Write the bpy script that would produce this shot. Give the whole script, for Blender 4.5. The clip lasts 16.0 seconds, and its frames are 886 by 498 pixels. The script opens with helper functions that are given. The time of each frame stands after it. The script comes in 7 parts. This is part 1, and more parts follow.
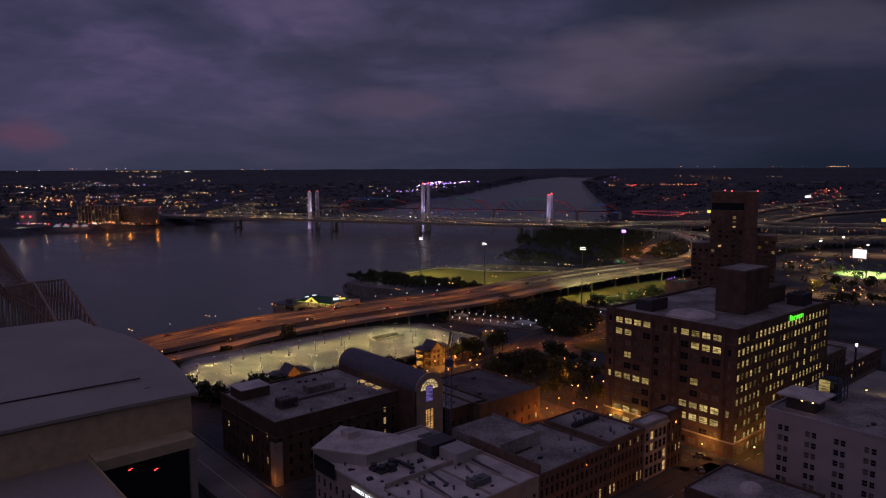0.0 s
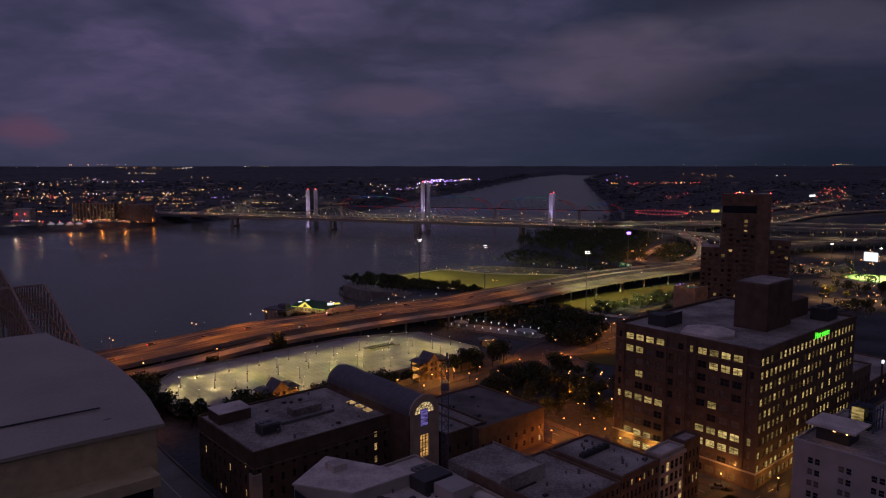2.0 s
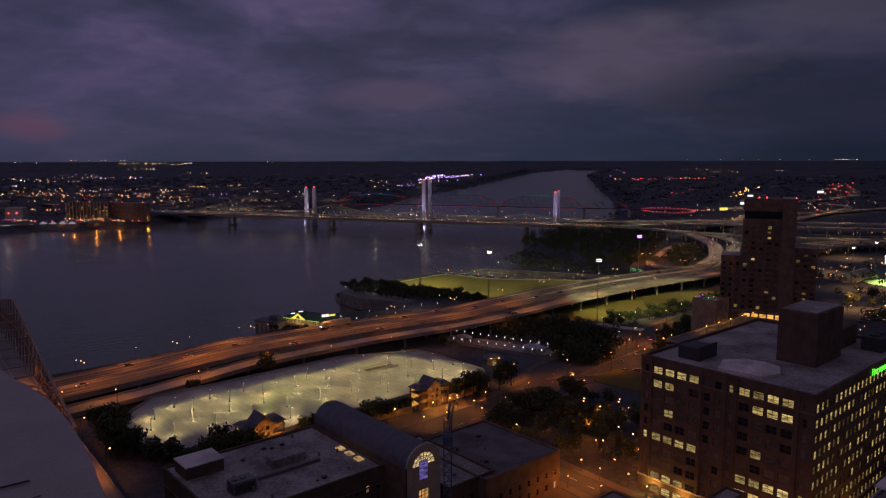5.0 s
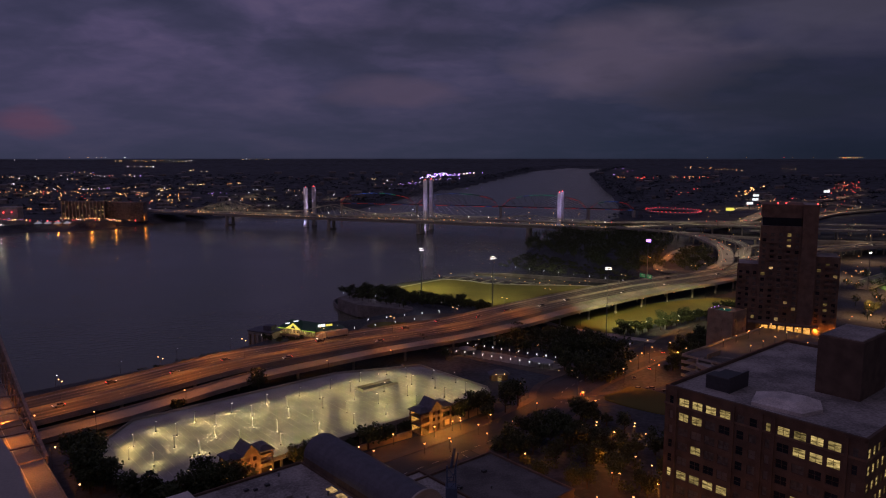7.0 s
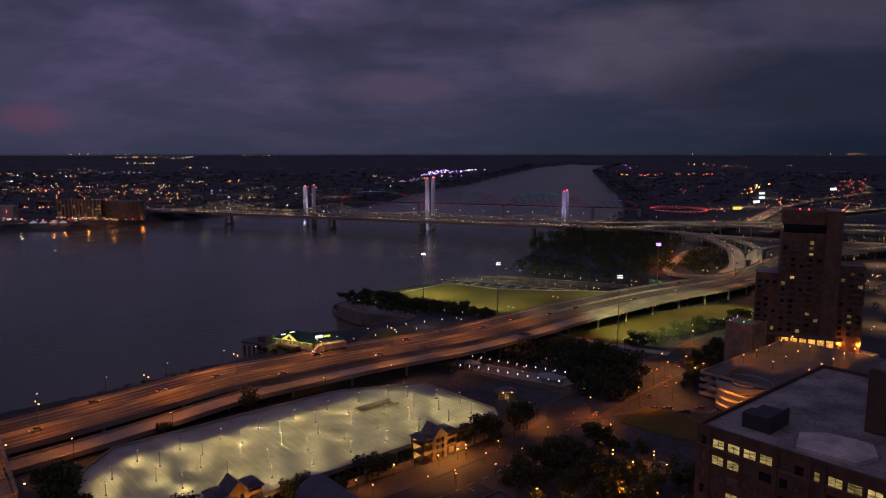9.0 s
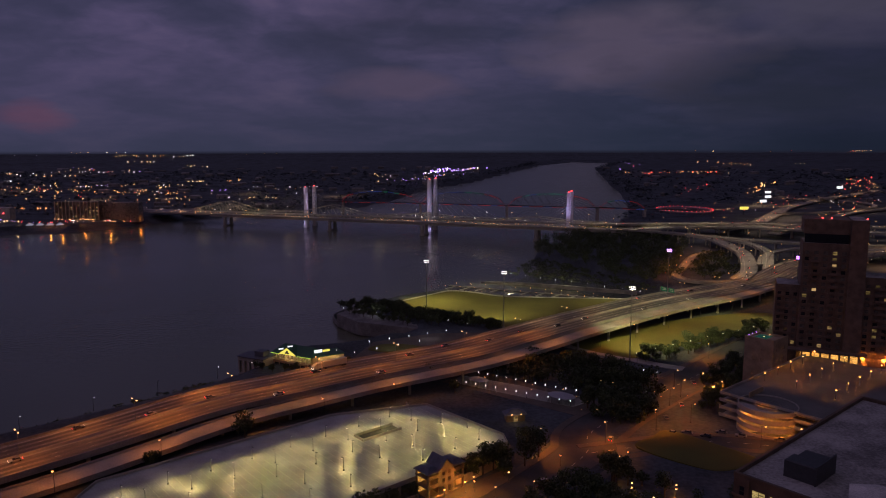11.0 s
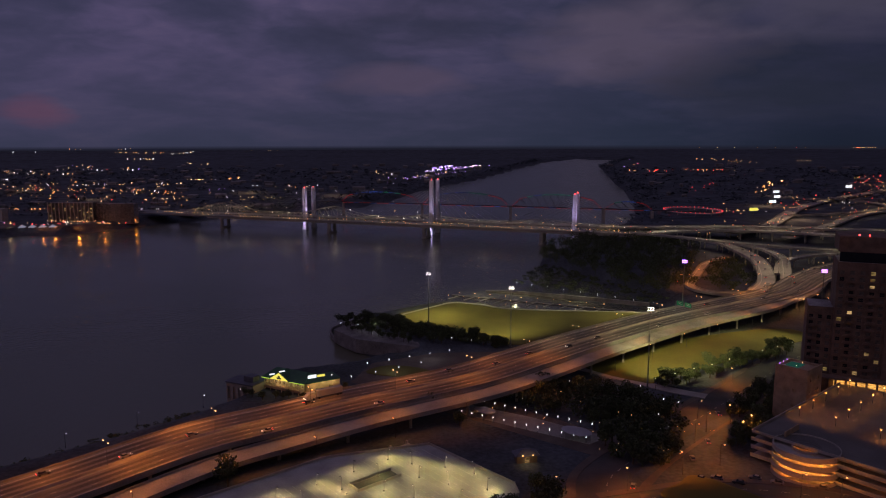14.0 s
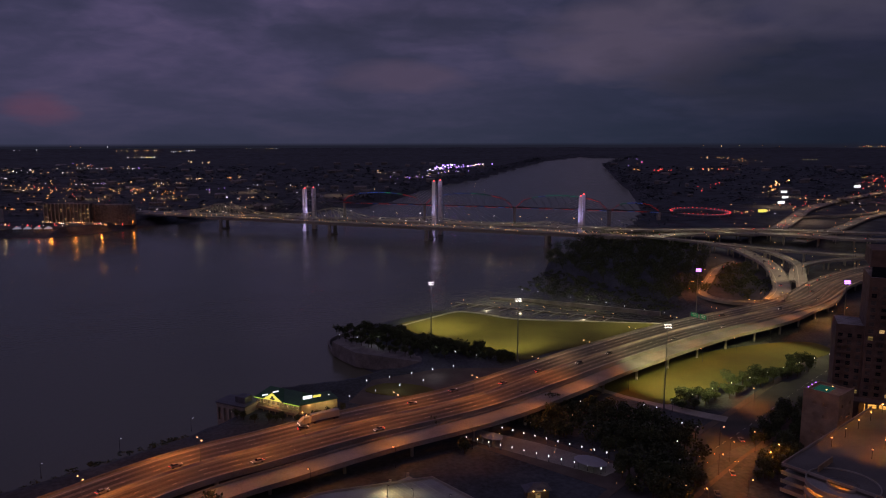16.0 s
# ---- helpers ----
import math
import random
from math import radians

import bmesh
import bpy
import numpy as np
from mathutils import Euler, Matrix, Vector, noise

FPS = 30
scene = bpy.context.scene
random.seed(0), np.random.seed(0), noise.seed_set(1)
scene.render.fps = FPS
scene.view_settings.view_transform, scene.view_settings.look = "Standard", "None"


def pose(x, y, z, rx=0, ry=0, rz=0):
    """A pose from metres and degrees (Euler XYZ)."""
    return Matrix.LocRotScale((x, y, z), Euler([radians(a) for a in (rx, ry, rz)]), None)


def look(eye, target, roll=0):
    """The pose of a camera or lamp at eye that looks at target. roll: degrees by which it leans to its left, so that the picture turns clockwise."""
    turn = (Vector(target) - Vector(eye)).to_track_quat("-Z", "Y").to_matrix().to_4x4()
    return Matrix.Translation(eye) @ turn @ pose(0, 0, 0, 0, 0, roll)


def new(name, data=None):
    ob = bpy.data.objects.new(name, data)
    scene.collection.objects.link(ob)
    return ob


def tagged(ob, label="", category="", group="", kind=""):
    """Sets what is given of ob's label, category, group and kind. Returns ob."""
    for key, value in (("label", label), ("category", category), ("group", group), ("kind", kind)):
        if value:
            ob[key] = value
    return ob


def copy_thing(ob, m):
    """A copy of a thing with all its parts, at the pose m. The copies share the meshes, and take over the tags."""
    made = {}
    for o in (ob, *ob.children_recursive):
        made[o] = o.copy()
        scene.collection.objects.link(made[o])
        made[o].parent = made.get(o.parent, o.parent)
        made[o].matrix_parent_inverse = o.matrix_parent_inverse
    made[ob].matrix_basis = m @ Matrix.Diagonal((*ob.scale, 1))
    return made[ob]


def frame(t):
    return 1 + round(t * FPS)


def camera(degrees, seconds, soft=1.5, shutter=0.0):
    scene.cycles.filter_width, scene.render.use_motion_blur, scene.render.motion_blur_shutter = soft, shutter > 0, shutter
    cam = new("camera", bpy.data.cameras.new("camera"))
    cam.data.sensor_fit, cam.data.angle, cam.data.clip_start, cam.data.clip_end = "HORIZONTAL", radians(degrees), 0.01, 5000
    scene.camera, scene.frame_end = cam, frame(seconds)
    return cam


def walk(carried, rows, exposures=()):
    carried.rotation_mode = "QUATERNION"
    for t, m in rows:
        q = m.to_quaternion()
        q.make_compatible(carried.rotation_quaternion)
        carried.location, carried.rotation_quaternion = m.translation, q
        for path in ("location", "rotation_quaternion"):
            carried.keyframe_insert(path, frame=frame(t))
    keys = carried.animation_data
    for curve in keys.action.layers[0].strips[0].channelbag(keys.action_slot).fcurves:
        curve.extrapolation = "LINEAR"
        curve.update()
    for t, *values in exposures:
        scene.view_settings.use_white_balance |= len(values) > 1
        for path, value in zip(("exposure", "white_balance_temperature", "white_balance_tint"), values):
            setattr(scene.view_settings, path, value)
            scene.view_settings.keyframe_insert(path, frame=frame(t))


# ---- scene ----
cam = camera(64.0, 16.0, 1.1)
PATH = [
    (0, (0.723, -20.641, 99.771), (0.737, -18.655, 99.539), -0.2),
    (1.5, (1.961, -6.193, 101.213), (1.973, -4.207, 100.975), -0.0),
    (3.5, (2.255, 13.413, 104.342), (2.264, 15.397, 104.092), -0.1),
    (7, (1.87, 49.321, 109.84), (1.873, 51.303, 109.576), -0.0),
    (9, (0.821, 69.844, 113.748), (0.82, 71.825, 113.472), 0.0),
    (12.5, (-1.377, 101.433, 122.289), (-1.385, 103.412, 121.999), -0.2),
    (14.5, (-1.718, 122.405, 126.618), (-1.73, 124.382, 126.319), -0.1),
    (16, (-2.42, 139.037, 129.636), (-2.437, 141.014, 129.332), -0.1),
]
walk(cam, [(t, look(eye, target, roll)) for t, eye, target, roll in PATH])


# ---- world and large lights ----
ANGLE = 40.5                      # the street grid, degrees
CU, SU = math.cos(radians(ANGLE)), math.sin(radians(ANGLE))
WATER = -9.0


def xy(u, v):
    """Plan place from street-grid coordinates."""
    return (u * CU - v * SU, u * SU + v * CU)


def uv_of(x, y):
    return (x * CU + y * SU, -x * SU + y * CU)


def gz(x, y):
    """Height of the land: the waterfront lies low, Main Street higher."""
    return 1.5 + 4.5 * min(1.0, max(0.0, (430.0 - y) / 170.0))


world = bpy.data.worlds.new("dusk_sky")
scene.world = world
world.use_nodes = True
wn, wl = world.node_tree.nodes, world.node_tree.links
wn.clear()


def wnode(kind, **values):
    n = wn.new(kind)
    for k, v in values.items():
        n.inputs[k].default_value = v
    return n


def wmath(op, a, b=None, c=None):
    n = wn.new("ShaderNodeMath")
    n.operation = op
    for i, s in enumerate((a, b, c)):
        if s is None:
            continue
        if isinstance(s, (int, float)):
            n.inputs[i].default_value = s
        else:
            wl.new(s, n.inputs[i])
    return n.outputs[0]


def wramp(fac, stops):
    n = wn.new("ShaderNodeValToRGB")
    while len(n.color_ramp.elements) > 1:
        n.color_ramp.elements.remove(n.color_ramp.elements[0])
    n.color_ramp.elements[0].position, n.color_ramp.elements[0].color = stops[0][0], (*stops[0][1], 1)
    for p, col in stops[1:]:
        n.color_ramp.elements.new(p).color = (*col, 1)
    wl.new(fac, n.inputs[0])
    return n.outputs[0]


def wmix(fac, a, b, blend="MIX"):
    n = wn.new("ShaderNodeMix")
    n.data_type, n.blend_type = "RGBA", blend
    for s, i in ((fac, 0), (a, 6), (b, 7)):
        if isinstance(s, (int, float)):
            n.inputs[i].default_value = s
        elif isinstance(s, tuple):
            n.inputs[i].default_value = (*s, 1)
        else:
            wl.new(s, n.inputs[i])
    return n.outputs[2]


wtc = wn.new("ShaderNodeTexCoord")
wsep = wn.new("ShaderNodeSeparateXYZ")
wl.new(wtc.outputs["Generated"], wsep.inputs[0])
dx, dy, dz = wsep.outputs
up = wmath("MAXIMUM", dz, 0.0)
# cloud deck: the direction laid onto a high flat sheet
sheet = wn.new("ShaderNodeCombineXYZ")
wl.new(wmath("DIVIDE", dx, wmath("ADD", up, 0.20)), sheet.inputs[0])
wl.new(wmath("DIVIDE", dy, wmath("ADD", up, 0.20)), sheet.inputs[1])
big = wnode("ShaderNodeTexNoise", Scale=0.85, Detail=4.0, Roughness=0.52, Distortion=0.7)
wl.new(sheet.outputs[0], big.inputs["Vector"])
fine = wnode("ShaderNodeTexNoise", Scale=2.4, Detail=5.0, Roughness=0.5, Distortion=0.3)
wl.new(sheet.outputs[0], fine.inputs["Vector"])
wisp = wnode("ShaderNodeTexNoise", Scale=6.5, Detail=6.0, Roughness=0.6, Distortion=0.5)
wl.new(sheet.outputs[0], wisp.inputs["Vector"])
cloud = wmath("ADD", wmath("MULTIPLY_ADD", wisp.outputs[0], 0.16, wmath("MULTIPLY", big.outputs[0], 0.62)), wmath("MULTIPLY", fine.outputs[0], 0.22))
deck = wramp(cloud, [(0.36, (0.015, 0.018, 0.034)), (0.47, (0.027, 0.027, 0.052)), (0.55, (0.046, 0.039, 0.077)), (0.66, (0.076, 0.058, 0.100))])
haze = wramp(up, [(0.0, (0.021, 0.024, 0.042)), (0.10, (0.032, 0.031, 0.058)), (0.30, (0.042, 0.038, 0.068))])
lift = wramp(up, [(0.0, (0.15,) * 3), (0.05, (0.3,) * 3), (0.16, (0.85,) * 3), (0.4, (0.9,) * 3)])
skycol = wmix(lift, haze, deck)
# the left of the sky still holds a little dusk light, the right is storm-dark
side = wramp(wmath("MULTIPLY_ADD", dx, 0.8, 0.5), [(0.0, (1.27, 1.18, 1.30)), (0.5, (1.0, 1.0, 1.05)), (0.70, (0.66, 0.75, 0.80)), (0.88, (0.40, 0.47, 0.52)), (1.0, (0.36, 0.43, 0.48))])
skycol = wmix(1.0, skycol, side, "MULTIPLY")


def patch(px, pz, wx, wz):
    """A soft cloud seen in the direction px to the right and pz up."""
    ax = wmath("MULTIPLY", wmath("SUBTRACT", wmath("DIVIDE", dx, wmath("MAXIMUM", dy, 0.05)), px), 1 / wx)
    az = wmath("MULTIPLY", wmath("SUBTRACT", wmath("DIVIDE", dz, wmath("MAXIMUM", dy, 0.05)), pz), 1 / wz)
    rad = wmath("ADD", wmath("MULTIPLY", ax, ax), wmath("MULTIPLY", az, az))
    rough = wmath("MULTIPLY_ADD", wmath("SUBTRACT", fine.outputs[0], 0.5), 2.4, rad)
    return wmath("MAXIMUM", wmath("SUBTRACT", 1.0, wmath("MAXIMUM", rough, 0.0)), 0.0)


skycol = wmix(wmath("MULTIPLY", patch(0.27, 0.13, 0.20, 0.07), 0.6), skycol, (0.074, 0.056, 0.088))
skycol = wmix(wmath("MULTIPLY", patch(-0.07, 0.085, 0.12, 0.025), 0.6), skycol, (0.064, 0.046, 0.078))
skycol = wmix(wmath("MULTIPLY", patch(-0.57, 0.045, 0.06, 0.03), 0.55), skycol, (0.085, 0.036, 0.062))
skycol = wmix(wmath("MULTIPLY", patch(0.50, 0.19, 0.22, 0.06), 0.5), skycol, (0.058, 0.050, 0.078))
skycol = wmix(wmath("MULTIPLY", patch(0.36, 0.240, 0.15, 0.045), 0.85), skycol, (0.014, 0.014, 0.024))
skycol = wmix(wmath("MULTIPLY", patch(0.46, 0.085, 0.24, 0.06), 0.7), skycol, (0.013, 0.015, 0.026))
skycol = wmix(wmath("MULTIPLY", patch(-0.05, 0.16, 0.16, 0.05), 0.5), skycol, (0.020, 0.020, 0.038))
# the unseen sky over downtown is warmed and brightened as fill for south-facing walls
town = wramp(wmath("MULTIPLY_ADD", dy, -0.5, 0.5), [(0.40, (1.0, 1.0, 1.0)), (0.62, (1.4, 1.2, 1.0)), (1.0, (1.8, 1.4, 1.0))])
skycol = wmix(1.0, skycol, town, "MULTIPLY")
# the unseen sky overhead is brightened as fill to lift the dark tones
skycol = wmix(1.0, skycol, wramp(up, [(0.28, (1.0, 1.0, 1.0)), (0.75, (1.7, 1.65, 1.6))]), "MULTIPLY")
# the last dark strip of country below the skyline
rim_z = wmath("MULTIPLY_ADD", dz, -1 / 0.0045, -0.0035 / 0.0045)
rim_z = wmath("MINIMUM", wmath("MAXIMUM", rim_z, 0.0), 1.0)
skycol = wmix(rim_z, skycol, (0.0085, 0.0088, 0.0160))
bg = wn.new("ShaderNodeBackground")
wl.new(skycol, bg.inputs[0])
bg.inputs[1].default_value = 1.45
wout = wn.new("ShaderNodeOutputWorld")
wl.new(bg.outputs[0], wout.inputs[0])
SODIUM, WARM, COOL, LED = (1.0, 0.27, 0.030), (1.0, 0.66, 0.30), (0.85, 0.88, 1.0), (1.0, 0.74, 0.27)


def lamp(name, kind, place, power, colour, target=None, spread=120.0, radius=0.3, blend=0.6):
    data = bpy.data.lights.new(name, kind)
    data.energy, data.color, data.shadow_soft_size = power, colour, radius
    if kind == "SPOT":
        data.spot_size, data.spot_blend = radians(spread), blend
    ob = new(name, data)
    ob.matrix_world = look(place, target or (place[0], place[1] + 0.01, place[2] - 10))
    return ob


# ---- materials ----
MATS = {}


def material(name, colour, rough=0.8, vary=0.25, scale=0.4, fine_scale=6.0, bump=0.15, metal=0.0, rnd=0.0, spec=0.5):
    """A surface with stains at a large scale, grain at a small one and a fine relief."""
    m = bpy.data.materials.new(name)
    m.use_nodes = True
    n, l = m.node_tree.nodes, m.node_tree.links
    b = n["Principled BSDF"]
    b.inputs["Roughness"].default_value, b.inputs["Metallic"].default_value = rough, metal
    b.inputs["Specular IOR Level"].default_value = spec
    g = n.new("ShaderNodeNewGeometry")
    outs = []
    for sc, det in ((scale, 4.0), (fine_scale, 3.0)):
        t = n.new("ShaderNodeTexNoise")
        t.inputs["Scale"].default_value, t.inputs["Detail"].default_value = sc, det
        l.new(g.outputs["Position"], t.inputs["Vector"])
        outs.append(t.outputs[0])
    mixed = n.new("ShaderNodeMath")
    mixed.operation = "MULTIPLY_ADD"
    mixed.inputs[1].default_value = 0.6
    l.new(outs[0], mixed.inputs[0])
    half = n.new("ShaderNodeMath")
    half.operation = "MULTIPLY"
    half.inputs[1].default_value = 0.4
    l.new(outs[1], half.inputs[0])
    l.new(half.outputs[0], mixed.inputs[2])
    r = n.new("ShaderNodeValToRGB")
    r.color_ramp.elements[0].position, r.color_ramp.elements[1].position = 0.38, 0.62
    r.color_ramp.elements[0].color = (*[c * (1 - vary) for c in colour], 1)
    r.color_ramp.elements[1].color = (*[min(1, c * (1 + vary)) for c in colour], 1)
    l.new(mixed.outputs[0], r.inputs[0])
    col = r.outputs[0]
    if rnd:
        o = n.new("ShaderNodeObjectInfo")
        mr = n.new("ShaderNodeMapRange")
        mr.inputs[3].default_value, mr.inputs[4].default_value = 1 - rnd, 1 + rnd
        l.new(o.outputs["Random"], mr.inputs[0])
        mx = n.new("ShaderNodeVectorMath")
        mx.operation = "SCALE"
        l.new(col, mx.inputs[0])
        l.new(mr.outputs[0], mx.inputs[3])
        col = mx.outputs[0]
    l.new(col, b.inputs["Base Color"])
    if bump:
        bp = n.new("ShaderNodeBump")
        bp.inputs["Strength"].default_value, bp.inputs["Distance"].default_value = bump, 0.05
        l.new(outs[1], bp.inputs["Height"])
        l.new(bp.outputs[0], b.inputs["Normal"])
    MATS[name] = m
    return m


def glow(name, colour, strength, rnd=0.0, sampled=False, blinds=False):
    """Something that gives off light: a bulb, a lit sign, a lit room behind a pane."""
    m = bpy.data.materials.new(name)
    m.use_nodes = True
    n, l = m.node_tree.nodes, m.node_tree.links
    n.clear()
    e, o = n.new("ShaderNodeEmission"), n.new("ShaderNodeOutputMaterial")
    e.inputs[0].default_value, e.inputs[1].default_value = (*colour, 1), strength
    l.new(e.outputs[0], o.inputs[0])
    power = None
    if rnd:
        i, mr = n.new("ShaderNodeObjectInfo"), n.new("ShaderNodeMapRange")
        mr.inputs[3].default_value, mr.inputs[4].default_value = strength * (1 - rnd), strength * (1 + rnd)
        l.new(i.outputs["Random"], mr.inputs[0])
        power = mr.outputs[0]
        l.new(power, e.inputs[1])
    if blinds:
        g, t = n.new("ShaderNodeNewGeometry"), n.new("ShaderNodeTexNoise")
        t.inputs["Scale"].default_value, t.inputs["Detail"].default_value = 1.0, 3.0
        st = n.new("ShaderNodeVectorMath")
        st.operation = "MULTIPLY"
        st.inputs[1].default_value = (0.45, 0.45, 2.4)
        l.new(g.outputs["Position"], st.inputs[0])
        l.new(st.outputs[0], t.inputs["Vector"])
        mr = n.new("ShaderNodeMapRange")
        mr.inputs[1].default_value, mr.inputs[2].default_value, mr.inputs[3].default_value, mr.inputs[4].default_value = 0.35, 0.65, 0.2, 1.5
        l.new(t.outputs[0], mr.inputs[0])
        mu = n.new("ShaderNodeMath")
        mu.operation = "MULTIPLY"
        l.new(mr.outputs[0], mu.inputs[0])
        if power:
            l.new(power, mu.inputs[1])
        else:
            mu.inputs[1].default_value = strength
        l.new(mu.outputs[0], e.inputs[1])
    if not sampled:
        m.cycles.emission_sampling = "NONE"
    MATS[name] = m
    return m


brick_dark = material("brick_dark", (0.112, 0.077, 0.057), 0.9, 0.3, 0.3, 9.0)
brick_brown = material("brick_brown", (0.165, 0.115, 0.085), 0.9, 0.3, 0.3, 9.0)
brick_tan = material("brick_tan", (0.38, 0.27, 0.17), 0.9, 0.25, 0.3, 9.0)
limestone = material("limestone", (0.42, 0.38, 0.33), 0.85, 0.2, 0.3, 7.0)
stucco_white = material("stucco_white", (0.44, 0.42, 0.41), 0.85, 0.12, 0.2, 5.0)
roof_white = material("roof_white", (0.60, 0.56, 0.53), 0.7, 0.32, 0.16, 2.5)
roof_grey = material("roof_grey", (0.31, 0.29, 0.275), 0.8, 0.5, 0.10, 1.5)
roof_dark = material("roof_dark", (0.13, 0.12, 0.115), 0.85, 0.4, 0.15, 2.0)
roof_membrane = material("roof_membrane", (0.37, 0.345, 0.315), 0.6, 0.12, 0.05, 1.5)
slate = material("slate", (0.10, 0.10, 0.125), 0.6, 0.2, 0.5, 4.0)
asphalt = material("asphalt", (0.06, 0.058, 0.056), 0.85, 0.3, 0.08, 3.0)
concrete = material("concrete", (0.35, 0.325, 0.29), 0.85, 0.22, 0.12, 3.0)
concrete_road = material("concrete_road", (0.25, 0.24, 0.225), 0.8, 0.3, 0.07, 2.0)
deck_concrete = material("deck_concrete", (0.36, 0.35, 0.33), 0.75, 0.25, 0.10, 2.0)
paving = material("paving", (0.105, 0.082, 0.068), 0.85, 0.25, 0.12, 3.0)
grass = material("grass", (0.104, 0.092, 0.015), 0.95, 0.25, 0.03, 2.0, bump=0.3)
# the land colour carries a blue tint for the haze of the distance
soil = material("land", (0.056, 0.064, 0.074), 0.95, 0.55, 0.03, 0.6)
leaf = material("leaf", (0.058, 0.074, 0.030), 0.8, 0.4, 0.4, 5.0, rnd=0.25)
bark = material("bark", (0.09, 0.065, 0.045), 0.9)
steel_grey = material("steel_grey", (0.20, 0.20, 0.20), 0.5, 0.15, 1.0, 8.0, metal=0.6)
steel_dark = material("steel_dark", (0.05, 0.05, 0.055), 0.5, 0.2, 1.0, 8.0)
steel_blue = material("steel_blue", (0.07, 0.10, 0.17), 0.5, 0.2, 1.0, 8.0)
truss_paint = material("truss_paint", (0.36, 0.34, 0.30), 0.6, 0.15, 0.5, 4.0)
rust = material("rust", (0.34, 0.255, 0.21), 0.85, 0.3, 0.5, 4.0)
line_paint = material("line_paint", (0.6, 0.58, 0.5), 0.7, 0.15)
green_roof = material("green_roof", (0.03, 0.09, 0.05), 0.6, 0.15)
cream = material("cream", (0.55, 0.47, 0.30), 0.8, 0.15)
canvas = material("canvas", (0.34, 0.34, 0.37), 0.7, 0.08)
tyre = material("tyre", (0.02, 0.02, 0.02), 0.9, 0.1)
car_paint = material("car_paint", (0.15, 0.15, 0.16), 0.3, 0.05, rnd=0.8, bump=0.0)
trailer_white = material("trailer_white", (0.38, 0.37, 0.36), 0.5, 0.06)
sign_green = material("sign_green", (0.02, 0.20, 0.11), 0.5, 0.1)
glass_dark = material("glass_dark", (0.02, 0.023, 0.03), 0.08, 0.1, 0.3, 1.0, bump=0.0)
glass_grey = material("glass_grey", (0.13, 0.12, 0.105), 0.25, 0.3, 0.5, 1.0, bump=0.0)
quay_stone = material("quay_stone", (0.20, 0.185, 0.175), 0.9, 0.35, 0.15, 1.5)
blind = material("blind", (0.16, 0.14, 0.12), 0.7, 0.2)
g_office = glow("office_light", (1.0, 0.72, 0.26), 0.36, 0.6, blinds=True)
g_dim = glow("dim_office_light", (1.0, 0.66, 0.24), 0.10, 0.7, blinds=True)
g_home = glow("home_light", (1.0, 0.62, 0.26), 0.36, 0.7, blinds=True)
g_white = glow("bulb_white", (1.0, 0.92, 0.85), 6.0)
g_bollard = glow("bollard_light", (0.9, 0.95, 1.0), 3.2)
g_warm = glow("bulb_warm", (1.0, 0.46, 0.16), 5.5)
g_sodium = glow("bulb_sodium", (1.0, 0.38, 0.08), 5.0)
g_red = glow("bulb_red", (1.0, 0.05, 0.05), 8.0)
g_violet = glow("bulb_violet", (0.46, 0.16, 1.0), 5.0)
g_blue = glow("bulb_blue", (0.12, 0.25, 1.0), 6.0)
g_green = glow("sign_light_green", (0.12, 1.0, 0.05), 1.1)
g_cyan = glow("bulb_cyan", (0.15, 0.8, 0.75), 5.0)
g_signwhite = glow("sign_light_white", (0.9, 0.93, 1.0), 1.2)
g_diner = glow("diner_light", (1.0, 0.62, 0.25), 0.24, blinds=True)
g_rim = glow("rim_light", (1.0, 0.06, 0.07), 2.2)
# distance haze is put into this leaf colour as blue-grey
hazed_leaf = material("hazed_leaf", (0.080, 0.098, 0.115), 0.9, 0.25, 0.01, 0.2)
far_wall = material("far_wall", (0.22, 0.21, 0.20), 0.9, 0.5, 0.02, 0.3)
lane_asphalt = material("lane_asphalt", (0.145, 0.135, 0.125), 0.8, 0.3, 0.06, 2.0)
lane_worn = material("lane_worn", (0.072, 0.068, 0.066), 0.75, 0.45, 0.05, 1.5)
g_yellow = glow("sign_light_yellow", (1.0, 0.85, 0.15), 0.95)
g_litwall = glow("lit_wall_glow", (1.0, 0.46, 0.10), 0.7, blinds=True)
g_arch = glow("arch_light", (1.0, 0.72, 0.36), 0.7, blinds=True)
g_tall = glow("tall_window_light", (1.0, 0.50, 0.16), 0.5, blinds=True)
g_stained = glow("stained_glass", (0.30, 0.22, 0.75), 0.35, blinds=True)

water_mat = bpy.data.materials.new("river_water")
water_mat.use_nodes = True
n, l = water_mat.node_tree.nodes, water_mat.node_tree.links
b = n["Principled BSDF"]
b.inputs["Base Color"].default_value = (0.135, 0.135, 0.092, 1)
b.inputs["Roughness"].default_value = 0.16
g = n.new("ShaderNodeNewGeometry")
t1, t2 = n.new("ShaderNodeTexNoise"), n.new("ShaderNodeTexNoise")
t1.inputs["Scale"].default_value, t2.inputs["Scale"].default_value = 0.22, 0.02
t1.inputs["Detail"].default_value = 4.0
l.new(g.outputs["Position"], t1.inputs["Vector"])
l.new(g.outputs["Position"], t2.inputs["Vector"])
bp = n.new("ShaderNodeBump")
bp.inputs["Strength"].default_value, bp.inputs["Distance"].default_value = 0.5, 0.35
l.new(t1.outputs[0], bp.inputs["Height"])
l.new(bp.outputs[0], b.inputs["Normal"])
mr = n.new("ShaderNodeMapRange")
mr.inputs[3].default_value, mr.inputs[4].default_value = 0.12, 0.30
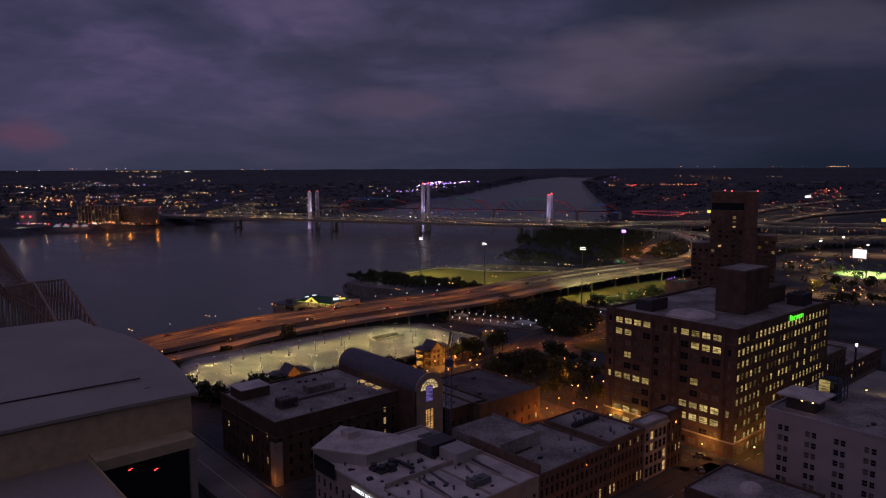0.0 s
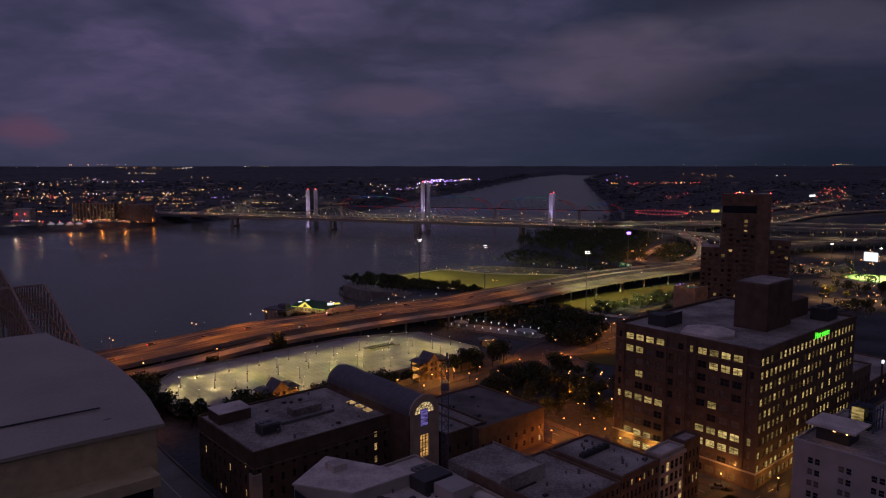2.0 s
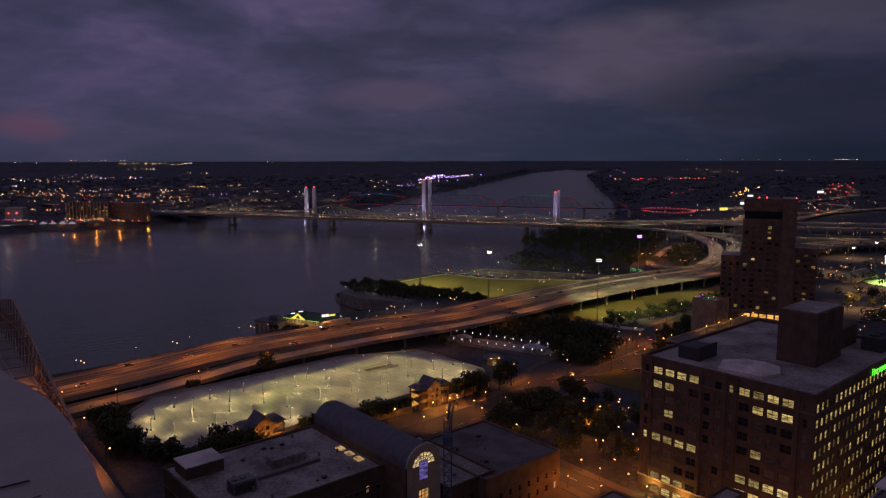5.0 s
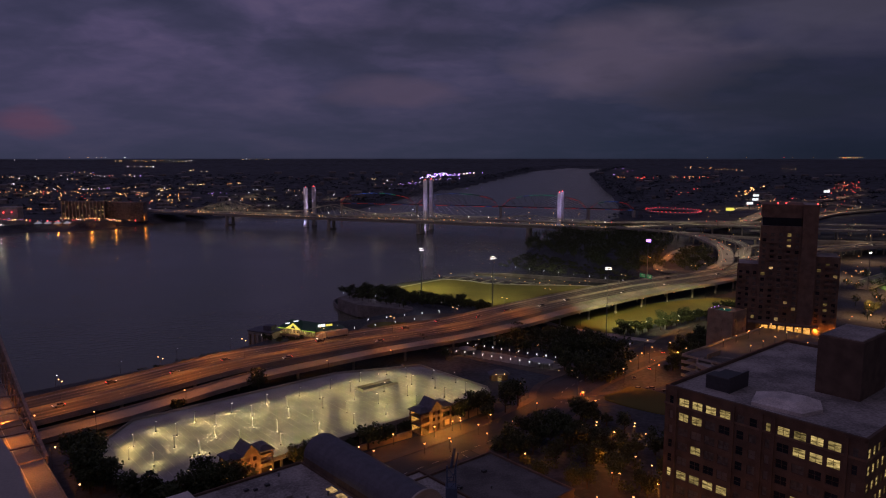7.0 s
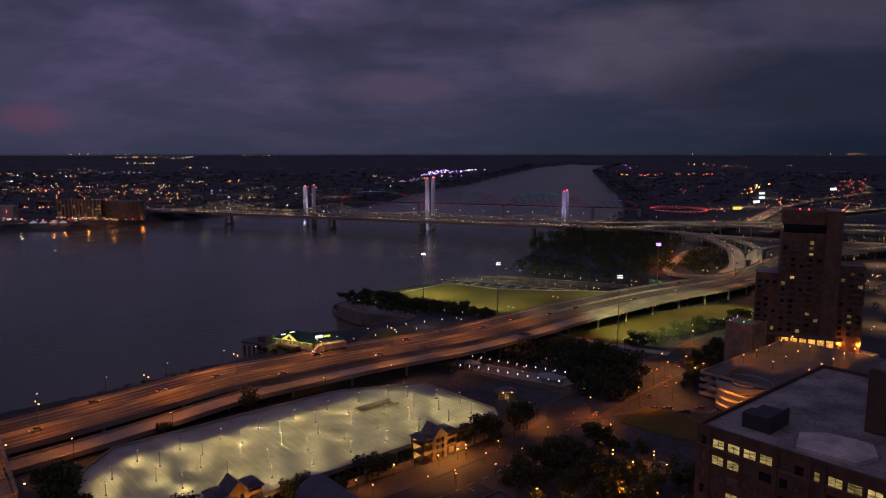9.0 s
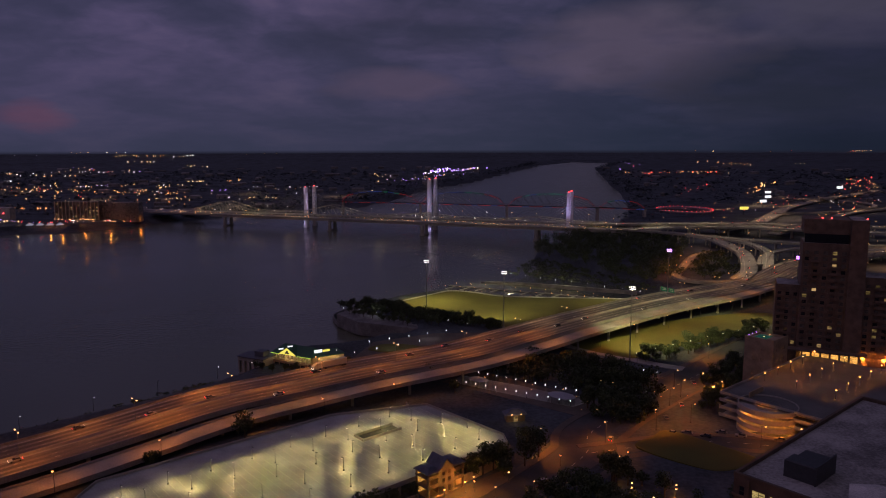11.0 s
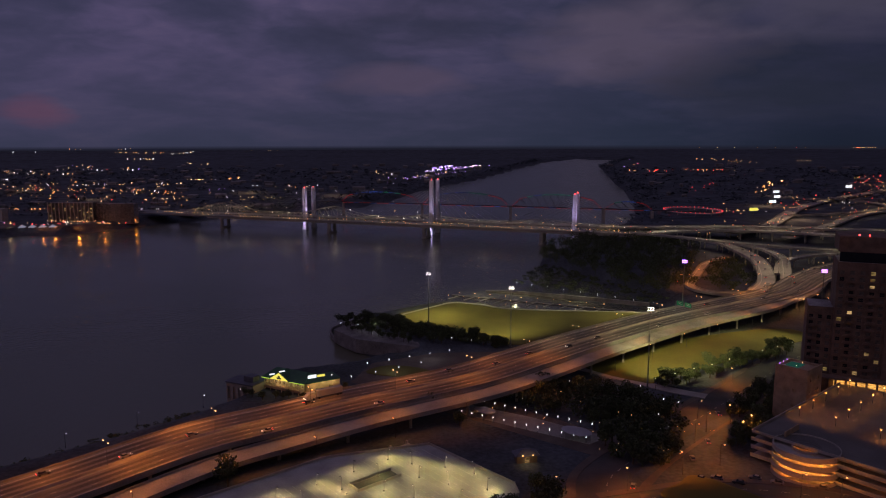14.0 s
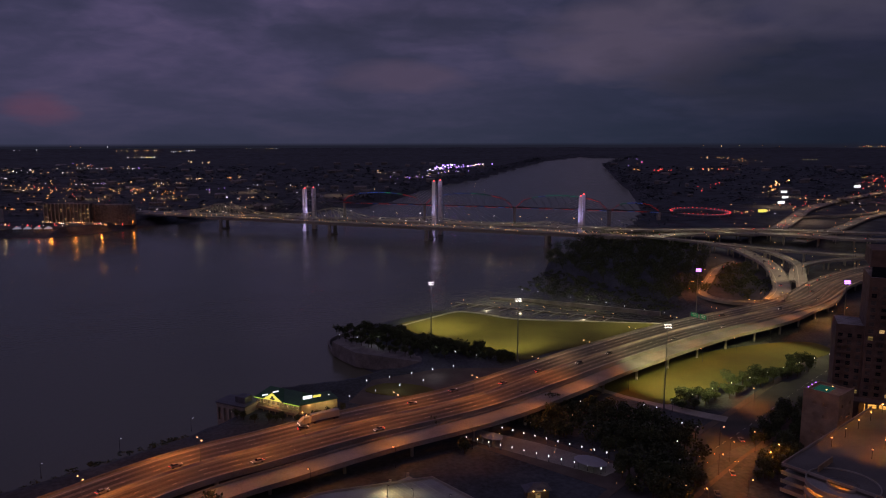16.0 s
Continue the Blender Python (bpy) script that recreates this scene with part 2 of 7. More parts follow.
l.new(t2.outputs[0], mr.inputs[0])
l.new(mr.outputs[0], b.inputs["Roughness"])


# ---- building blocks ----
class Geo:
    """Collects faces for one mesh."""

    def __init__(self):
        self.v, self.f = [], []

    def quad(self, *pts):
        k = len(self.v)
        self.v += [tuple(p) for p in pts]
        self.f.append(tuple(range(k, k + len(pts))))
        return self

    def box(self, x0, x1, y0, y1, z0, z1, chamfer=0.0):
        if chamfer:
            c = chamfer
            self.ring_stack([[(x0, y0), (x1, y0), (x1, y1), (x0, y1)]] * 2 + [[(x0 + c, y0 + c), (x1 - c, y0 + c), (x1 - c, y1 - c), (x0 + c, y1 - c)]], [z0, z1 - c, z1])
            return self
        k = len(self.v)
        self.v += [(x0, y0, z0), (x1, y0, z0), (x1, y1, z0), (x0, y1, z0), (x0, y0, z1), (x1, y0, z1), (x1, y1, z1), (x0, y1, z1)]
        self.f += [(k + a, k + b2, k + c, k + d) for a, b2, c, d in ((0, 3, 2, 1), (4, 5, 6, 7), (0, 1, 5, 4), (1, 2, 6, 5), (2, 3, 7, 6), (3, 0, 4, 7))]
        return self

    def ring_stack(self, rings, zs, cap=True):
        """Closed rings of plan points joined upwards."""
        k, m = len(self.v), len(rings[0])
        for ring, z in zip(rings, zs):
            self.v += [(p[0], p[1], z) for p in ring]
        for i in range(len(rings) - 1):
            for j in range(m):
                a, b2 = k + i * m + j, k + i * m + (j + 1) % m
                self.f.append((a, b2, b2 + m, a + m))
        if cap:
            self.f.append(tuple(range(k + m - 1, k - 1, -1)))
            self.f.append(tuple(range(k + (len(rings) - 1) * m, k + len(rings) * m)))
        return self

    def cyl(self, x, y, z0, z1, r0, r1=None, sides=8):
        r1 = r0 if r1 is None else r1
        ring = lambda r: [(x + r * math.cos(2 * math.pi * i / sides), y + r * math.sin(2 * math.pi * i / sides)) for i in range(sides)]
        return self.ring_stack([ring(r0), ring(r1)], [z0, z1])

    def ball(self, x, y, z, r, squash=1.0, sides=6, rows=4):
        rings, zs = [], []
        for i in range(rows + 1):
            a = math.pi * i / rows
            rr = max(0.02 * r, r * math.sin(a))
            rings.append([(x + rr * math.cos(2 * math.pi * j / sides), y + rr * math.sin(2 * math.pi * j / sides)) for j in range(sides)])
            zs.append(z - r * squash * math.cos(a))
        return self.ring_stack(rings, zs)

    def octa(self, x, y, z, r):
        k = len(self.v)
        self.v += [(x + r, y, z), (x, y + r, z), (x - r, y, z), (x, y - r, z), (x, y, z + r), (x, y, z - r)]
        self.f += [(k + a, k + b2, k + c) for a, b2, c in ((0, 1, 4), (1, 2, 4), (2, 3, 4), (3, 0, 4), (1, 0, 5), (2, 1, 5), (3, 2, 5), (0, 3, 5))]
        return self

    def beam(self, p, q, w, h=None):
        """A square bar from p to q."""
        h = h or w
        p, q = Vector(p), Vector(q)
        d = (q - p).normalized()
        side = d.cross(Vector((0, 0, 1)))
        side = side.normalized() if side.length > 1e-4 else Vector((1, 0, 0))
        top = side.cross(d).normalized()
        k = len(self.v)
        for o in (p, q):
            for a, b2 in ((-1, -1), (1, -1), (1, 1), (-1, 1)):
                self.v.append(tuple(o + side * (a * w / 2) + top * (b2 * h / 2)))
        self.f += [(k + a, k + b2, k + c, k + e) for a, b2, c, e in ((0, 1, 2, 3), (7, 6, 5, 4), (0, 4, 5, 1), (1, 5, 6, 2), (2, 6, 7, 3), (3, 7, 4, 0))]
        return self

    def tube(self, pts, w):
        """One connected square bar through all the points."""
        pts = [Vector(p) for p in pts]
        k = len(self.v)
        for i, p in enumerate(pts):
            d = pts[min(i + 1, len(pts) - 1)] - pts[max(i - 1, 0)]
            side = Vector((d.y, -d.x, 0))
            side = side.normalized() if side.length > 1e-4 else Vector((1, 0, 0))
            top = Vector((0, 0, 1)) if abs(d.z) < 0.7 * d.length else Vector((-side.y, side.x, 0))
            self.v += [tuple(p + side * (a * w / 2) + top * (b2 * w / 2)) for a, b2 in ((-1, -1), (1, -1), (1, 1), (-1, 1))]
        for i in range(len(pts) - 1):
            self.f += [(k + 4 * i + j, k + 4 * i + (j + 1) % 4, k + 4 * i + 4 + (j + 1) % 4, k + 4 * i + 4 + j) for j in range(4)]
        self.f += [(k, k + 3, k + 2, k + 1), (k + 4 * len(pts) - 4, k + 4 * len(pts) - 3, k + 4 * len(pts) - 2, k + 4 * len(pts) - 1)]
        return self

    def facade(self, o, ax, nz_depth, width, z0, z1, cols, rows):
        """A wall along ax from o with real openings and their reveals; nz_depth is the inward vector."""
        o, ax, inn = Vector(o), Vector(ax), Vector(nz_depth)
        xs = sorted({0.0, width, *[c for pair in cols for c in pair]})
        zs = sorted({z0, z1, *[c for pair in rows for c in pair]})
        hole_x = {round(a, 3) for a, _ in cols}
        hole_z = {round(a, 3) for a, _ in rows}
        at = lambda x, z, d=0: o + ax * x + Vector((0, 0, z)) + inn * d
        for i in range(len(xs) - 1):
            for j in range(len(zs) - 1):
                a, b2, c, d = xs[i], xs[i + 1], zs[j], zs[j + 1]
                if round(a, 3) in hole_x and round(c, 3) in hole_z:
                    for p, q in (((a, c), (b2, c)), ((b2, c), (b2, d)), ((b2, d), (a, d)), ((a, d), (a, c))):
                        self.quad(at(*p), at(*q), at(*q, 1), at(*p, 1))
                else:
                    self.quad(at(a, c), at(b2, c), at(b2, d), at(a, d))
        return self

    def mesh(self, name):
        me = bpy.data.meshes.new(name)
        me.from_pydata(self.v, [], self.f)
        me.update()
        return me


def part(name, geo, mat, parent=None, label=""):
    """One mesh object under a thing or a part."""
    me = geo.mesh(name) if isinstance(geo, Geo) else geo
    if mat and not me.materials:
        me.materials.append(mat)
    ob = new(name, me)
    ob.parent = parent
    if label:
        ob["label"] = label
    return ob


def thing(name, label, category, m=None, group="", kind=""):
    ob = new(name)
    ob.matrix_world = m if m is not None else Matrix.Identity(4)
    return tagged(ob, label, category, group, kind)


def solid(name, geo, mat, label="", category="", kind="", group=""):
    ob = part(name, geo, mat)
    return tagged(ob, label, category, group, kind)


def grid_pose(u, v, z, turn=0.0):
    x, y = xy(u, v)
    return pose(x, y, z, 0, 0, ANGLE + turn)


PANES = {}


def lattice(xs, zs, y0, y1):
    """One connected frame: bars along every other gap of xs and zs, with the openings between them."""
    f, nx_ = Geo(), len(xs)
    for y in (y0, y1):
        f.v += [(x, y, z) for z in zs for x in xs]
    at = lambda i, j, k: k * nx_ * len(zs) + j * nx_ + i
    bar = lambda i, j: 0 <= i < nx_ - 1 and 0 <= j < len(zs) - 1 and (i % 2 == 0 or j % 2 == 0)
    for j in range(len(zs) - 1):
        for i in range(nx_ - 1):
            if not bar(i, j):
                continue
            f.f += [(at(i, j, 0), at(i + 1, j, 0), at(i + 1, j + 1, 0), at(i, j + 1, 0)), (at(i, j, 1), at(i, j + 1, 1), at(i + 1, j + 1, 1), at(i + 1, j, 1))]
            for di, dj, p, q in ((-1, 0, (i, j), (i, j + 1)), (1, 0, (i + 1, j + 1), (i + 1, j)), (0, -1, (i + 1, j), (i, j)), (0, 1, (i, j + 1), (i + 1, j + 1))):
                if not bar(i + di, j + dj):
                    f.f.append((at(*p, 0), at(*q, 0), at(*q, 1), at(*p, 1)))
    return f



def window_meshes(w, h, depth=0.1):
    """Shared meshes of one size of window: frame with mullions, and pane. Local x along the wall, y inwards."""
    key = (round(w, 2), round(h, 2))
    if key not in PANES:
        t = min(0.075, w * 0.06)
        xs = [0, t, w / 2 - t / 2, w / 2 + t / 2, w - t, w] if w > 2.2 else [0, t, w - t, w]
        f = lattice(xs, [0, t, h * 0.48, h * 0.48 + t * 0.7, h - t, h], -0.02, depth)
        p = Geo().box(t, w - t, 0.04, 0.07, t, h - t)
        PANES[key] = (f.mesh("window"), {}, p)
    return PANES[key]


def window(parent, place, turn, w, h, glass, frame_mat):
    fm, panes, geo = window_meshes(w, h)
    key = (frame_mat.name, "f")
    if key not in panes:
        me = fm.copy()
        me.materials.append(frame_mat)
        panes[key] = me
    if glass.name not in panes:
        me = geo.mesh("pane")
        me.materials.append(glass)
        panes[glass.name] = me
    wob = part("window", panes[key], None, parent)
    wob.matrix_basis = pose(*place, 0, 0, turn)
    pob = part("pane", panes[glass.name], None, wob)
    return wob


def block(b, u, v, wall_mat, cols_s, cols_w, rows, height, wide, deep, lit, frame_mat, glass=None, depth=0.3, thick=True):
    """Walls of a four-square building, local x along u and y along v, with openings on its -v and -u faces.
    lit(face, col, row) gives the pane's material."""
    g1 = Geo().facade((0, 0, 0), (1, 0, 0), (0, depth, 0), wide, 0, height, cols_s, rows)
    part("wall", g1, wall_mat, b)
    g2 = Geo().facade((0, deep, 0), (0, -1, 0), (depth, 0, 0), deep, 0, height, cols_w, rows)
    part("wall", g2, wall_mat, b)
    g3 = Geo().quad((wide, 0, 0), (wide, deep, 0), (wide, deep, height), (wide, 0, height))
    g3.quad((wide, deep, 0), (0, deep, 0), (0, deep, height), (wide, deep, height))
    g3.box(depth + 0.12, wide - 0.3, depth + 0.12, deep - 0.3, 0, height - 0.5)
    part("rear_wall", g3, wall_mat, b)
    for j, (z0, z1) in enumerate(rows):
        for i, (a, c) in enumerate(cols_s):
            window(b, (a, depth - 0.12, z0), 0, c - a, z1 - z0, lit("s", i, j), frame_mat)
        for i, (a, c) in enumerate(cols_w):
            window(b, (depth - 0.12, deep - a, z0), -90, c - a, z1 - z0, lit("w", i, j), frame_mat)


# ---- ground, river ----
SHORE = [(-900, -250), (-330, 200), (-215, 345), (-180, 384), (-157, 406), (-131, 434), (-113, 461), (-104, 485), (-100, 505), (-62, 520), (-42, 540), (-62, 560),
         (-84, 590), (-86, 625), (-48, 664), (0, 698), (45, 672), (90, 655), (150, 648), (172, 684), (151, 733), (117, 822), (92, 860),
         (110, 949), (190, 1100), (261, 1216), (345, 1415), (491, 2047), (650, 3000), (852, 4134), (1336, 5978), (1900, 7600),
         (1500, 8600), (819, 6433), (311, 3899), (119, 2899), (-11, 2432), (-80, 2099), (-127, 1784), (-176, 1642), (-317, 1470), (-426, 1380),
         (-468, 1308), (-545, 1180), (-641, 1130), (-720, 1090), (-1200, 900), (-2600, 200)]
NEAR, FAR, TRUE = 2000.0, 4850.0, 35000.0


def fold(x, y):
    """The far country: beyond two kilometres the land is drawn together and lifted to the skyline."""
    ox, oy = 0.0, 60.0
    d = np.hypot(x - ox, y - oy)
    dd = np.maximum(d, NEAR)
    a = (1 / dd - 1 / TRUE) / (1 / NEAR - 1 / TRUE)
    near = 1 / (1 / FAR + a * (1 / NEAR - 1 / FAR))
    k = np.where(d > NEAR, near / np.maximum(d, 1e-6), 1.0)
    return ox + (x - ox) * k, oy + (y - oy) * k, np.where(d > NEAR, 90.0 * (1 - near / dd), 0.0)


def river_distance(px, py):
    """Signed distance to the bank, positive inside the river."""
    inside = np.zeros(px.shape, bool)
    best = np.full(px.shape, 1e9)
    for (x0, y0), (x1, y1) in zip(SHORE, SHORE[1:] + SHORE[:1]):
        ex, ey = x1 - x0, y1 - y0
        t = np.clip(((px - x0) * ex + (py - y0) * ey) / (ex * ex + ey * ey), 0, 1)
        best = np.minimum(best, np.hypot(px - x0 - t * ex, py - y0 - t * ey))
        if y0 != y1:
            inside ^= ((y0 > py) != (y1 > py)) & (px < (x1 - x0) * (py - y0) / (y1 - y0) + x0)
    return np.where(inside, best, -best)


def spaced(lo, hi, fine_lo, fine_hi, step):
    out = list(np.arange(fine_lo, fine_hi + step, step))
    s, x = step, out[-1]
    while x < hi:
        s *= 1.12
        x += s
        out.append(x)
    s, x, left = step, out[0], []
    while x > lo:
        s *= 1.12
        x -= s
        left.append(x)
    return np.array(left[::-1] + out)


gx, gy = spaced(-26000, 26000, -220, 260, 4.5), spaced(-600, 34000, 180, 720, 4.5)
GX, GY = np.meshgrid(gx, gy)
sd = river_distance(GX, GY)
slope = np.clip((sd + np.where(GY > 530, 24.0, 12.0)) / np.where(GY > 530, 27.0, 15.0), 0, 1)
land_z = 1.5 + 4.5 * np.clip((430.0 - GY) / 170.0, 0, 1)
hill = 6.0 * np.sin(GX * 0.0013 + 1.0) * np.sin(GY * 0.0011) * np.clip((GY - 2200) / 2500, 0, 1)
Z = land_z * (1 - slope) + (WATER - 3.0) * slope + np.maximum(hill, 0) * (sd < -60)
FX, FY, FZ = fold(GX, GY)
nx, ny = len(gx), len(gy)
verts = np.stack([FX, FY, Z + FZ], -1).reshape(-1, 3)
idx = np.arange(nx * ny).reshape(ny, nx)
quads = np.stack([idx[:-1, :-1], idx[:-1, 1:], idx[1:, 1:], idx[1:, :-1]], -1).reshape(-1, 4)
me = bpy.data.meshes.new("ground")
me.from_pydata(verts.tolist(), [], quads.tolist())
me.materials.append(soil)
tagged(new("ground", me), "dark night-time land of earth, scrub and distant woods", "ground", kind="structure")
wsel = sd.reshape(-1)[quads].max(1) > -14
used, inv = np.unique(quads[wsel], return_inverse=True)
wv = np.stack([FX.reshape(-1), FY.reshape(-1), WATER + FZ.reshape(-1)], -1)[used]
me = bpy.data.meshes.new("water")
me.from_pydata(wv.tolist(), [], inv.reshape(-1, 4).tolist())
me.materials.append(water_mat)
tagged(new("water", me), "broad dark river with faint ripples mirroring the dusk", "river", kind="structure")


def sheet_geo(pts, lift=0.12, step=None):
    """A thin flat slab over plan points that follows the land."""
    top = [(x, y, gz(x, y) + lift) for x, y in pts]
    bot = [(x, y, gz(x, y) - 0.3) for x, y in pts]
    g = Geo()
    m = len(pts)
    g.quad(*top)
    for i in range(m):
        j = (i + 1) % m
        g.quad(bot[i], bot[j], top[j], top[i])
    return g


def ribbon(pts, width, z, thick=0.0, kerb=0.0, kerb_h=0.0):
    """A road along plan points (x, y) or (x, y, z)."""
    P = [Vector((*p, z) if len(p) == 2 else p) for p in pts]
    fineP = []
    for i in range(len(P) - 1):
        p0, p1, p2, p3 = P[max(i - 1, 0)], P[i], P[i + 1], P[min(i + 2, len(P) - 1)]
        for k in range(6):
            t = k / 6
            fineP.append(0.5 * ((2 * p1) + (p2 - p0) * t + (2 * p0 - 5 * p1 + 4 * p2 - p3) * t * t + (3 * p1 - p0 - 3 * p2 + p3) * t ** 3))
    fineP.append(P[-1])
    rows = []
    for i, p in enumerate(fineP):
        d = fineP[min(i + 1, len(fineP) - 1)] - fineP[max(i - 1, 0)]
        s = Vector((d.y, -d.x, 0)).normalized()
        rows.append((p, s))
    return rows


def sweep(rows, profile):
    """A closed profile (offset to the right, height) swept along rows."""
    g = Geo()
    m = len(profile)
    for p, s in rows:
        g.v += [tuple(p + s * a + Vector((0, 0, h))) for a, h in profile]
    for i in range(len(rows) - 1):
        for j in range(m):
            a, b2 = i * m + j, i * m + (j + 1) % m
            g.f.append((a, b2, b2 + m, a + m))
    g.f.append(tuple(range(m)))
    g.f.append(tuple(range(len(rows) * m - 1, (len(rows) - 1) * m - 1, -1)))
    return g


def deck_profile(w, thick=1.4, rail=0.9, rt=0.3):
    h = w / 2
    return [(-h, rail), (-h + rt, rail), (-h + rt, 0), (h - rt, 0), (h - rt, rail), (h, rail), (h, -thick * 0.9), (h * 0.9, -thick), (-h * 0.9, -thick), (-h, -thick * 0.9)]


def along(rows, start, step, end=None):
    """Places at even steps along rows."""
    out, run, want = [], 0.0, start
    for (p, s), (q, _) in zip(rows, rows[1:]):
        d = (q - p).length
        while run + d > want and (end is None or want < end):
            out.append((p.lerp(q, (want - run) / d), s))
            want += step
        run += d
    return out


# ---- interstate along the waterfront ----
HWY = [(-300, 195, 9), (-200, 282, 9), (-143.5, 337, 9.5), (-104, 381, 10), (-75, 403, 10), (-42.5, 425, 10.5), (5.5, 455, 10.5), (41.5, 486, 11), (78.5, 519, 11.5), (142, 572, 11.5), (205, 616, 11), (262, 660, 10.5), (330, 735, 11), (420, 800, 11), (560, 850, 11)]
hw = thing("highway", "elevated concrete interstate glowing orange under sodium lamps", "highway", kind="structure")
hrows = ribbon(HWY, 27, 0)
part("deck", sweep(hrows, deck_profile(31, 1.6)), concrete_road, hw)
part("median_barrier", sweep(hrows, [(-0.35, 0.02), (0.35, 0.02), (0.15, 1.0), (-0.15, 1.0)]), concrete, hw, "low concrete barrier between the carriageways")
for sg in (-1, 1):
    for mid_l, wide_l, mat_l in ((2.2, 0.7, lane_asphalt), (3.9, 0.95, lane_worn), (5.6, 0.7, lane_asphalt), (7.6, 1.2, lane_worn), (9.6, 0.7, lane_asphalt), (11.3, 0.9, lane_worn), (12.6, 0.35, lane_asphalt)):
        part("carriageway", sweep([(p + s * sg * mid_l, s) for p, s in hrows], [(-wide_l, 0.004), (-wide_l, 0.012), (wide_l, 0.012), (wide_l, 0.004)]), mat_l, hw, "worn darker lanes")
for off in (-13.4, -9.3, -5.4, 5.4, 9.3, 13.4):
    g = Geo()
    if abs(off) in (13.4,):
        g = sweep([(p + s * off, s) for p, s in hrows], [(-0.12, 0.02), (0.12, 0.02), (0.12, 0.035), (-0.12, 0.035)])
        part("edge_line", g, line_paint, hw)
    else:
        for (p, s) in along(hrows, 3, 12):
            d = Vector((-s.y, s.x, 0))
            a = p + s * off
            g.quad(*[tuple(a + d * i + s * j + Vector((0, 0, 0.025))) for i, j in ((0, -0.09), (3.6, -0.09), (3.6, 0.09), (0, 0.09))])
        part("lane_dash", g, line_paint, hw)
for p, s in along(hrows, 20, 33):
    d = Vector((-s.y, s.x, 0))
    ground = gz(p.x, p.y) - 0.5
    g = Geo()
    for o in (-9.0, 0.0, 9.0):
        c = p + s * o
        g.cyl(c.x, c.y, ground, p.z - 2.3, 0.75, 0.75, 10)
    q0, q1 = p - s * 12.5, p + s * 12.5
    g.beam((q0.x, q0.y, p.z - 1.95), (q1.x, q1.y, p.z - 1.95), 1.6, 1.1)
    part("pier", g, concrete, hw)
# frontage ramp beside it, rising from the street
RAMP = [(-280, 168, 7), (-185, 262, 6.6), (-128, 318, 7), (-88, 363, 8), (-60, 384, 8.8), (-29, 405.5, 9.5), (19, 435.5, 10), (55.5, 467, 10.5), (92, 501, 11), (155, 554, 11.2), (216, 597, 10.9), (250, 629, 10.7), (280, 658, 10.2), (318, 712, 9.8)]
rm = thing("ramp", "narrow concrete ramp climbing to the interstate under orange light", "ramp", kind="structure")
rrows = ribbon(RAMP, 9, 0)
part("deck", sweep(rrows, deck_profile(11.5, 1.2)), concrete_road, rm)
for p, s in along(rrows, 30, 30):
    part("pier", Geo().cyl(p.x, p.y, gz(p.x, p.y) - 0.5, p.z - 1.1, 0.7, 0.7, 10), concrete, rm)


# ---- parking deck by the highway ----
U0, U1, V0, V1, DZ = 92.0, 241.0, 243.0, 309.0, 9.5
pk = thing("parking_deck", "wide pale concrete parking deck washed by yellow pole lamps, empty at night", "parking deck", grid_pose(U0, V0, 0), kind="structure")
W_, D_ = U1 - U0, V1 - V0
g = Geo().ring_stack([[(0, 12), (14, 0), (W_ - 4, 0), (W_, 6), (W_ - 2, D_ - 16), (W_ - 34, D_ - 2), (W_ - 40, D_), (20, D_), (0, D_ - 20)]] * 2, [8.7, DZ])
part("deck", g, deck_concrete, pk)
for k in range(1, 19):
    for v in (1.0, D_ - 6):
        part("column", Geo().box(k * 8 - 0.4, k * 8 + 0.4, v, v + 0.8, 1, 8.7), concrete, pk)
part("core_wall", Geo().box(16, W_ - 6, 8, D_ - 8, 0.5, 8.7), concrete, pk)
edge = [(0, 12), (14, 0), (W_ - 4, 0), (W_, 6), (W_ - 2, D_ - 16), (W_ - 34, D_ - 2), (W_ - 40, D_), (20, D_), (0, D_ - 20), (0, 12)]
for a, c in zip(edge, edge[1:]):
    part("parapet", Geo().beam((*a, DZ + 0.45), (*c, DZ + 0.45), 0.25, 0.9), concrete, pk)
g = Geo()
for v in (9, 20.5, 31, 41, 49.5):
    for i in range(48):
        for w in (-4.9, 0.3):
            g.box(6 + i * 2.9, 6.1 + i * 2.9, v + w, v + w + 4.6, DZ + 0.005, DZ + 0.02)
part("bay_marking", g, line_paint, pk, "faded white parking bay lines")
# a ramp mouth on the deck, its inner shade painted as a flat dark sheet
g = Geo()
g.box(105, 123, 36, 36.3, DZ, DZ + 1.0).box(105, 123, 42, 42.3, DZ, DZ + 1.0).box(105, 105.3, 36, 42.3, DZ, DZ + 1.0)
part("ramp_wall", g, concrete, pk)
part("ramp_well", Geo().box(105.4, 122.8, 36.4, 41.9, DZ + 0.01, DZ + 0.03), asphalt, pk, "flat dark sheet for the shaded mouth of the down ramp")
g = Geo().cyl(0, 0, 0, 4.6, 0.09, 0.06, 8).cyl(0, 0, 0, 0.5, 0.3, 0.3, 8)
pole0 = thing("parking_lamp", "slim grey parking lamp post with a pale shining head", "lamp post", pose(0, 0, -100), "parking deck lamps")
part("pole", g, steel_grey, pole0)
part("arm", Geo().beam((0, 0, 4.5), (0.7, 0, 4.6), 0.08), steel_dark, pole0)
part("lamp_head", Geo().box(0.5, 1.1, -0.22, 0.22, 4.5, 4.62, 0.03), steel_dark, pole0)
part("bulb", Geo().ball(0.8, 0, 4.42, 0.15), g_white, pole0, "bright white bulb")
rr = random.Random(4)
first = True
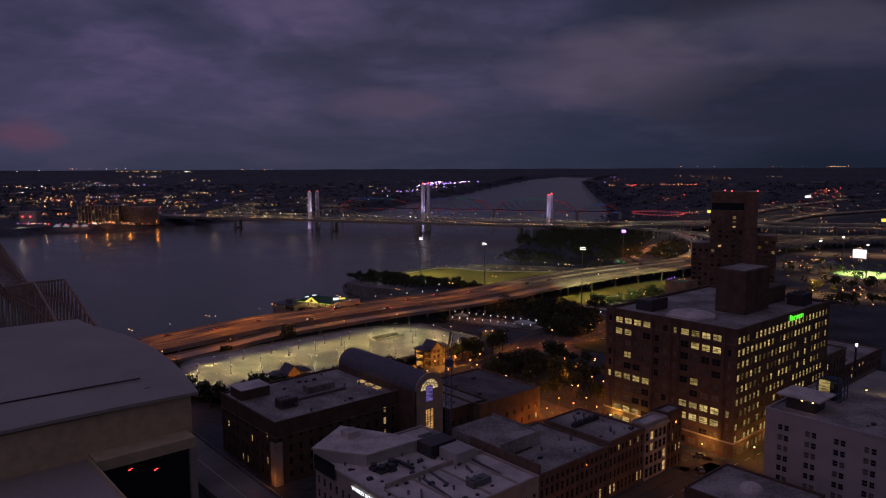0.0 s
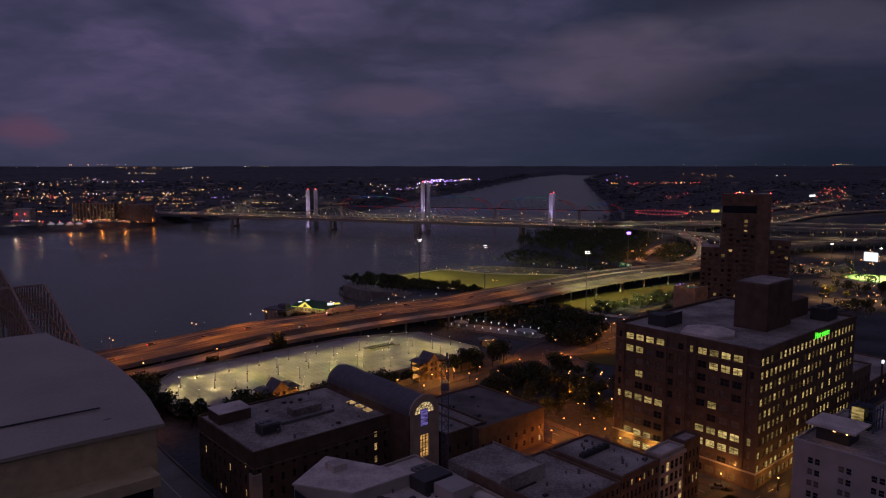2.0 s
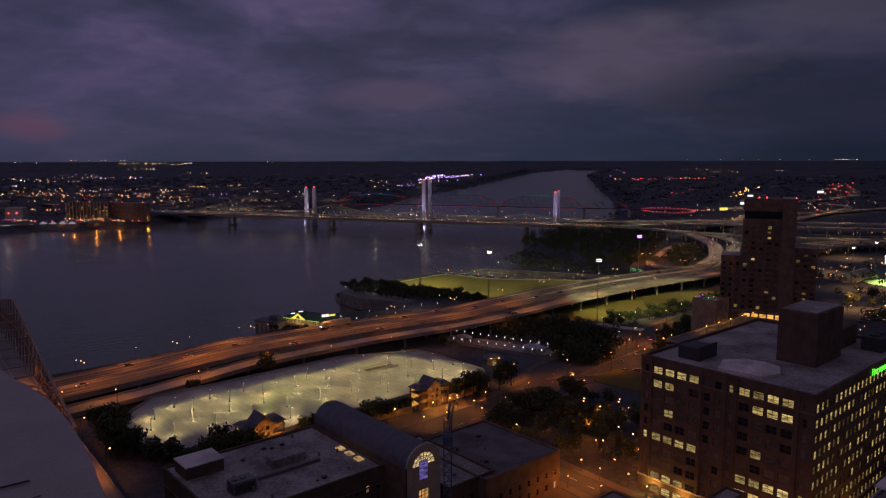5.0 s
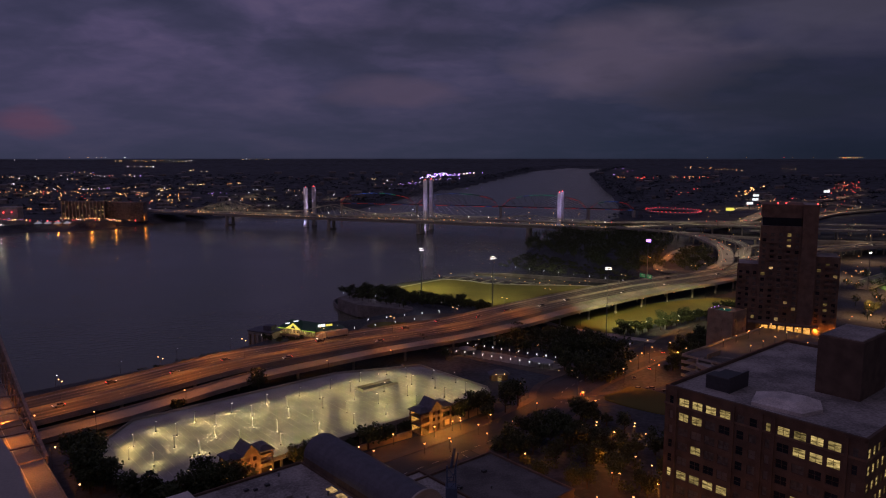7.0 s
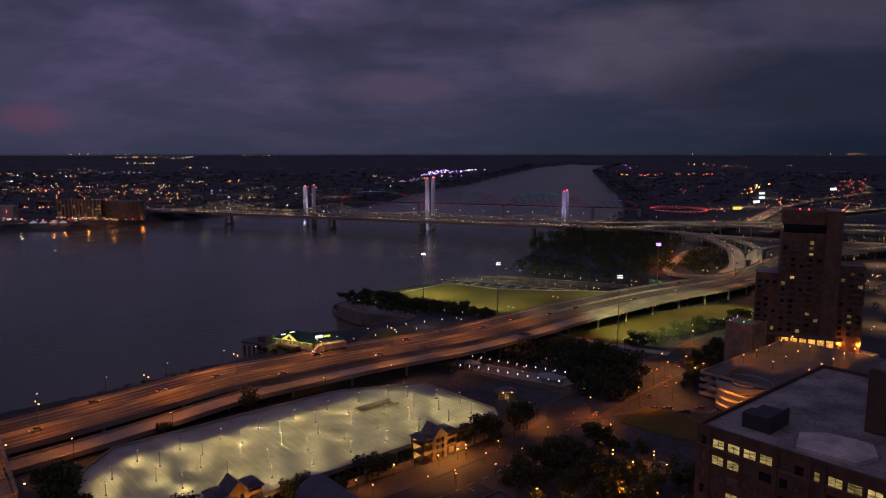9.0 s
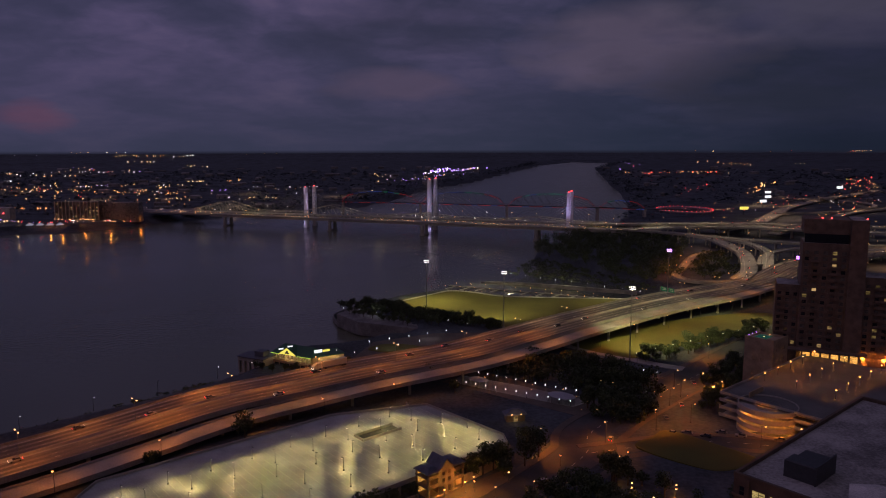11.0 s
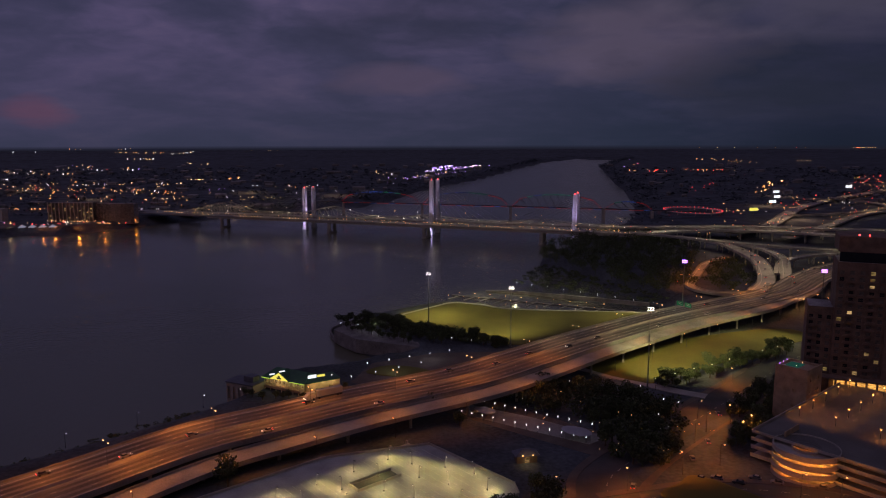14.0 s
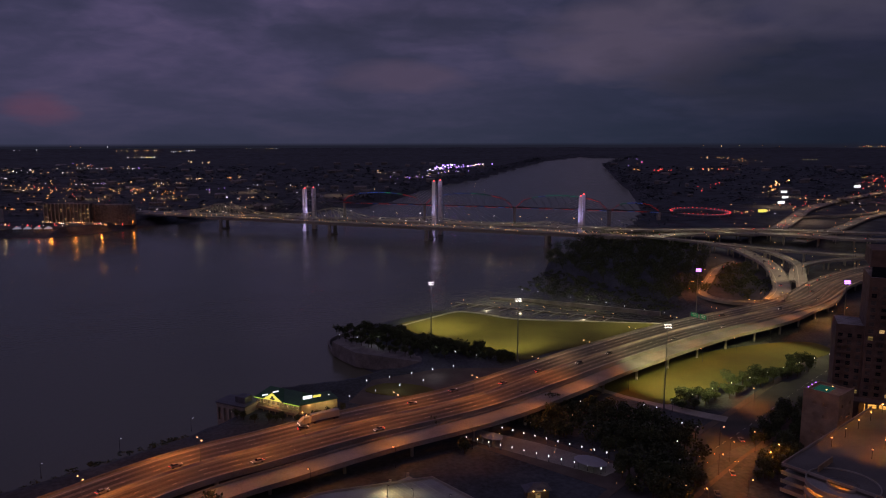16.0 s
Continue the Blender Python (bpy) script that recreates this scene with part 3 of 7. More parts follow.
for i, u in enumerate((102, 117, 131.5, 146, 161, 176, 191, 206, 221, 233)):
    for j, v in enumerate((252, 263.5, 274, 284, 292.5)):
        if (i == 0 and j in (0, 4)) or (i == 9 and j > 2):
            continue
        x, y = xy(u + (2.6 if j % 2 else -2.0), v)
        m = pose(x, y, DZ, 0, 0, ANGLE + (90 if j % 2 else -90))
        if first:
            pole0.matrix_world, first = m, False
        else:
            copy_thing(pole0, m)
        lamp("parking_lamp_light", "SPOT", (x + rr.uniform(-0.8, 0.8), y, DZ + 4.3), 1900 * rr.uniform(0.75, 1.25), LED, spread=134, blend=1.0, radius=0.25)
        # every third pole gets an added wide fill light for the gaps between pools
        if (i + j) % 3 == 0:
            lamp("parking_lamp_light", "SPOT", (x, y, DZ + 4.4), 620, LED, spread=168, blend=0.3, radius=0.25)

# ---- brick office block with lit windows ----
rr = random.Random(11)
hz0, hh = 6.0, 42.0
ob_ = thing("office_building", "large brown brick office block with lit windows and green sign", "office building", grid_pose(199.5, 88.0, hz0))
FL = 4.05
rows_h = [(1.0 + k * FL, 1.0 + k * FL + 2.25) for k in range(10)]
cols_w = [(1.2, 2.4), (4.0, 6.9), (7.8, 10.7), (11.6, 14.5), (15.4, 18.3), (20.0, 21.9), (23.2, 25.1), (27.2, 28.4), (30.0, 32.9), (33.8, 36.7), (37.6, 40.5), (41.4, 44.3), (46.6, 47.8)]
cols_s = [(1.0 + k * 2.95, 2.75 + k * 2.95) for k in range(24)]
LIT_W = {9: [1, 2, 3, 4, 7, 8, 9, 10, 11], 8: [1, 2, 9, 10, 11], 4: [0, 1, 2, 3, 4], 3: [8, 9, 10, 11, 12], 2: [8, 9, 10, 11], 5: [9], 1: [1, 2, 3], 0: [1, 2, 3, 4], 6: [2]}


def office_lit(face, i, j):
    if face == "w":
        return g_office if i in LIT_W.get(j, []) else (blind if rr.random() < 0.25 else glass_grey if rr.random() < 0.6 else glass_dark)
    p = {9: 0.8, 8: 0.7, 7: 0.45, 6: 0.4, 5: 0.4, 4: 0.65, 3: 0.62, 2: 0.5, 1: 0.55, 0: 0.3}[j]
    return g_office if rr.random() < p else g_dim if rr.random() < 0.7 else glass_grey


block(ob_, 0, 0, brick_dark, cols_s, cols_w, rows_h, hh, 72.5, 49.5, office_lit, brick_dark)
part("roof", Geo().box(0.6, 71.9, 0.6, 48.9, hh - 0.9, hh - 0.45), roof_grey, ob_, "grey gravel roof")
for a in ((0, 72.5, -0.15, 0.6), (0, 72.5, 48.9, 49.65), (-0.15, 0.6, 0.6, 48.9), (71.9, 72.65, 0.6, 48.9)):
    part("parapet", Geo().box(*a, hh - 0.4, hh + 0.5, 0.06), brick_dark, ob_)
for z in (5.0, 37.2):
    part("cornice", Geo().box(-0.25, 72.75, -0.25, 0.0, z, z + 0.5).box(-0.25, 0.0, 0.0, 49.75, z, z + 0.5), limestone if z < 10 else brick_brown, ob_, "stone band course")
for c in (3.2, 19.1, 26.2, 29.2, 45.4):
    part("pilaster", Geo().box(-0.35, 0, 49.5 - c - 0.4, 49.5 - c + 0.4, 5.5, hh - 0.4), brick_dark, ob_)
part("penthouse", Geo().box(27, 45, 11, 22, hh - 0.45, hh + 15, 0.3), brick_dark, ob_, "tall dark brick lift tower")
part("penthouse_roof", Geo().box(27.5, 44.5, 11.5, 21.5, hh + 15, hh + 15.25), roof_grey, ob_)
part("penthouse", Geo().box(46, 66, 14, 26, hh - 0.45, hh + 6, 0.3), brick_dark, ob_)
part("chiller", Geo().box(8, 12.5, 36, 42.5, hh - 0.45, hh + 3.4, 0.2).box(12.9, 17.5, 36.5, 42, hh - 0.45, hh + 3.0, 0.2).box(7.6, 17.9, 35.6, 35.9, hh - 0.45, hh + 3.8), steel_dark, ob_)
part("skylight", Geo().ring_stack([[(5, 16), (12, 14), (18, 17), (17, 27), (13, 31), (4, 28)], [(5, 16), (12, 14), (18, 17), (17, 27), (13, 31), (4, 28)], [(8, 19), (12, 18), (15, 19.5), (14, 25), (11, 27), (7, 25)]], [hh - 0.45, hh + 0.4, hh + 1.7]), roof_white, ob_)
part("cooling_tower", Geo().box(58, 66, 4, 10, hh - 0.45, hh + 4, 0.2).cyl(60, 7, hh + 4, hh + 4.7, 1.5, 1.4, 12).cyl(64, 7, hh + 4, hh + 4.7, 1.5, 1.4, 12), steel_dark, ob_)
g = Geo()
xx = 37.0
for w, h in ((1.5, 2.1), (1.4, 1.5), (1.9, 1.5), (1.4, 1.5), (1.4, 1.5), (1.4, 1.5)):
    g.box(xx, xx + 0.28, -0.45, -0.25, hh - 2.2, hh - 2.2 + h).box(xx + w - 0.28, xx + w, -0.45, -0.25, hh - 2.2, hh - 2.2 + h * 0.9).box(xx + 0.28, xx + w - 0.28, -0.45, -0.25, hh - 1.2, hh - 0.95)
    xx += w + 0.35
part("sign", g, g_green, ob_, "glowing green sign of plain strokes")


# ---- trees ----
def tree_variant(seed, h, r):
    rr2 = random.Random(seed)
    t = thing("tree", "dark leafy street tree with a rounded uneven crown", "tree", pose(0, 0, -200), "trees")
    g = Geo()
    g.ring_stack([[(0.28 * s * math.cos(a * math.pi / 3), 0.28 * s * math.sin(a * math.pi / 3)) for a in range(6)] for s in (1.3, 1.0, 0.7)], [-0.4, h * 0.2, h * 0.5])
    for k in range(6):
        a = k * 1.05 + rr2.random()
        g.beam((0, 0, h * (0.25 + 0.03 * k)), (math.cos(a) * r * 0.6, math.sin(a) * r * 0.6, h * (0.5 + 0.05 * k)), 0.16)
    part("trunk", g, bark, t)
    c = Geo()
    lobes = [(rr2.uniform(-0.55, 0.55) * r, rr2.uniform(-0.55, 0.55) * r, h * rr2.uniform(0.45, 0.85), r * rr2.uniform(0.4, 0.62)) for _ in range(11)]
    for lx, ly, lz, lr in lobes:
        for _ in range(62):
            d = Vector((rr2.gauss(0, 1), rr2.gauss(0, 1), rr2.gauss(0, 1) * 0.85)).normalized() * lr * (rr2.random() ** 0.35)
            p = Vector((lx, ly, lz)) + d
            s = rr2.uniform(0.28, 0.62)
            e1 = Vector((rr2.gauss(0, 1), rr2.gauss(0, 1), rr2.gauss(0, 1))).normalized() * s
            e2 = e1.cross(Vector((rr2.gauss(0, 1), rr2.gauss(0, 1), rr2.gauss(0, 1)))).normalized() * s * 0.7
            c.quad(p - e1, p + e2 * 0.8, p + e1, p - e2)
    part("crown", c, leaf, t)
    return t


TREES = [tree_variant(21, 9.5, 4.2), tree_variant(22, 8.0, 3.6), tree_variant(23, 11.0, 4.8), tree_variant(24, 6.5, 3.0)]
placed = [False] * 4
rt = random.Random(77)


def plant(x, y, z=None, size=1.0, kind=None):
    k = rt.randrange(4) if kind is None else kind
    s = size * rt.uniform(0.85, 1.15)
    m = Matrix.Translation((x, y, gz(x, y) if z is None else z)) @ Euler((0, 0, rt.uniform(0, 6.28))).to_matrix().to_4x4() @ Matrix.Diagonal((s * rt.uniform(0.9, 1.1), s * rt.uniform(0.9, 1.1), s, 1))
    if placed[k]:
        return copy_thing(TREES[k], m)
    placed[k] = True
    TREES[k].matrix_world = m
    return TREES[k]


def plant_line(a, c, n, jit=1.5, size=1.0):
    for i in range(n):
        t = (i + 0.5) / n
        plant(a[0] + (c[0] - a[0]) * t + rt.uniform(-jit, jit), a[1] + (c[1] - a[1]) * t + rt.uniform(-jit, jit), size=size)


def plant_area(poly, n, size=1.0, z=None):
    xs, ys = [p[0] for p in poly], [p[1] for p in poly]
    done, tries, spots = 0, 0, []
    while done < n and tries < 4000:
        tries += 1
        x, y = rt.uniform(min(xs), max(xs)), rt.uniform(min(ys), max(ys))
        ins = False
        for (x0, y0), (x1, y1) in zip(poly, poly[1:] + poly[:1]):
            if (y0 > y) != (y1 > y) and x < (x1 - x0) * (y - y0) / (y1 - y0) + x0:
                ins = not ins
        if ins and all((x - a) ** 2 + (y - c) ** 2 > 14 for a, c in spots):
            spots.append((x, y))
            plant(x, y, z, size)
            done += 1


# grove between the highway and the street
plant_area([(22, 462), (46, 478), (75, 462), (104, 440), (108, 425), (88, 400), (66, 405), (50, 425), (38, 446)], 40, 1.0)
plant_area([(60, 398), (90, 398), (92, 380), (62, 372)], 12, 1.0)
# along the deck's street front, the plaza and the lawn
for a, c, k, sz in (((92, 246), (118, 242), 6, 1.0), ((140, 238), (190, 238), 9, 0.95), ((205, 240), (232, 238), 6, 0.95), ((84, 262), (90, 285), 4, 1.1)):
    plant_line(xy(*a), xy(*c), k, 1.5, sz)
plant_area([(16, 288), (20, 302), (60, 322), (96, 300), (92, 262), (60, 250), (34, 258)], 56, 0.85)
plant_area([xy(84, 262), xy(91, 260), xy(93, 282), xy(90, 292), xy(85, 290)], 9, 1.25)
plant_line(xy(97, 236), xy(122, 235), 7, 1.5, 1.15)
plant_line(xy(205, 206), xy(250, 204), 8, 3.0, 0.9)
plant_line((126, 420), (176, 470), 12, 3.0, 0.75)
plant_line((104, 468), (205, 532), 26, 3.0, 0.85)
plant_line((108, 462), (200, 522), 18, 2.0, 0.7)
plant_line((-58, 600), (36, 540), 24, 3.0, 0.75)
plant_line((-52, 592), (30, 536), 16, 2.0, 0.7)
plant_line((128, 425), (160, 462), 10, 2.0, 0.8)
for x, y, s in ((-107, 331, 1.0), (-80, 355, 1.05), (-9, 430, 1.0), (4, 415, 1.0), (20, 322, 1.1), (28, 330, 1.2), (34, 338, 1.1), (30, 352, 1.1)):
    plant(x, y, size=s)


# trees behind the quay wall and beside the garage street
for a, c, k, sz in (((-66, 590), (-4, 545), 16, 0.8), ((-58, 602), (8, 550), 16, 0.8), ((-72, 584), (-24, 547), 12, 0.62), ((-74, 596), (-60, 608), 4, 0.7)):
    for i in range(k):
        q = (i + rt.uniform(0.2, 0.8)) / k
        plant(a[0] + (c[0] - a[0]) * q, a[1] + (c[1] - a[1]) * q, 1.0, sz)
plant_line((113, 388), (160, 449), 14, 2.0, 0.75)
plant_line((118, 390), (150, 430), 9, 2.0, 0.7)

# the wooded point beyond the marina: too many trees to count
def thicket(g, poly, n, lo, hi, rad, leaves, rw, base=0.0):
    xs, ys = [p[0] for p in poly], [p[1] for p in poly]
    count = 0
    while count < n:
        x, y = rw.uniform(min(xs), max(xs)), rw.uniform(min(ys), max(ys))
        ins = False
        for (x0, y0), (x1, y1) in zip(poly, poly[1:] + poly[:1]):
            if (y0 > y) != (y1 > y) and x < (x1 - x0) * (y - y0) / (y1 - y0) + x0:
                ins = not ins
        if not ins:
            continue
        count += 1
        h = rw.uniform(lo, hi)
        g.cyl(x, y, base - 1, base + h * 0.5, 0.03 * h, 0.02 * h, 5)
        for _ in range(leaves):
            d = Vector((rw.gauss(0, 1), rw.gauss(0, 1), rw.gauss(0, 0.8))).normalized() * (rw.random() ** 0.4)
            p = Vector((x, y, base + h * 0.62)) + Vector((d.x * rad, d.y * rad, d.z * h * 0.42))
            e1 = Vector((rw.gauss(0, 1), rw.gauss(0, 1), rw.gauss(0, 1))).normalized() * rw.uniform(0.14, 0.25) * rad
            e2 = e1.cross(Vector((rw.gauss(0, 1), rw.gauss(0, 1), rw.gauss(0, 1)))).normalized() * 0.16 * rad
            g.quad(p - e1, p + e2, p + e1, p - e2)
    return g


solid("scrub", thicket(Geo(), [(58, 756), (84, 738), (120, 712), (165, 676), (182, 690), (158, 738), (124, 822), (100, 858)], 260, 1.5, 3.8, 2.4, 40, random.Random(31), -3.0), leaf, "low dark scrub on the bank above the marina", "shrubs", "stuff")
solid("woods", thicket(Geo(), [(238, 700), (262, 712), (290, 780), (300, 850), (288, 858), (262, 818), (236, 760), (222, 715)], 60, 5, 10, 4.0, 50, random.Random(33), 1.0), leaf, "dark trees inside the loop ramp", "woods", "stuff")
solid("woods", thicket(Geo(), [(262, 440), (300, 430), (420, 520), (460, 640), (400, 700), (330, 690), (300, 600), (262, 560)], 60, 5, 9, 3.6, 50, random.Random(34), 1.5), leaf, "scattered dark trees between yards and car parks", "woods", "stuff")
solid("hedge", thicket(Geo(), [(-196, 356), (-188, 352), (-140, 402), (-116, 430), (-120, 438), (-146, 412)], 90, 1.2, 3.2, 1.7, 36, random.Random(35), -1.0), leaf, "ragged dark shrubs along the river bank", "shrubs", "stuff")
solid("grove", thicket(Geo(), [(12, 452), (30, 440), (64, 418), (72, 398), (60, 372), (84, 372), (106, 424), (102, 438), (62, 464), (40, 482), (22, 470)], 150, 5, 9.5, 3.4, 60, random.Random(36), 1.8), leaf, "dense dark grove of park trees", "grove", "stuff")
solid("shrubbery", thicket(Geo(), [(18, 290), (22, 300), (58, 318), (90, 298), (88, 268), (60, 254), (38, 262)], 60, 2.5, 5.5, 2.2, 60, random.Random(37), 5.0), leaf, "low dark trees and shrubs in the lamp-lit park", "shrubs", "stuff")
solid("hedge", thicket(Geo(), [(-80, 604), (-56, 590), (28, 533), (40, 540), (2, 572), (-40, 612), (-58, 616)], 120, 3.0, 6.0, 2.6, 60, random.Random(32), 1.3), leaf, "dense dark shrubs between the lawn and the wharf", "shrubs", "stuff")
g = Geo()
rw = random.Random(5)
WOOD = [(178, 690), (155, 738), (122, 825), (98, 862), (116, 945), (196, 1095), (250, 1110), (300, 960), (270, 880), (235, 800), (215, 720)]
xs, ys = [p[0] for p in WOOD], [p[1] for p in WOOD]
count = 0
while count < 460:
    x, y = rw.uniform(min(xs), max(xs)), rw.uniform(min(ys), max(ys))
    ins = False
    for (x0, y0), (x1, y1) in zip(WOOD, WOOD[1:] + WOOD[:1]):
        if (y0 > y) != (y1 > y) and x < (x1 - x0) * (y - y0) / (y1 - y0) + x0:
            ins = not ins
    if not ins:
        continue
    count += 1
    h = rw.uniform(7, 14)
    g.cyl(x, y, 0, h * 0.5, 0.3, 0.2, 5)
    for _ in range(125):
        d = Vector((rw.gauss(0, 1), rw.gauss(0, 1), rw.gauss(0, 0.8))).normalized() * (rw.random() ** 0.4)
        p = Vector((x, y, h * 0.62)) + Vector((d.x * 4.4, d.y * 4.4, d.z * h * 0.42))
        e1 = Vector((rw.gauss(0, 1), rw.gauss(0, 1), rw.gauss(0, 1))).normalized() * rw.uniform(0.4, 0.75)
        e2 = e1.cross(Vector((rw.gauss(0, 1), rw.gauss(0, 1), rw.gauss(0, 1)))).normalized() * 0.5
        g.quad(p - e1, p + e2, p + e1, p - e2)
solid("woods", g, leaf, "dark wooded point of dense broadleaf trees by the river", "woods", "stuff")


# ---- streets, lawns, plaza ----
def road(name, pts, width, mat, label, lift=0.1, lines=True):
    t = thing(name, label, "road", kind="structure")
    rows = ribbon([(x, y, gz(x, y) + lift) for x, y in pts], width, 0)
    rows = [(Vector((p.x, p.y, gz(p.x, p.y) + lift)), s) for p, s in rows]
    h = width / 2
    part("carriageway", sweep(rows, [(-h, 0), (h, 0), (h, -0.5), (-h, -0.5)]), mat, t)
    for sgn in (-1, 1):
        part("kerb", sweep([(p + s * sgn * (h + 0.15), s) for p, s in rows], [(-0.15, 0.15), (0.15, 0.15), (0.15, -0.5), (-0.15, -0.5)]), paving, t)
        part("footway", sweep([(p + s * sgn * (h + 1.8), s) for p, s in rows], [(-1.5, 0.13), (1.5, 0.13), (1.5, -0.5), (-1.5, -0.5)]), paving, t)
    if lines:
        g = Geo()
        for p, s in along(rows, 2, 7):
            d = Vector((-s.y, s.x, 0))
            g.quad(*[tuple(p + d * i + s * j + Vector((0, 0, 0.02))) for i, j in ((0, -0.08), (3, -0.08), (3, 0.08), (0, 0.08))])
        part("centre_line", g, line_paint, t)
    return t


road("road", [xy(150, 212), xy(200, 214), xy(232, 219), xy(262, 226), (60, 365), (99, 410), (140, 452), (178, 492), (226, 540), (270, 590)], 22, asphalt, "wide asphalt riverside street under orange lamps")
road("road", [xy(186, 60), xy(188, 100), xy(189, 140), xy(191, 180), xy(193, 213)], 9, asphalt, "narrow asphalt side street beside the brick office block")
road("road", [xy(60, 86), xy(130, 87), xy(186, 86), xy(260, 80)], 12, asphalt, "dark asphalt main street below brick shopfronts")
road("road", [xy(262, 226), xy(300, 208), xy(318, 190), xy(330, 165), xy(338, 120)], 10, asphalt, "asphalt street curving round the parking garage")


def lawn(pts, name, label, mat, lift=0.25):
    c = (sum(p[0] for p in pts) / len(pts), sum(p[1] for p in pts) / len(pts))
    rings, N = [], len(pts)
    sm = []
    for i in range(N):
        p0, p1, p2, p3 = (Vector(pts[(i + k - 1) % N]) for k in range(4))
        for k in range(5):
            t = k / 5
            sm.append(0.5 * ((2 * p1) + (p2 - p0) * t + (2 * p0 - 5 * p1 + 4 * p2 - p3) * t * t + (3 * p1 - p0 - 3 * p2 + p3) * t ** 3))
    g = Geo()
    z = max(gz(*p) for p in pts) if lift > 0 else 1.5
    g.ring_stack([[tuple(q) for q in sm], [tuple(q) for q in sm], [tuple(q + (Vector(c) - q).normalized() * 1.2) for q in sm]], [z - 1.0, z + lift, z + lift + 0.12])
    return solid(name, g, mat, label, "lawn", "structure")


lawn([(-38, 618), (-10, 646), (5, 658), (24, 650), (45, 636), (90, 630), (140, 627), (152, 622), (100, 585), (60, 558), (38, 543), (0, 575)], "lawn", "broad floodlit mown lawn beside the river", grass)
lawn([(70, 508), (100, 472), (118, 482), (206, 540), (232, 560), (225, 580), (182, 570), (110, 535)], "lawn", "floodlit green lawn below the interstate", grass)
lawn([(73, 347), (82, 357), (90, 363), (104, 350), (116, 334), (104, 328), (92, 328)], "lawn", "dark triangular lawn beside the street", grass, 0.2)
lawn([(-45, 488), (-18, 480), (-10, 490), (-22, 499), (-38, 500)], "lawn", "small dark oval lawn on the wharf", grass, 0.4)
solid("wharf", sheet_geo([(-52, 474), (-38, 466), (10, 500), (38, 528), (-8, 526), (-44, 506)], 0.1), paving, "pale paved wharf sloping to the river", "wharf", "structure")
solid("plaza", sheet_geo([xy(190, 196), xy(196, 146), xy(150, 150), xy(140, 196), xy(140, 236), xy(232, 236), xy(240, 222)], 0.06), paving, "brick-paved plaza in orange lamplight", "plaza", "structure")
solid("promenade", sheet_geo([(-2, 432), (30, 478), (36, 486), (122, 437), (112, 428), (40, 462), (22, 446), (72, 400), (60, 380)], 0.07), paving, "paved park promenade edged with small white lights", "promenade", "structure")
solid("promenade", sheet_geo([(2, 432), (8, 442), (30, 430), (62, 410), (64, 400), (57, 394), (30, 412)], 0.10), concrete_road, "pale paved promenade between two rows of post lights", "promenade", "structure")
solid("path", sheet_geo([(82, 482), (88, 476), (62, 512), (66, 520), (60, 512)], 0.08), concrete, "pale concrete path under the interstate", "path", "structure")
quay = thing("quay", "long grey stone quay wall round the point", "quay", kind="structure")
qrows = ribbon([(-2, 533, -1.0), (-30, 545, -4.5), (-60, 562, -6), (-80, 592, -6.5), (-82, 622, -6.5), (-47, 659, -6.5), (0, 692, -6.5)], 1, 0)
part("wall", sweep(qrows, [(-0.6, 0.2), (0.6, 0.2), (1.6, -6), (-0.6, -6)]), quay_stone, quay)

rim = ribbon([(-40, 614, 1.9), (-12, 645, 1.9), (4, 660, 1.9), (24, 653, 1.9), (45, 639, 1.9), (90, 632, 1.9), (152, 625, 1.9)], 2.4, 0)
solid("path", sweep(rim, [(-1.2, 0), (1.2, 0), (1.2, -1.2), (-1.2, -1.2)]), concrete, "pale concrete path along the river edge of the lawn", "path", "structure")

solid("promenade", Geo().ring_stack([[(-78, 582), (-60, 558), (-10, 536), (28, 530), (34, 537), (0, 560), (-36, 596), (-62, 616)]] * 2, [-8, 1.0]), quay_stone, "paved promenade behind the quay wall", "promenade", "structure")

solid("path", sweep(ribbon([(56, 514, 1.8), (71, 498, 1.8), (107, 465, 1.8), (126, 452, 1.8)], 7, 0), [(-3.5, 0), (3.5, 0), (3.5, -1), (-3.5, -1)]), concrete, "broad pale path below the floodlit lawn", "path", "structure")

# ---- lamps ----
def lamp_thing(name, label, h, arm, bulb_mat, r, group, twin=False, shaft=steel_dark, tube=0.0):
    t = thing(name, label, "lamp", pose(0, 0, -300), group)
    part("pole", Geo().cyl(0, 0, -0.3, h, 0.12, 0.07, 8).cyl(0, 0, -0.3, 0.5, 0.24, 0.22, 8), shaft, t)
    for sg in ((1, -1) if twin else (1,)):
        if arm:
            part("arm", Geo().beam((0, 0, h - 0.1), (sg * arm, 0, h + 0.15), 0.09), shaft, t)
        part("lamp_head", Geo().box(sg * arm - 0.3, sg * arm + 0.3, -0.2, 0.2, h + 0.08, h + 0.28, 0.05), shaft, t)
        part("bulb", Geo().cyl(sg * arm, 0, h + 0.05 - tube, h + 0.05, r, r, 8) if tube else Geo().ball(sg * arm, 0, h - 0.02 - r * 0.4, r), bulb_mat, t, "bright bulb")
    return t


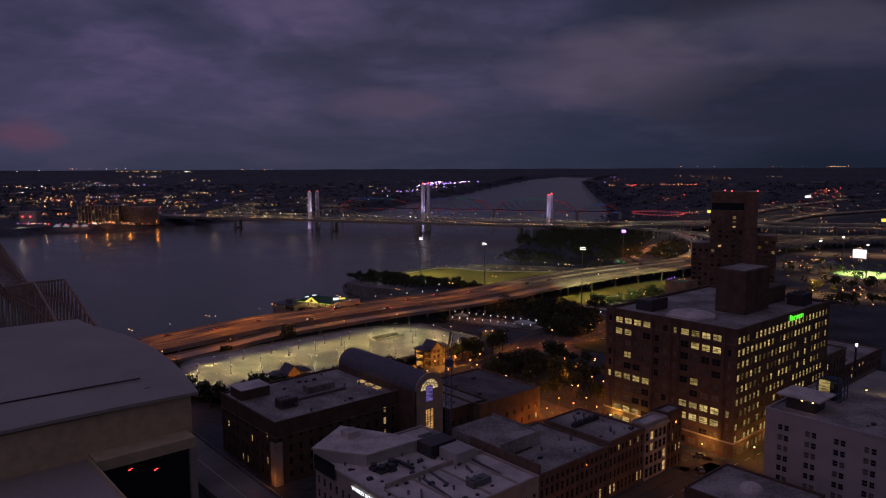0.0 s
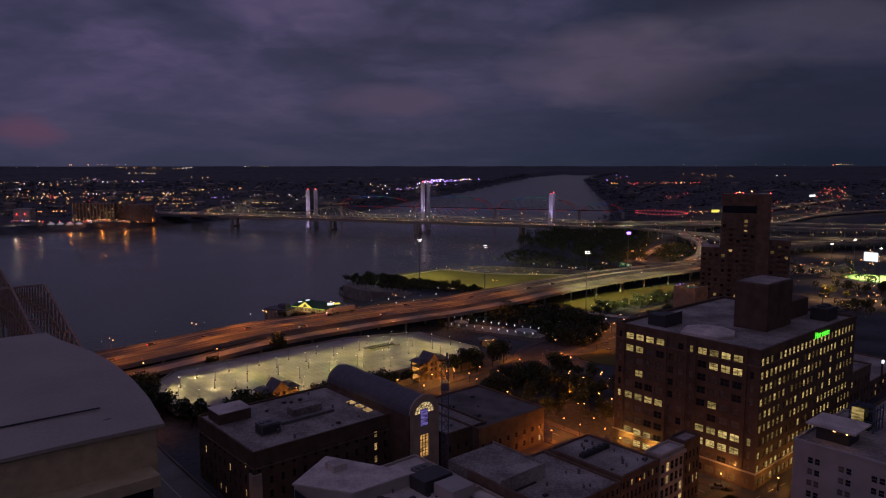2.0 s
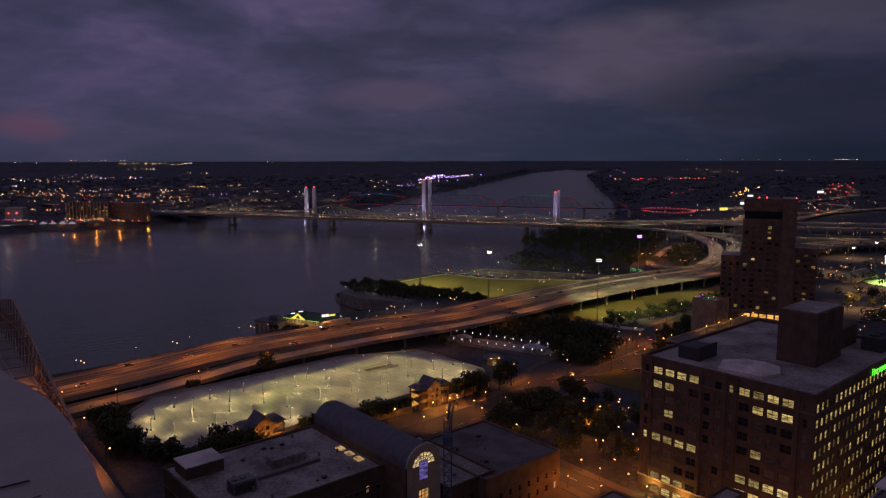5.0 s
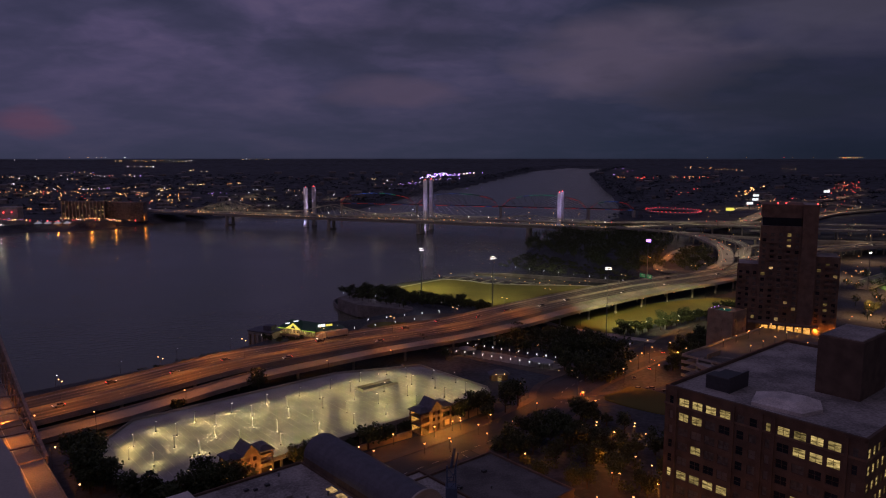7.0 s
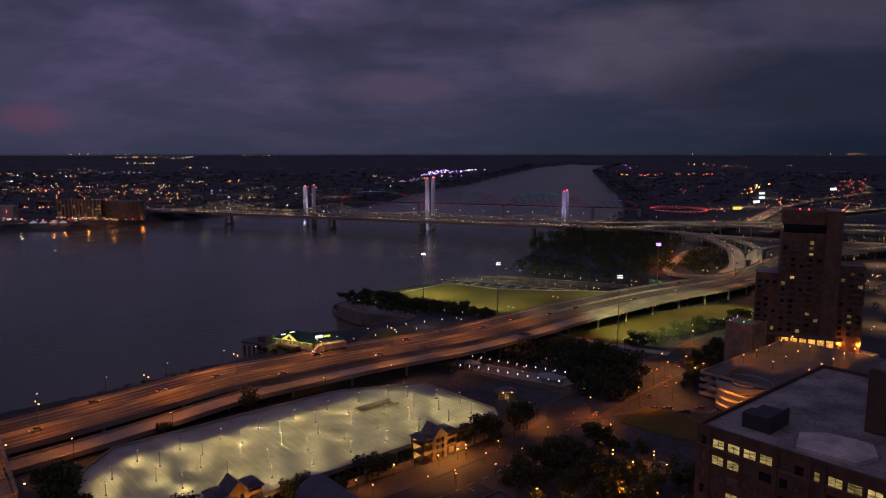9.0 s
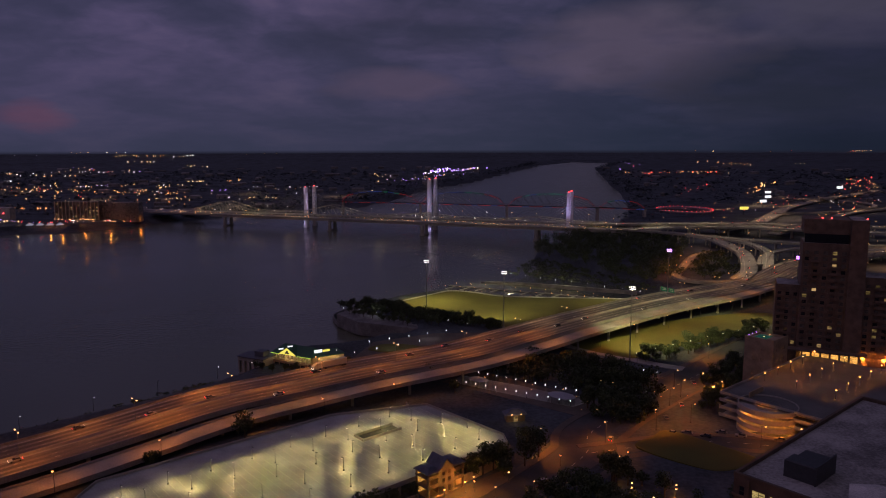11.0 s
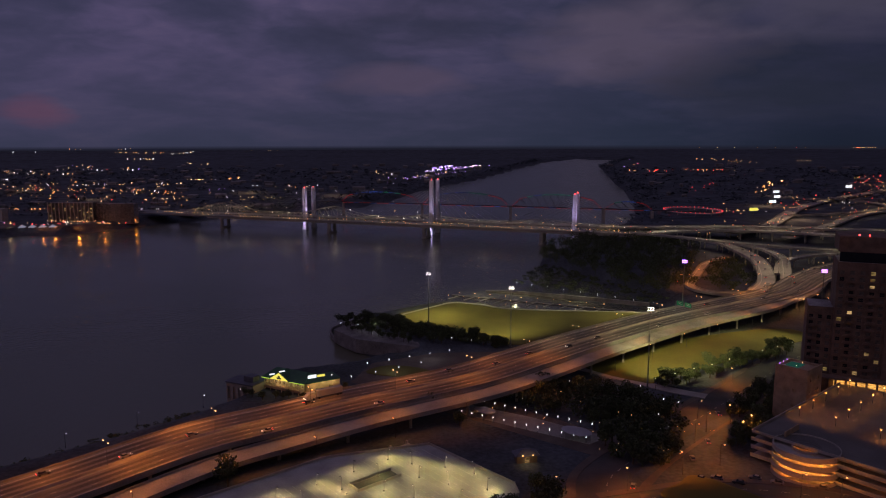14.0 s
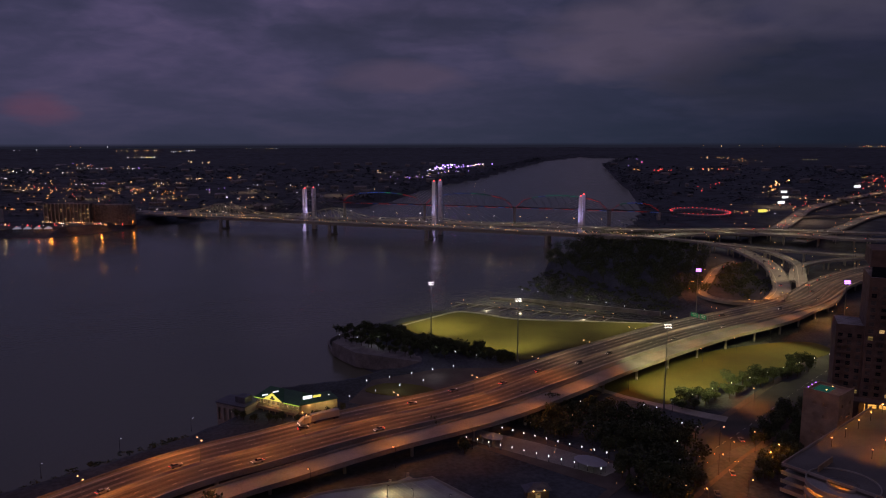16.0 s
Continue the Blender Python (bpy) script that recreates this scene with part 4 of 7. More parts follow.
LAMPS = {
    "street": lamp_thing("street_lamp", "dark street lamp post with one warm shining globe", 4.2, 0, g_warm, 0.28, "plaza lamps"),
    "sodium": lamp_thing("street_lamp", "tall grey street lamp with an orange lamp on an arm", 8.5, 1.4, g_warm, 0.3, "street lamps"),
    "highway": lamp_thing("highway_lamp", "tall twin-armed highway lamp between the carriageways", 9.0, 2.0, g_warm, 0.27, "highway lamps", True, steel_grey),
    "post": lamp_thing("path_light", "short post light with a cool white glowing head", 2.8, 0, g_bollard, 0.13, "path lights", tube=0.8),
    "white": lamp_thing("street_lamp", "slim street lamp with a white shining head", 6.0, 0.8, g_white, 0.15, "riverside lamps"),
}
lamp_used = set()


def put_lamp(kind, x, y, z=None, turn=0.0):
    m = pose(x, y, gz(x, y) if z is None else z, 0, 0, turn)
    if kind in lamp_used:
        return copy_thing(LAMPS[kind], m)
    lamp_used.add(kind)
    LAMPS[kind].matrix_world = m


rl = random.Random(9)
PLAZA = [(-15.8, 295.9), (-21.4, 280.6), (-4.2, 286.8), (4.6, 291.7), (8.9, 313.3), (18.4, 296.7), (15.7, 305.7), (35.6, 303.4), (54.7, 305.7), (60.9, 308.5),
         (65.1, 298.1), (-27, 284), (5, 289), (9, 310), (21, 317), (29, 310), (41, 331), (64, 296), (60, 305), (58, 317), (74, 304), (76, 296), (66, 334), (41.1, 234.7), (47.5, 246.3), (49.7, 228.0), (58.2, 246.2), (59.9, 235.8), (55.8, 262.6), (56.6, 281.1), (66.7, 275.2), (67.9, 254.4), (74.5, 246.1), (72.1, 224.9), (55.6, 282.5), (41.5, 283.7), (62.1, 330.2), (75.1, 307.1), (46, 262), (58, 262), (70, 268), (30, 262), (20, 252), (34, 244), (52, 240), (30, 278), (24, 268)]
for i, (x, y) in enumerate(PLAZA):
    put_lamp("street", x, y)
    lamp("street_lamp_light", "SPOT", (x, y, gz(x, y) + 3.7), 620, SODIUM, spread=160, blend=0.6, radius=0.3)
for x, y in ((36, 345), (62, 352), (86, 366), (101, 396), (112, 424), (120, 398), (128, 404), (146, 470), (103, 374), (124, 417), (110, 408)):
    put_lamp("sodium", x, y, turn=rl.choice((0, 90)))
    lamp("street_lamp_light", "SPOT", (x + 1, y, gz(x, y) + 8.3), 5000, SODIUM, spread=150, radius=0.35)
for i in range(10):
    put_lamp("white", 104 + i * 12.6, 462 + i * 8.2, turn=215)
for a, c, n in (((12, 443), (66, 408), 13), ((5, 427), (56, 396), 12), ((44, 480), (108, 439), 12), ((-52, 476), (-16, 500), 4), ((-46, 499), (0, 524), 5), ((-74, 588), (14, 545), 8)):
    for i in range(n):
        t = i / (n - 1)
        put_lamp("post", a[0] + (c[0] - a[0]) * t, a[1] + (c[1] - a[1]) * t)
for x, y, pw, col in ((-30, 488, 350, COOL), (-10, 512, 350, COOL), (-50, 575, 260, COOL), (-10, 548, 260, COOL), (51, 240, 1900, SODIUM), (68, 246, 1900, SODIUM), (56, 276, 1500, SODIUM), (40, 246, 1400, SODIUM)):
    lamp("street_lamp_light", "POINT", (x, y, gz(x, y) + 5), pw, col, radius=0.3)
for x, y in ((-160, 395), (-140, 418), (-103, 448), (-62, 470), (-118, 440), (-180, 372)):
    put_lamp("white", x, y, 1.0)
for k in range(34):
    x, y = rl.uniform(30, 100), rl.uniform(395, 465)
    put_lamp("post", x, y) if k < 16 and 0.55 * x + y > 452 else None
for i, (p, s) in enumerate(along(hrows, 30, 42)):
    put_lamp("highway", p.x, p.y, p.z + 0.9, math.degrees(math.atan2(s.y, s.x)))
for i, (p, s) in enumerate(along(hrows, 15, 26)):
    run = 15 + 26 * i
    k = 0.32 if run < 170 else 0.72 if run < 420 else 0.5 if run < 500 else 0.26
    col = SODIUM if run < 470 else (1.0, 0.52, 0.20)
    q = p + s * (8.5 if i % 2 else -8.5)
    lamp("highway_lamp_light", "SPOT", (q.x, q.y, p.z + 13.0), 13500 * k * rl.uniform(0.7, 1.3), col, spread=165, blend=1.0, radius=0.5)
for p, s in along(rrows, 25, 36):
    q = p + s * 6.6
    put_lamp("sodium", q.x, q.y, turn=130)
    lamp("ramp_lamp_light", "SPOT", (q.x, q.y, p.z + 8), 3600, SODIUM, spread=140, radius=0.4)


def mast(x, y, top, bulb, name="floodlight_mast", lit=True):
    z = gz(x, y) + 0.3
    t = thing(name, "very tall slender floodlight mast with a cluster of bright lamps", "floodlight", pose(x, y, z), "floodlight masts")
    h = top - z
    part("pole", Geo().cyl(0, 0, -0.5, h, 0.42, 0.2, 10).cyl(0, 0, -0.5, 0.8, 0.8, 0.8, 10), steel_grey, t)
    part("crossbar", Geo().beam((-1.7, 0, h - 0.3), (1.7, 0, h - 0.3), 0.16).beam((-1.7, 0, h - 1.5), (1.7, 0, h - 1.5), 0.16), steel_dark, t)
    for k in range(4):
        for j in range(2):
            part("floodlamp", Geo().ball(-1.35 + 0.9 * k + 0.15 * j, -0.3, h - 0.4 - 1.2 * j, 0.24 if bulb is g_white else 0.55), bulb, t)


mast(100.3, 463.7, 44.1, g_white)
mast(37.5, 539, 39.4, g_white)
mast(-14.1, 590, 38.6, g_white)
mast(170.8, 625, 41, g_violet)
mast(239, 563, 45, g_violet)
for e, tgt, pw in (((100.3, 463.7, 43), (134, 514, 0), 600000), ((37.5, 539, 38.5), (35, 600, 0), 360000), ((-14.1, 590, 38), (-6, 622, 0), 300000), ((170.8, 625, 40), (100, 606, 0), 640000), ((239, 563, 44), (178, 542, 0), 520000)):
    lamp("floodlight", "SPOT", e, pw * 0.78, (1.0, 0.88, 0.36), tgt, 86, 0.8, 1.0)


# ---- foreground city blocks ----
def cols_even(width, n, w, start=None):
    p = width / n
    return [(p * i + (p - w) / 2, p * i + (p + w) / 2) for i in range(n)]


def shell(name, label, u0, v0, wide, deep, z0, height, wall, cols_s, cols_w, rows, lit, frame_mat, roof_mat, parapet=0.7, cat="building"):
    b = thing(name, label, cat, grid_pose(u0, v0, z0))
    block(b, 0, 0, wall, cols_s, cols_w, rows, height, wide, deep, lit, frame_mat)
    part("roof", Geo().box(0.4, wide - 0.4, 0.4, deep - 0.4, height - 0.55, height - 0.3), roof_mat, b)
    for a in ((-0.15, wide + 0.15, -0.15, 0.4), (-0.15, wide + 0.15, deep - 0.4, deep + 0.15), (-0.15, 0.4, 0.4, deep - 0.4), (wide - 0.4, wide + 0.15, 0.4, deep - 0.4)):
        part("parapet", Geo().box(*a, height - 0.35, height + parapet - 0.35, 0.06), wall, b)
    return b


def rooftop_unit(x0, y0, z, w, d, h, parent, mat=None):
    g = Geo().box(x0, x0 + w, y0, y0 + d, z, z + h, 0.12)
    for k in range(max(1, int(w / 2.2))):
        g.cyl(x0 + 1.1 + k * 2.2, y0 + d / 2, z + h, z + h + 0.35, 0.8, 0.75, 10)
    g.box(x0 + 0.2, x0 + w - 0.2, y0 - 0.1, y0, z + 0.3, z + h - 0.3)
    part("air_handler", g, mat or steel_grey, parent)


def scatter_vents(parent, w, d, z, n, seed):
    r = random.Random(seed)
    for _ in range(n):
        x, y, s = r.uniform(2, w - 2), r.uniform(2, d - 2), r.uniform(0.35, 0.9)
        if r.random() < 0.5:
            part("vent", Geo().cyl(x, y, z, z + s * 1.3, s * 0.4, s * 0.4, 8).cyl(x, y, z + s * 1.3, z + s * 1.5, s * 0.6, s * 0.5, 8), steel_grey, parent)
        else:
            part("roof_hatch", Geo().box(x, x + s * 1.6, y, y + s * 1.2, z, z + s * 0.8, 0.05), steel_dark, parent)


rb = random.Random(31)
# dark brick hall with the barrel-vaulted wing
rows3 = [(1.5, 3.6), (5.4, 7.6), (9.4, 11.6), (13.4, 15.2)]
hall = shell("brick_hall", "dark red brick hall with a broad grey flat roof", 80.5, 167, 45, 37, 6, 19.3, brick_dark, cols_even(45, 13, 1.1), cols_even(37, 11, 1.1), rows3,
             lambda f, i, j: g_home if (f == "s" and i == 11 and j < 4) or rb.random() < (0.10 if f == "w" else 0.03) else glass_dark, brick_dark, roof_grey)
part("corner_pier", Geo().box(-0.4, 2.2, -0.4, 2.2, 0, 13.2, 0.1), limestone, hall, "pale stone corner pier")
part("band", Geo().box(-0.25, 45, -0.25, 0, 14.6, 15.0).box(-0.25, 0, 0, 37, 14.6, 15.0), brick_brown, hall)
rooftop_unit(7.5, 10, 19, 6, 4, 3.2, hall, steel_grey)
part("louvre", Geo().box(7.9, 13.1, 9.82, 9.9, 19.5, 21.6).box(7.4, 7.5, 10.4, 13.6, 19.5, 21.6), steel_dark, hall, "dark louvred side")
lamp("street_lamp_light", "POINT", (*xy(78.5, 165.5), 8.5), 160, SODIUM, radius=0.3)
part("stair_house", Geo().box(2, 12, 26, 34, 19, 22.2, 0.15), brick_dark, hall)
part("stair_roof", Geo().box(1.8, 12.2, 25.8, 34.2, 22.2, 22.45), roof_white, hall)
part("screen_wall", Geo().box(22, 32, 18, 22, 19, 21.2, 0.1), roof_grey, hall)
scatter_vents(hall, 44, 36, 19, 14, 3)
part("duct", Geo().box(16, 34, 14, 15.2, 19, 19.9, 0.1), steel_grey, hall)
vault = thing("vaulted_hall", "brick hall with a slate barrel vault and a glowing arched window", "building", grid_pose(125.6, 157, 6))
R, CX, SP = 5.6, 5.6, 21.2
WV = 2 * CX
arc = [(CX - R * math.cos(math.pi * k / 16), SP + R * 0.92 * math.sin(math.pi * k / 16)) for k in range(17)]
g = Geo()
for (x0, z0), (x1, z1) in zip(arc, arc[1:]):
    g.quad((x0, 0.6, z0), (x1, 0.6, z1), (x1, 46, z1), (x0, 46, z0))
g.quad(*[(x, 46, z) for x, z in arc])
part("vault_roof", g, slate, vault, "dark slate barrel roof")
g = Geo()
s_in = 0.66
for k in range(16):
    (x0, z0), (x1, z1) = arc[k], arc[k + 1]
    i0, i1 = (CX + (x0 - CX) * s_in, SP + (z0 - SP) * s_in), (CX + (x1 - CX) * s_in, SP + (z1 - SP) * s_in)
    g.quad((x0, 0, z0 + 0.5), (x1, 0, z1 + 0.5), (i1[0], 0, i1[1]), (i0[0], 0, i0[1]))
    g.quad((i0[0], 0, i0[1]), (i1[0], 0, i1[1]), (i1[0], 0.6, i1[1]), (i0[0], 0.6, i0[1]))
    g.quad((x0, 0, z0 + 0.5), (x0, 0.6, z0 + 0.5), (x1, 0.6, z1 + 0.5), (x1, 0, z1 + 0.5))
g.facade((0, 0, 0), (1, 0, 0), (0, 0.6, 0), WV, 0, 17.2, [(3.9, 7.3)], [(7.5, 14.6)])
for xa, xb in ((0, 4.1), (7.1, WV)):
    g.quad((xa, 0, 17.2), (xb, 0, 17.2), (xb, 0, SP), (xa, 0, SP))
g.quad((0, 0, SP), (CX - R * s_in, 0, SP), (CX - R * s_in, 0, SP + 0.5), (0, 0, SP + 0.5)).quad((CX + R * s_in, 0, SP), (WV, 0, SP), (WV, 0, SP + 0.5), (CX + R * s_in, 0, SP + 0.5))
part("gable_wall", g, limestone, vault, "pale brick gable wall")
part("wall", Geo().box(0, 0.4, 0.6, 46, 0, SP).box(WV - 0.4, WV, 0.6, 46, 0, SP).box(0.4, WV - 0.4, 45.6, 46, 0, SP), brick_dark, vault)
ri_ = R * s_in
inner = [(CX - ri_ * math.cos(math.pi * k / 16), SP + ri_ * 0.92 * math.sin(math.pi * k / 16)) for k in range(17)]
fan = part("arch_window", Geo().quad(*[(x, 0.35, z) for x, z in inner]), g_arch, vault, "glowing fan-shaped arched window")
for k in range(1, 8):
    a = math.pi * k / 8
    part("glazing_bar", Geo().beam((CX - 1.4 * math.cos(a), 0.25, SP + 1.3 * math.sin(a)), (CX - ri_ * math.cos(a), 0.25, SP + ri_ * 0.92 * math.sin(a)), 0.13), steel_dark, fan)
for rad in (1.4, 2.6):
    g = Geo()
    for k in range(12):
        a, c2 = math.pi * k / 12, math.pi * (k + 1) / 12
        g.beam((CX - rad * math.cos(a), 0.25, SP + rad * 0.92 * math.sin(a)), (CX - rad * math.cos(c2), 0.25, SP + rad * 0.92 * math.sin(c2)), 0.12)
    part("glazing_ring", g, steel_dark, fan)
part("pane", Geo().box(4.1, 7.1, 0.3, 0.36, 17.2, SP + 1.2), g_stained, vault, "blue stained glass panel")
tallw = part("tall_window", Geo().box(3.9, 7.3, 0.45, 0.5, 7.5, 14.6), g_tall, vault, "tall glowing window")
for x in (5.03, 6.17):
    part("mullion", Geo().box(x - 0.06, x + 0.06, 0.3, 0.45, 7.5, 14.6), steel_dark, tallw)
for z in (9.3, 11.1, 12.9):
    part("transom", Geo().box(3.9, 7.3, 0.3, 0.44, z - 0.05, z + 0.05), steel_dark, tallw)
for z in (18.2, 19.3, 20.4):
    part("transom", Geo().box(4.1, 7.1, 0.22, 0.3, z - 0.05, z + 0.05), steel_dark, vault)
for k in range(3):
    part("skylight", Geo().box(-3.4, -1.6, 17 + k * 4.6, 19.6 + k * 4.6, 18.95, 19.4, 0.04), g_home, vault, "warm lit roof light")
low = shell("brick_annex", "low dark brick annex with a grey roof", 139, 156, 17, 34, 6, 12.5, brick_dark, cols_even(17, 5, 1.1), [], [(2, 4), (6.5, 8.5)], lambda f, i, j: g_office if (i, j) in ((4, 1), (3, 0)) else glass_dark, brick_dark, roof_grey)
scatter_vents(low, 16, 33, 12.2, 6, 8)

# loft block with the lettered parapet
lofts = shell("loft_building", "white-roofed masonry loft block with a lit name sign", 81, 98, 37, 47, 6, 15.5, limestone, cols_even(37, 12, 1.2), cols_even(47, 16, 1.15), [(1.2, 3.6), (5.4, 7.6), (9.2, 11.4)],
              lambda f, i, j: g_home if rb.random() < 0.05 else glass_dark, limestone, roof_white)
part("penthouse", Geo().ring_stack([[(-0.5, 47.2), (14.2, 56), (25.4, 33.5), (8, 34.5)]] * 2, [12.5, 18.2]), stucco_white, lofts)
part("penthouse_roof", Geo().ring_stack([[(-0.8, 47.6), (14.2, 56.6), (26, 33.2), (8, 34.0)]] * 2, [18.2, 18.6]), roof_white, lofts)
part("stair_house", Geo().box(10, 14, 46, 50, 18.6, 20.3, 0.1), roof_white, lofts)
for k, (x, y, r_) in enumerate(((9, 29, 1.3), (11.4, 28.2, 1.1), (8.2, 31.4, 1.0), (13.2, 30.4, 1.2))):
    part("exhaust_fan", Geo().box(x - r_, x + r_, y - r_, y + r_, 15.2, 16.1, 0.08).cyl(x, y, 16.1, 17.0, r_ * 0.7, r_ * 0.85, 12), steel_dark, lofts)
part("duct", Geo().beam((7, 30, 16.2), (15, 30, 16.2), 0.8).beam((15, 30, 16.2), (15.6, 24, 15.9), 0.7), steel_dark, lofts)
# dark sheet that paints the shade of the terrace recess
part("terrace_glass", Geo().box(-0.7, -0.55, 36.5, 46.6, 13.2, 17.4), glass_dark, lofts, "dark sheet for the shaded terrace recess")
part("plant_screen", Geo().box(24, 33, 27, 33, 15.2, 18.6, 0.1), steel_dark, lofts)
part("lift_house", Geo().box(26, 33, 19, 26, 15.2, 18.4, 0.1), stucco_white, lofts)
part("cross_wall", Geo().box(4, 36.6, 20.5, 21.0, 15.2, 16.4), limestone, lofts)
rooftop_unit(20, 6, 15.2, 6, 3, 1.6, lofts)
rooftop_unit(29, 36, 15.2, 6, 3, 1.8, lofts)
scatter_vents(lofts, 36, 44, 15.2, 46, 12)
for k in range(7):
    part("roof_duct", Geo().beam((3 + 4.6 * k, 4 + (k * 7) % 13, 15.5), (5.5 + 4.4 * k, 9 + (k * 5) % 17, 15.5), 0.5, 0.5), steel_grey, lofts)
for k in range(4):
    part("kerb_upstand", Geo().box(9 * k + 3, 9 * k + 3.3, 0.6, 20, 15.15, 15.7), limestone, lofts)
cu = bpy.data.curves.new("letters", "FONT")
cu.body, cu.size, cu.extrude, cu.align_x = "WHISKEY ROW LOFTS", 1.3, 0.08, "LEFT"
tmp = new("letters", cu)
bpy.context.view_layer.update()
lm = bpy.data.meshes.new_from_object(tmp.evaluated_get(bpy.context.evaluated_depsgraph_get()))
bpy.data.objects.remove(tmp)
lm.materials.append(g_signwhite)
sg = part("sign", lm, None, lofts, "white illuminated capital letters")
sg.matrix_basis = pose(-0.35, 29.0, 13.5, 90, 0, -90)

# Main Street row
row_a = shell("brick_terrace", "long brown brick terrace with tall sash windows", 118.5, 98.3, 29, 26, 6, 15.2, brick_brown, cols_even(29, 14, 1.05), [], [(1.0, 3.8), (5.2, 7.6), (9.0, 11.2), (12.2, 13.8)], lambda f, i, j: g_home if j == 0 and rb.random() < 0.25 else glass_dark, brick_brown, roof_grey)
# flat dark slab paints the shade of a shaft; the roof stays closed
part("light_well", Geo().box(4, 13, 14, 22, 14.95, 15.15), asphalt, row_a)
part("party_wall", Geo().box(0, 0.5, 0, 26, 15.2, 18.2), brick_brown, row_a)
part("raised_bay", Geo().ring_stack([[(0.6, 15), (17, 15), (17, 34), (0.6, 34)]] * 2 + [[(1.0, 15.4), (16.6, 15.4), (16.6, 33.6), (1.0, 33.6)]], [12, 18.0, 18.4]), roof_grey, row_a, "grey rendered rooftop storey")
part("parapet", Geo().box(0.6, 17, 14.7, 15.0, 15, 18.9).box(16.8, 17.1, 15, 34, 15, 18.9), roof_grey, row_a)
scatter_vents(row_a, 28, 25, 14.9, 16, 14)
row_b = shell("brick_terrace", "brown brick terrace with a grey roof and air units", 147.8, 98.1, 17, 24, 6, 16.3, brick_brown, cols_even(17, 9, 1.0), [], [(1.0, 3.8), (5.4, 7.8), (9.2, 11.4), (12.8, 14.6)], lambda f, i, j: g_home if (j == 3 and rb.random() < 0.4) or (j == 0 and rb.random() < 0.4) else glass_dark, brick_brown, roof_grey)
scatter_vents(row_b, 16, 23, 16, 14, 15)
for k in range(5):
    rooftop_unit(2.5 + k * 2.4, 14, 16.0, 2.0, 1.6, 1.2, row_b, steel_dark)
row_c = shell("iron_front", "pale cast-iron shopfront building with large windows", 165, 97.6, 11.5, 5, 6, 17.2, limestone, cols_even(11.5, 5, 1.75), [], [(0.6, 3.6), (4.6, 7.4), (8.4, 11.0), (12.0, 14.6)], lambda f, i, j: g_home if rb.random() < 0.12 else glass_dark, limestone, roof_white)
part("cornice", Geo().box(-0.3, 11.8, -0.7, 0, 15.6, 16.6, 0.2), limestone, row_c)
row_d = shell("brick_terrace", "tall narrow dark brick corner house on main street", 176.7, 97.4, 8, 5, 6, 18.2, brick_dark, cols_even(8, 4, 1.0), [], [(0.8, 3.4), (5.0, 7.4), (8.8, 11.2), (12.8, 15.0)], lambda f, i, j: g_home if rb.random() < 0.22 else glass_dark, brick_dark, roof_grey)
mid = shell("brick_store", "plain brick store lit orange by a street lamp", 150, 153, 31, 33, 6, 12.4, brick_brown, cols_even(31, 8, 1.2), [], [(1.2, 3.2), (5.2, 7.0)], lambda f, i, j: g_home if i == 7 and j == 0 else glass_dark, brick_brown, roof_dark)
scatter_vents(mid, 30, 32, 12.1, 8, 18)
lamp("street_lamp_light", "POINT", (*xy(181.5, 150.5), 10.5), 700, SODIUM, radius=0.4)
lamp("street_lamp_light", "POINT", (*xy(172, 150.0), 9.5), 260, SODIUM, radius=0.4)
south = shell("low_shop", "low flat-roofed shop with a grey roof", 150, 50, 22, 26, 6, 10.5, brick_dark, [], [], [], lambda f, i, j: glass_dark, brick_dark, roof_grey)
part("roof_dome", Geo().ball(12, 14, 10.2, 3.0, 0.7, 12, 8), roof_white, south)

# pale hotel with paired windows
hotel = shell("hotel", "pale stucco hotel with paired dark windows", 186, 16, 34, 56, 6, 24.5, stucco_white, [], [(a, a + 1.3) for k in range(7) for a in (3.6 + k * 7.4, 5.3 + k * 7.4)], [(1.2 + 3.0 * k, 2.9 + 3.0 * k) for k in range(7)], lambda f, i, j: g_home if rb.random() < 0.05 else (blind if rb.random() < 0.3 else glass_dark), stucco_white, roof_grey)
part("canopy_roof", Geo().box(4, 15, 43, 55, 28.0, 28.5), roof_white, hotel)
part("lift_house", Geo().box(6, 13, 45, 53, 24.2, 28.0), steel_dark, hotel)
for yy in (45.5, 48.5):
    part("lantern", Geo().ball(5.6, yy, 27.4, 0.28), g_warm, hotel)
scatter_vents(hotel, 33, 40, 24.2, 10, 21)
scaff = thing("scaffold_tower", "open blue steel stair tower with a lit panel", "stair tower", grid_pose(206, 60, 6))
for x in (0, 2.3, 4.6, 7):
    for y in (0, 6):
        part("post", Geo().box(x, x + 0.25, y, y + 0.25, 0, 31), steel_blue, scaff)
for k in range(11):
    part("landing", Geo().box(0, 7.2, 0, 0.25, k * 3, k * 3 + 0.25).box(0, 0.25, 0, 6.2, k * 3, k * 3 + 0.25).box(0, 7.2, 6, 6.25, k * 3, k * 3 + 0.25), steel_blue, scaff)
part("panel", Geo().box(-0.2, -0.05, 2.5, 5.5, 27, 30.5), g_office, scaff)
part("core", Geo().box(1.5, 6, 1.5, 5, 0, 30.5), glass_dark, scaff)
gar2 = thing("parking_garage", "concrete parking garage with a dim lit top deck", "parking garage", grid_pose(231, 30, 5))
part("deck", Geo().box(0, 70, 0, 50, 11.8, 12.5), deck_concrete, gar2)
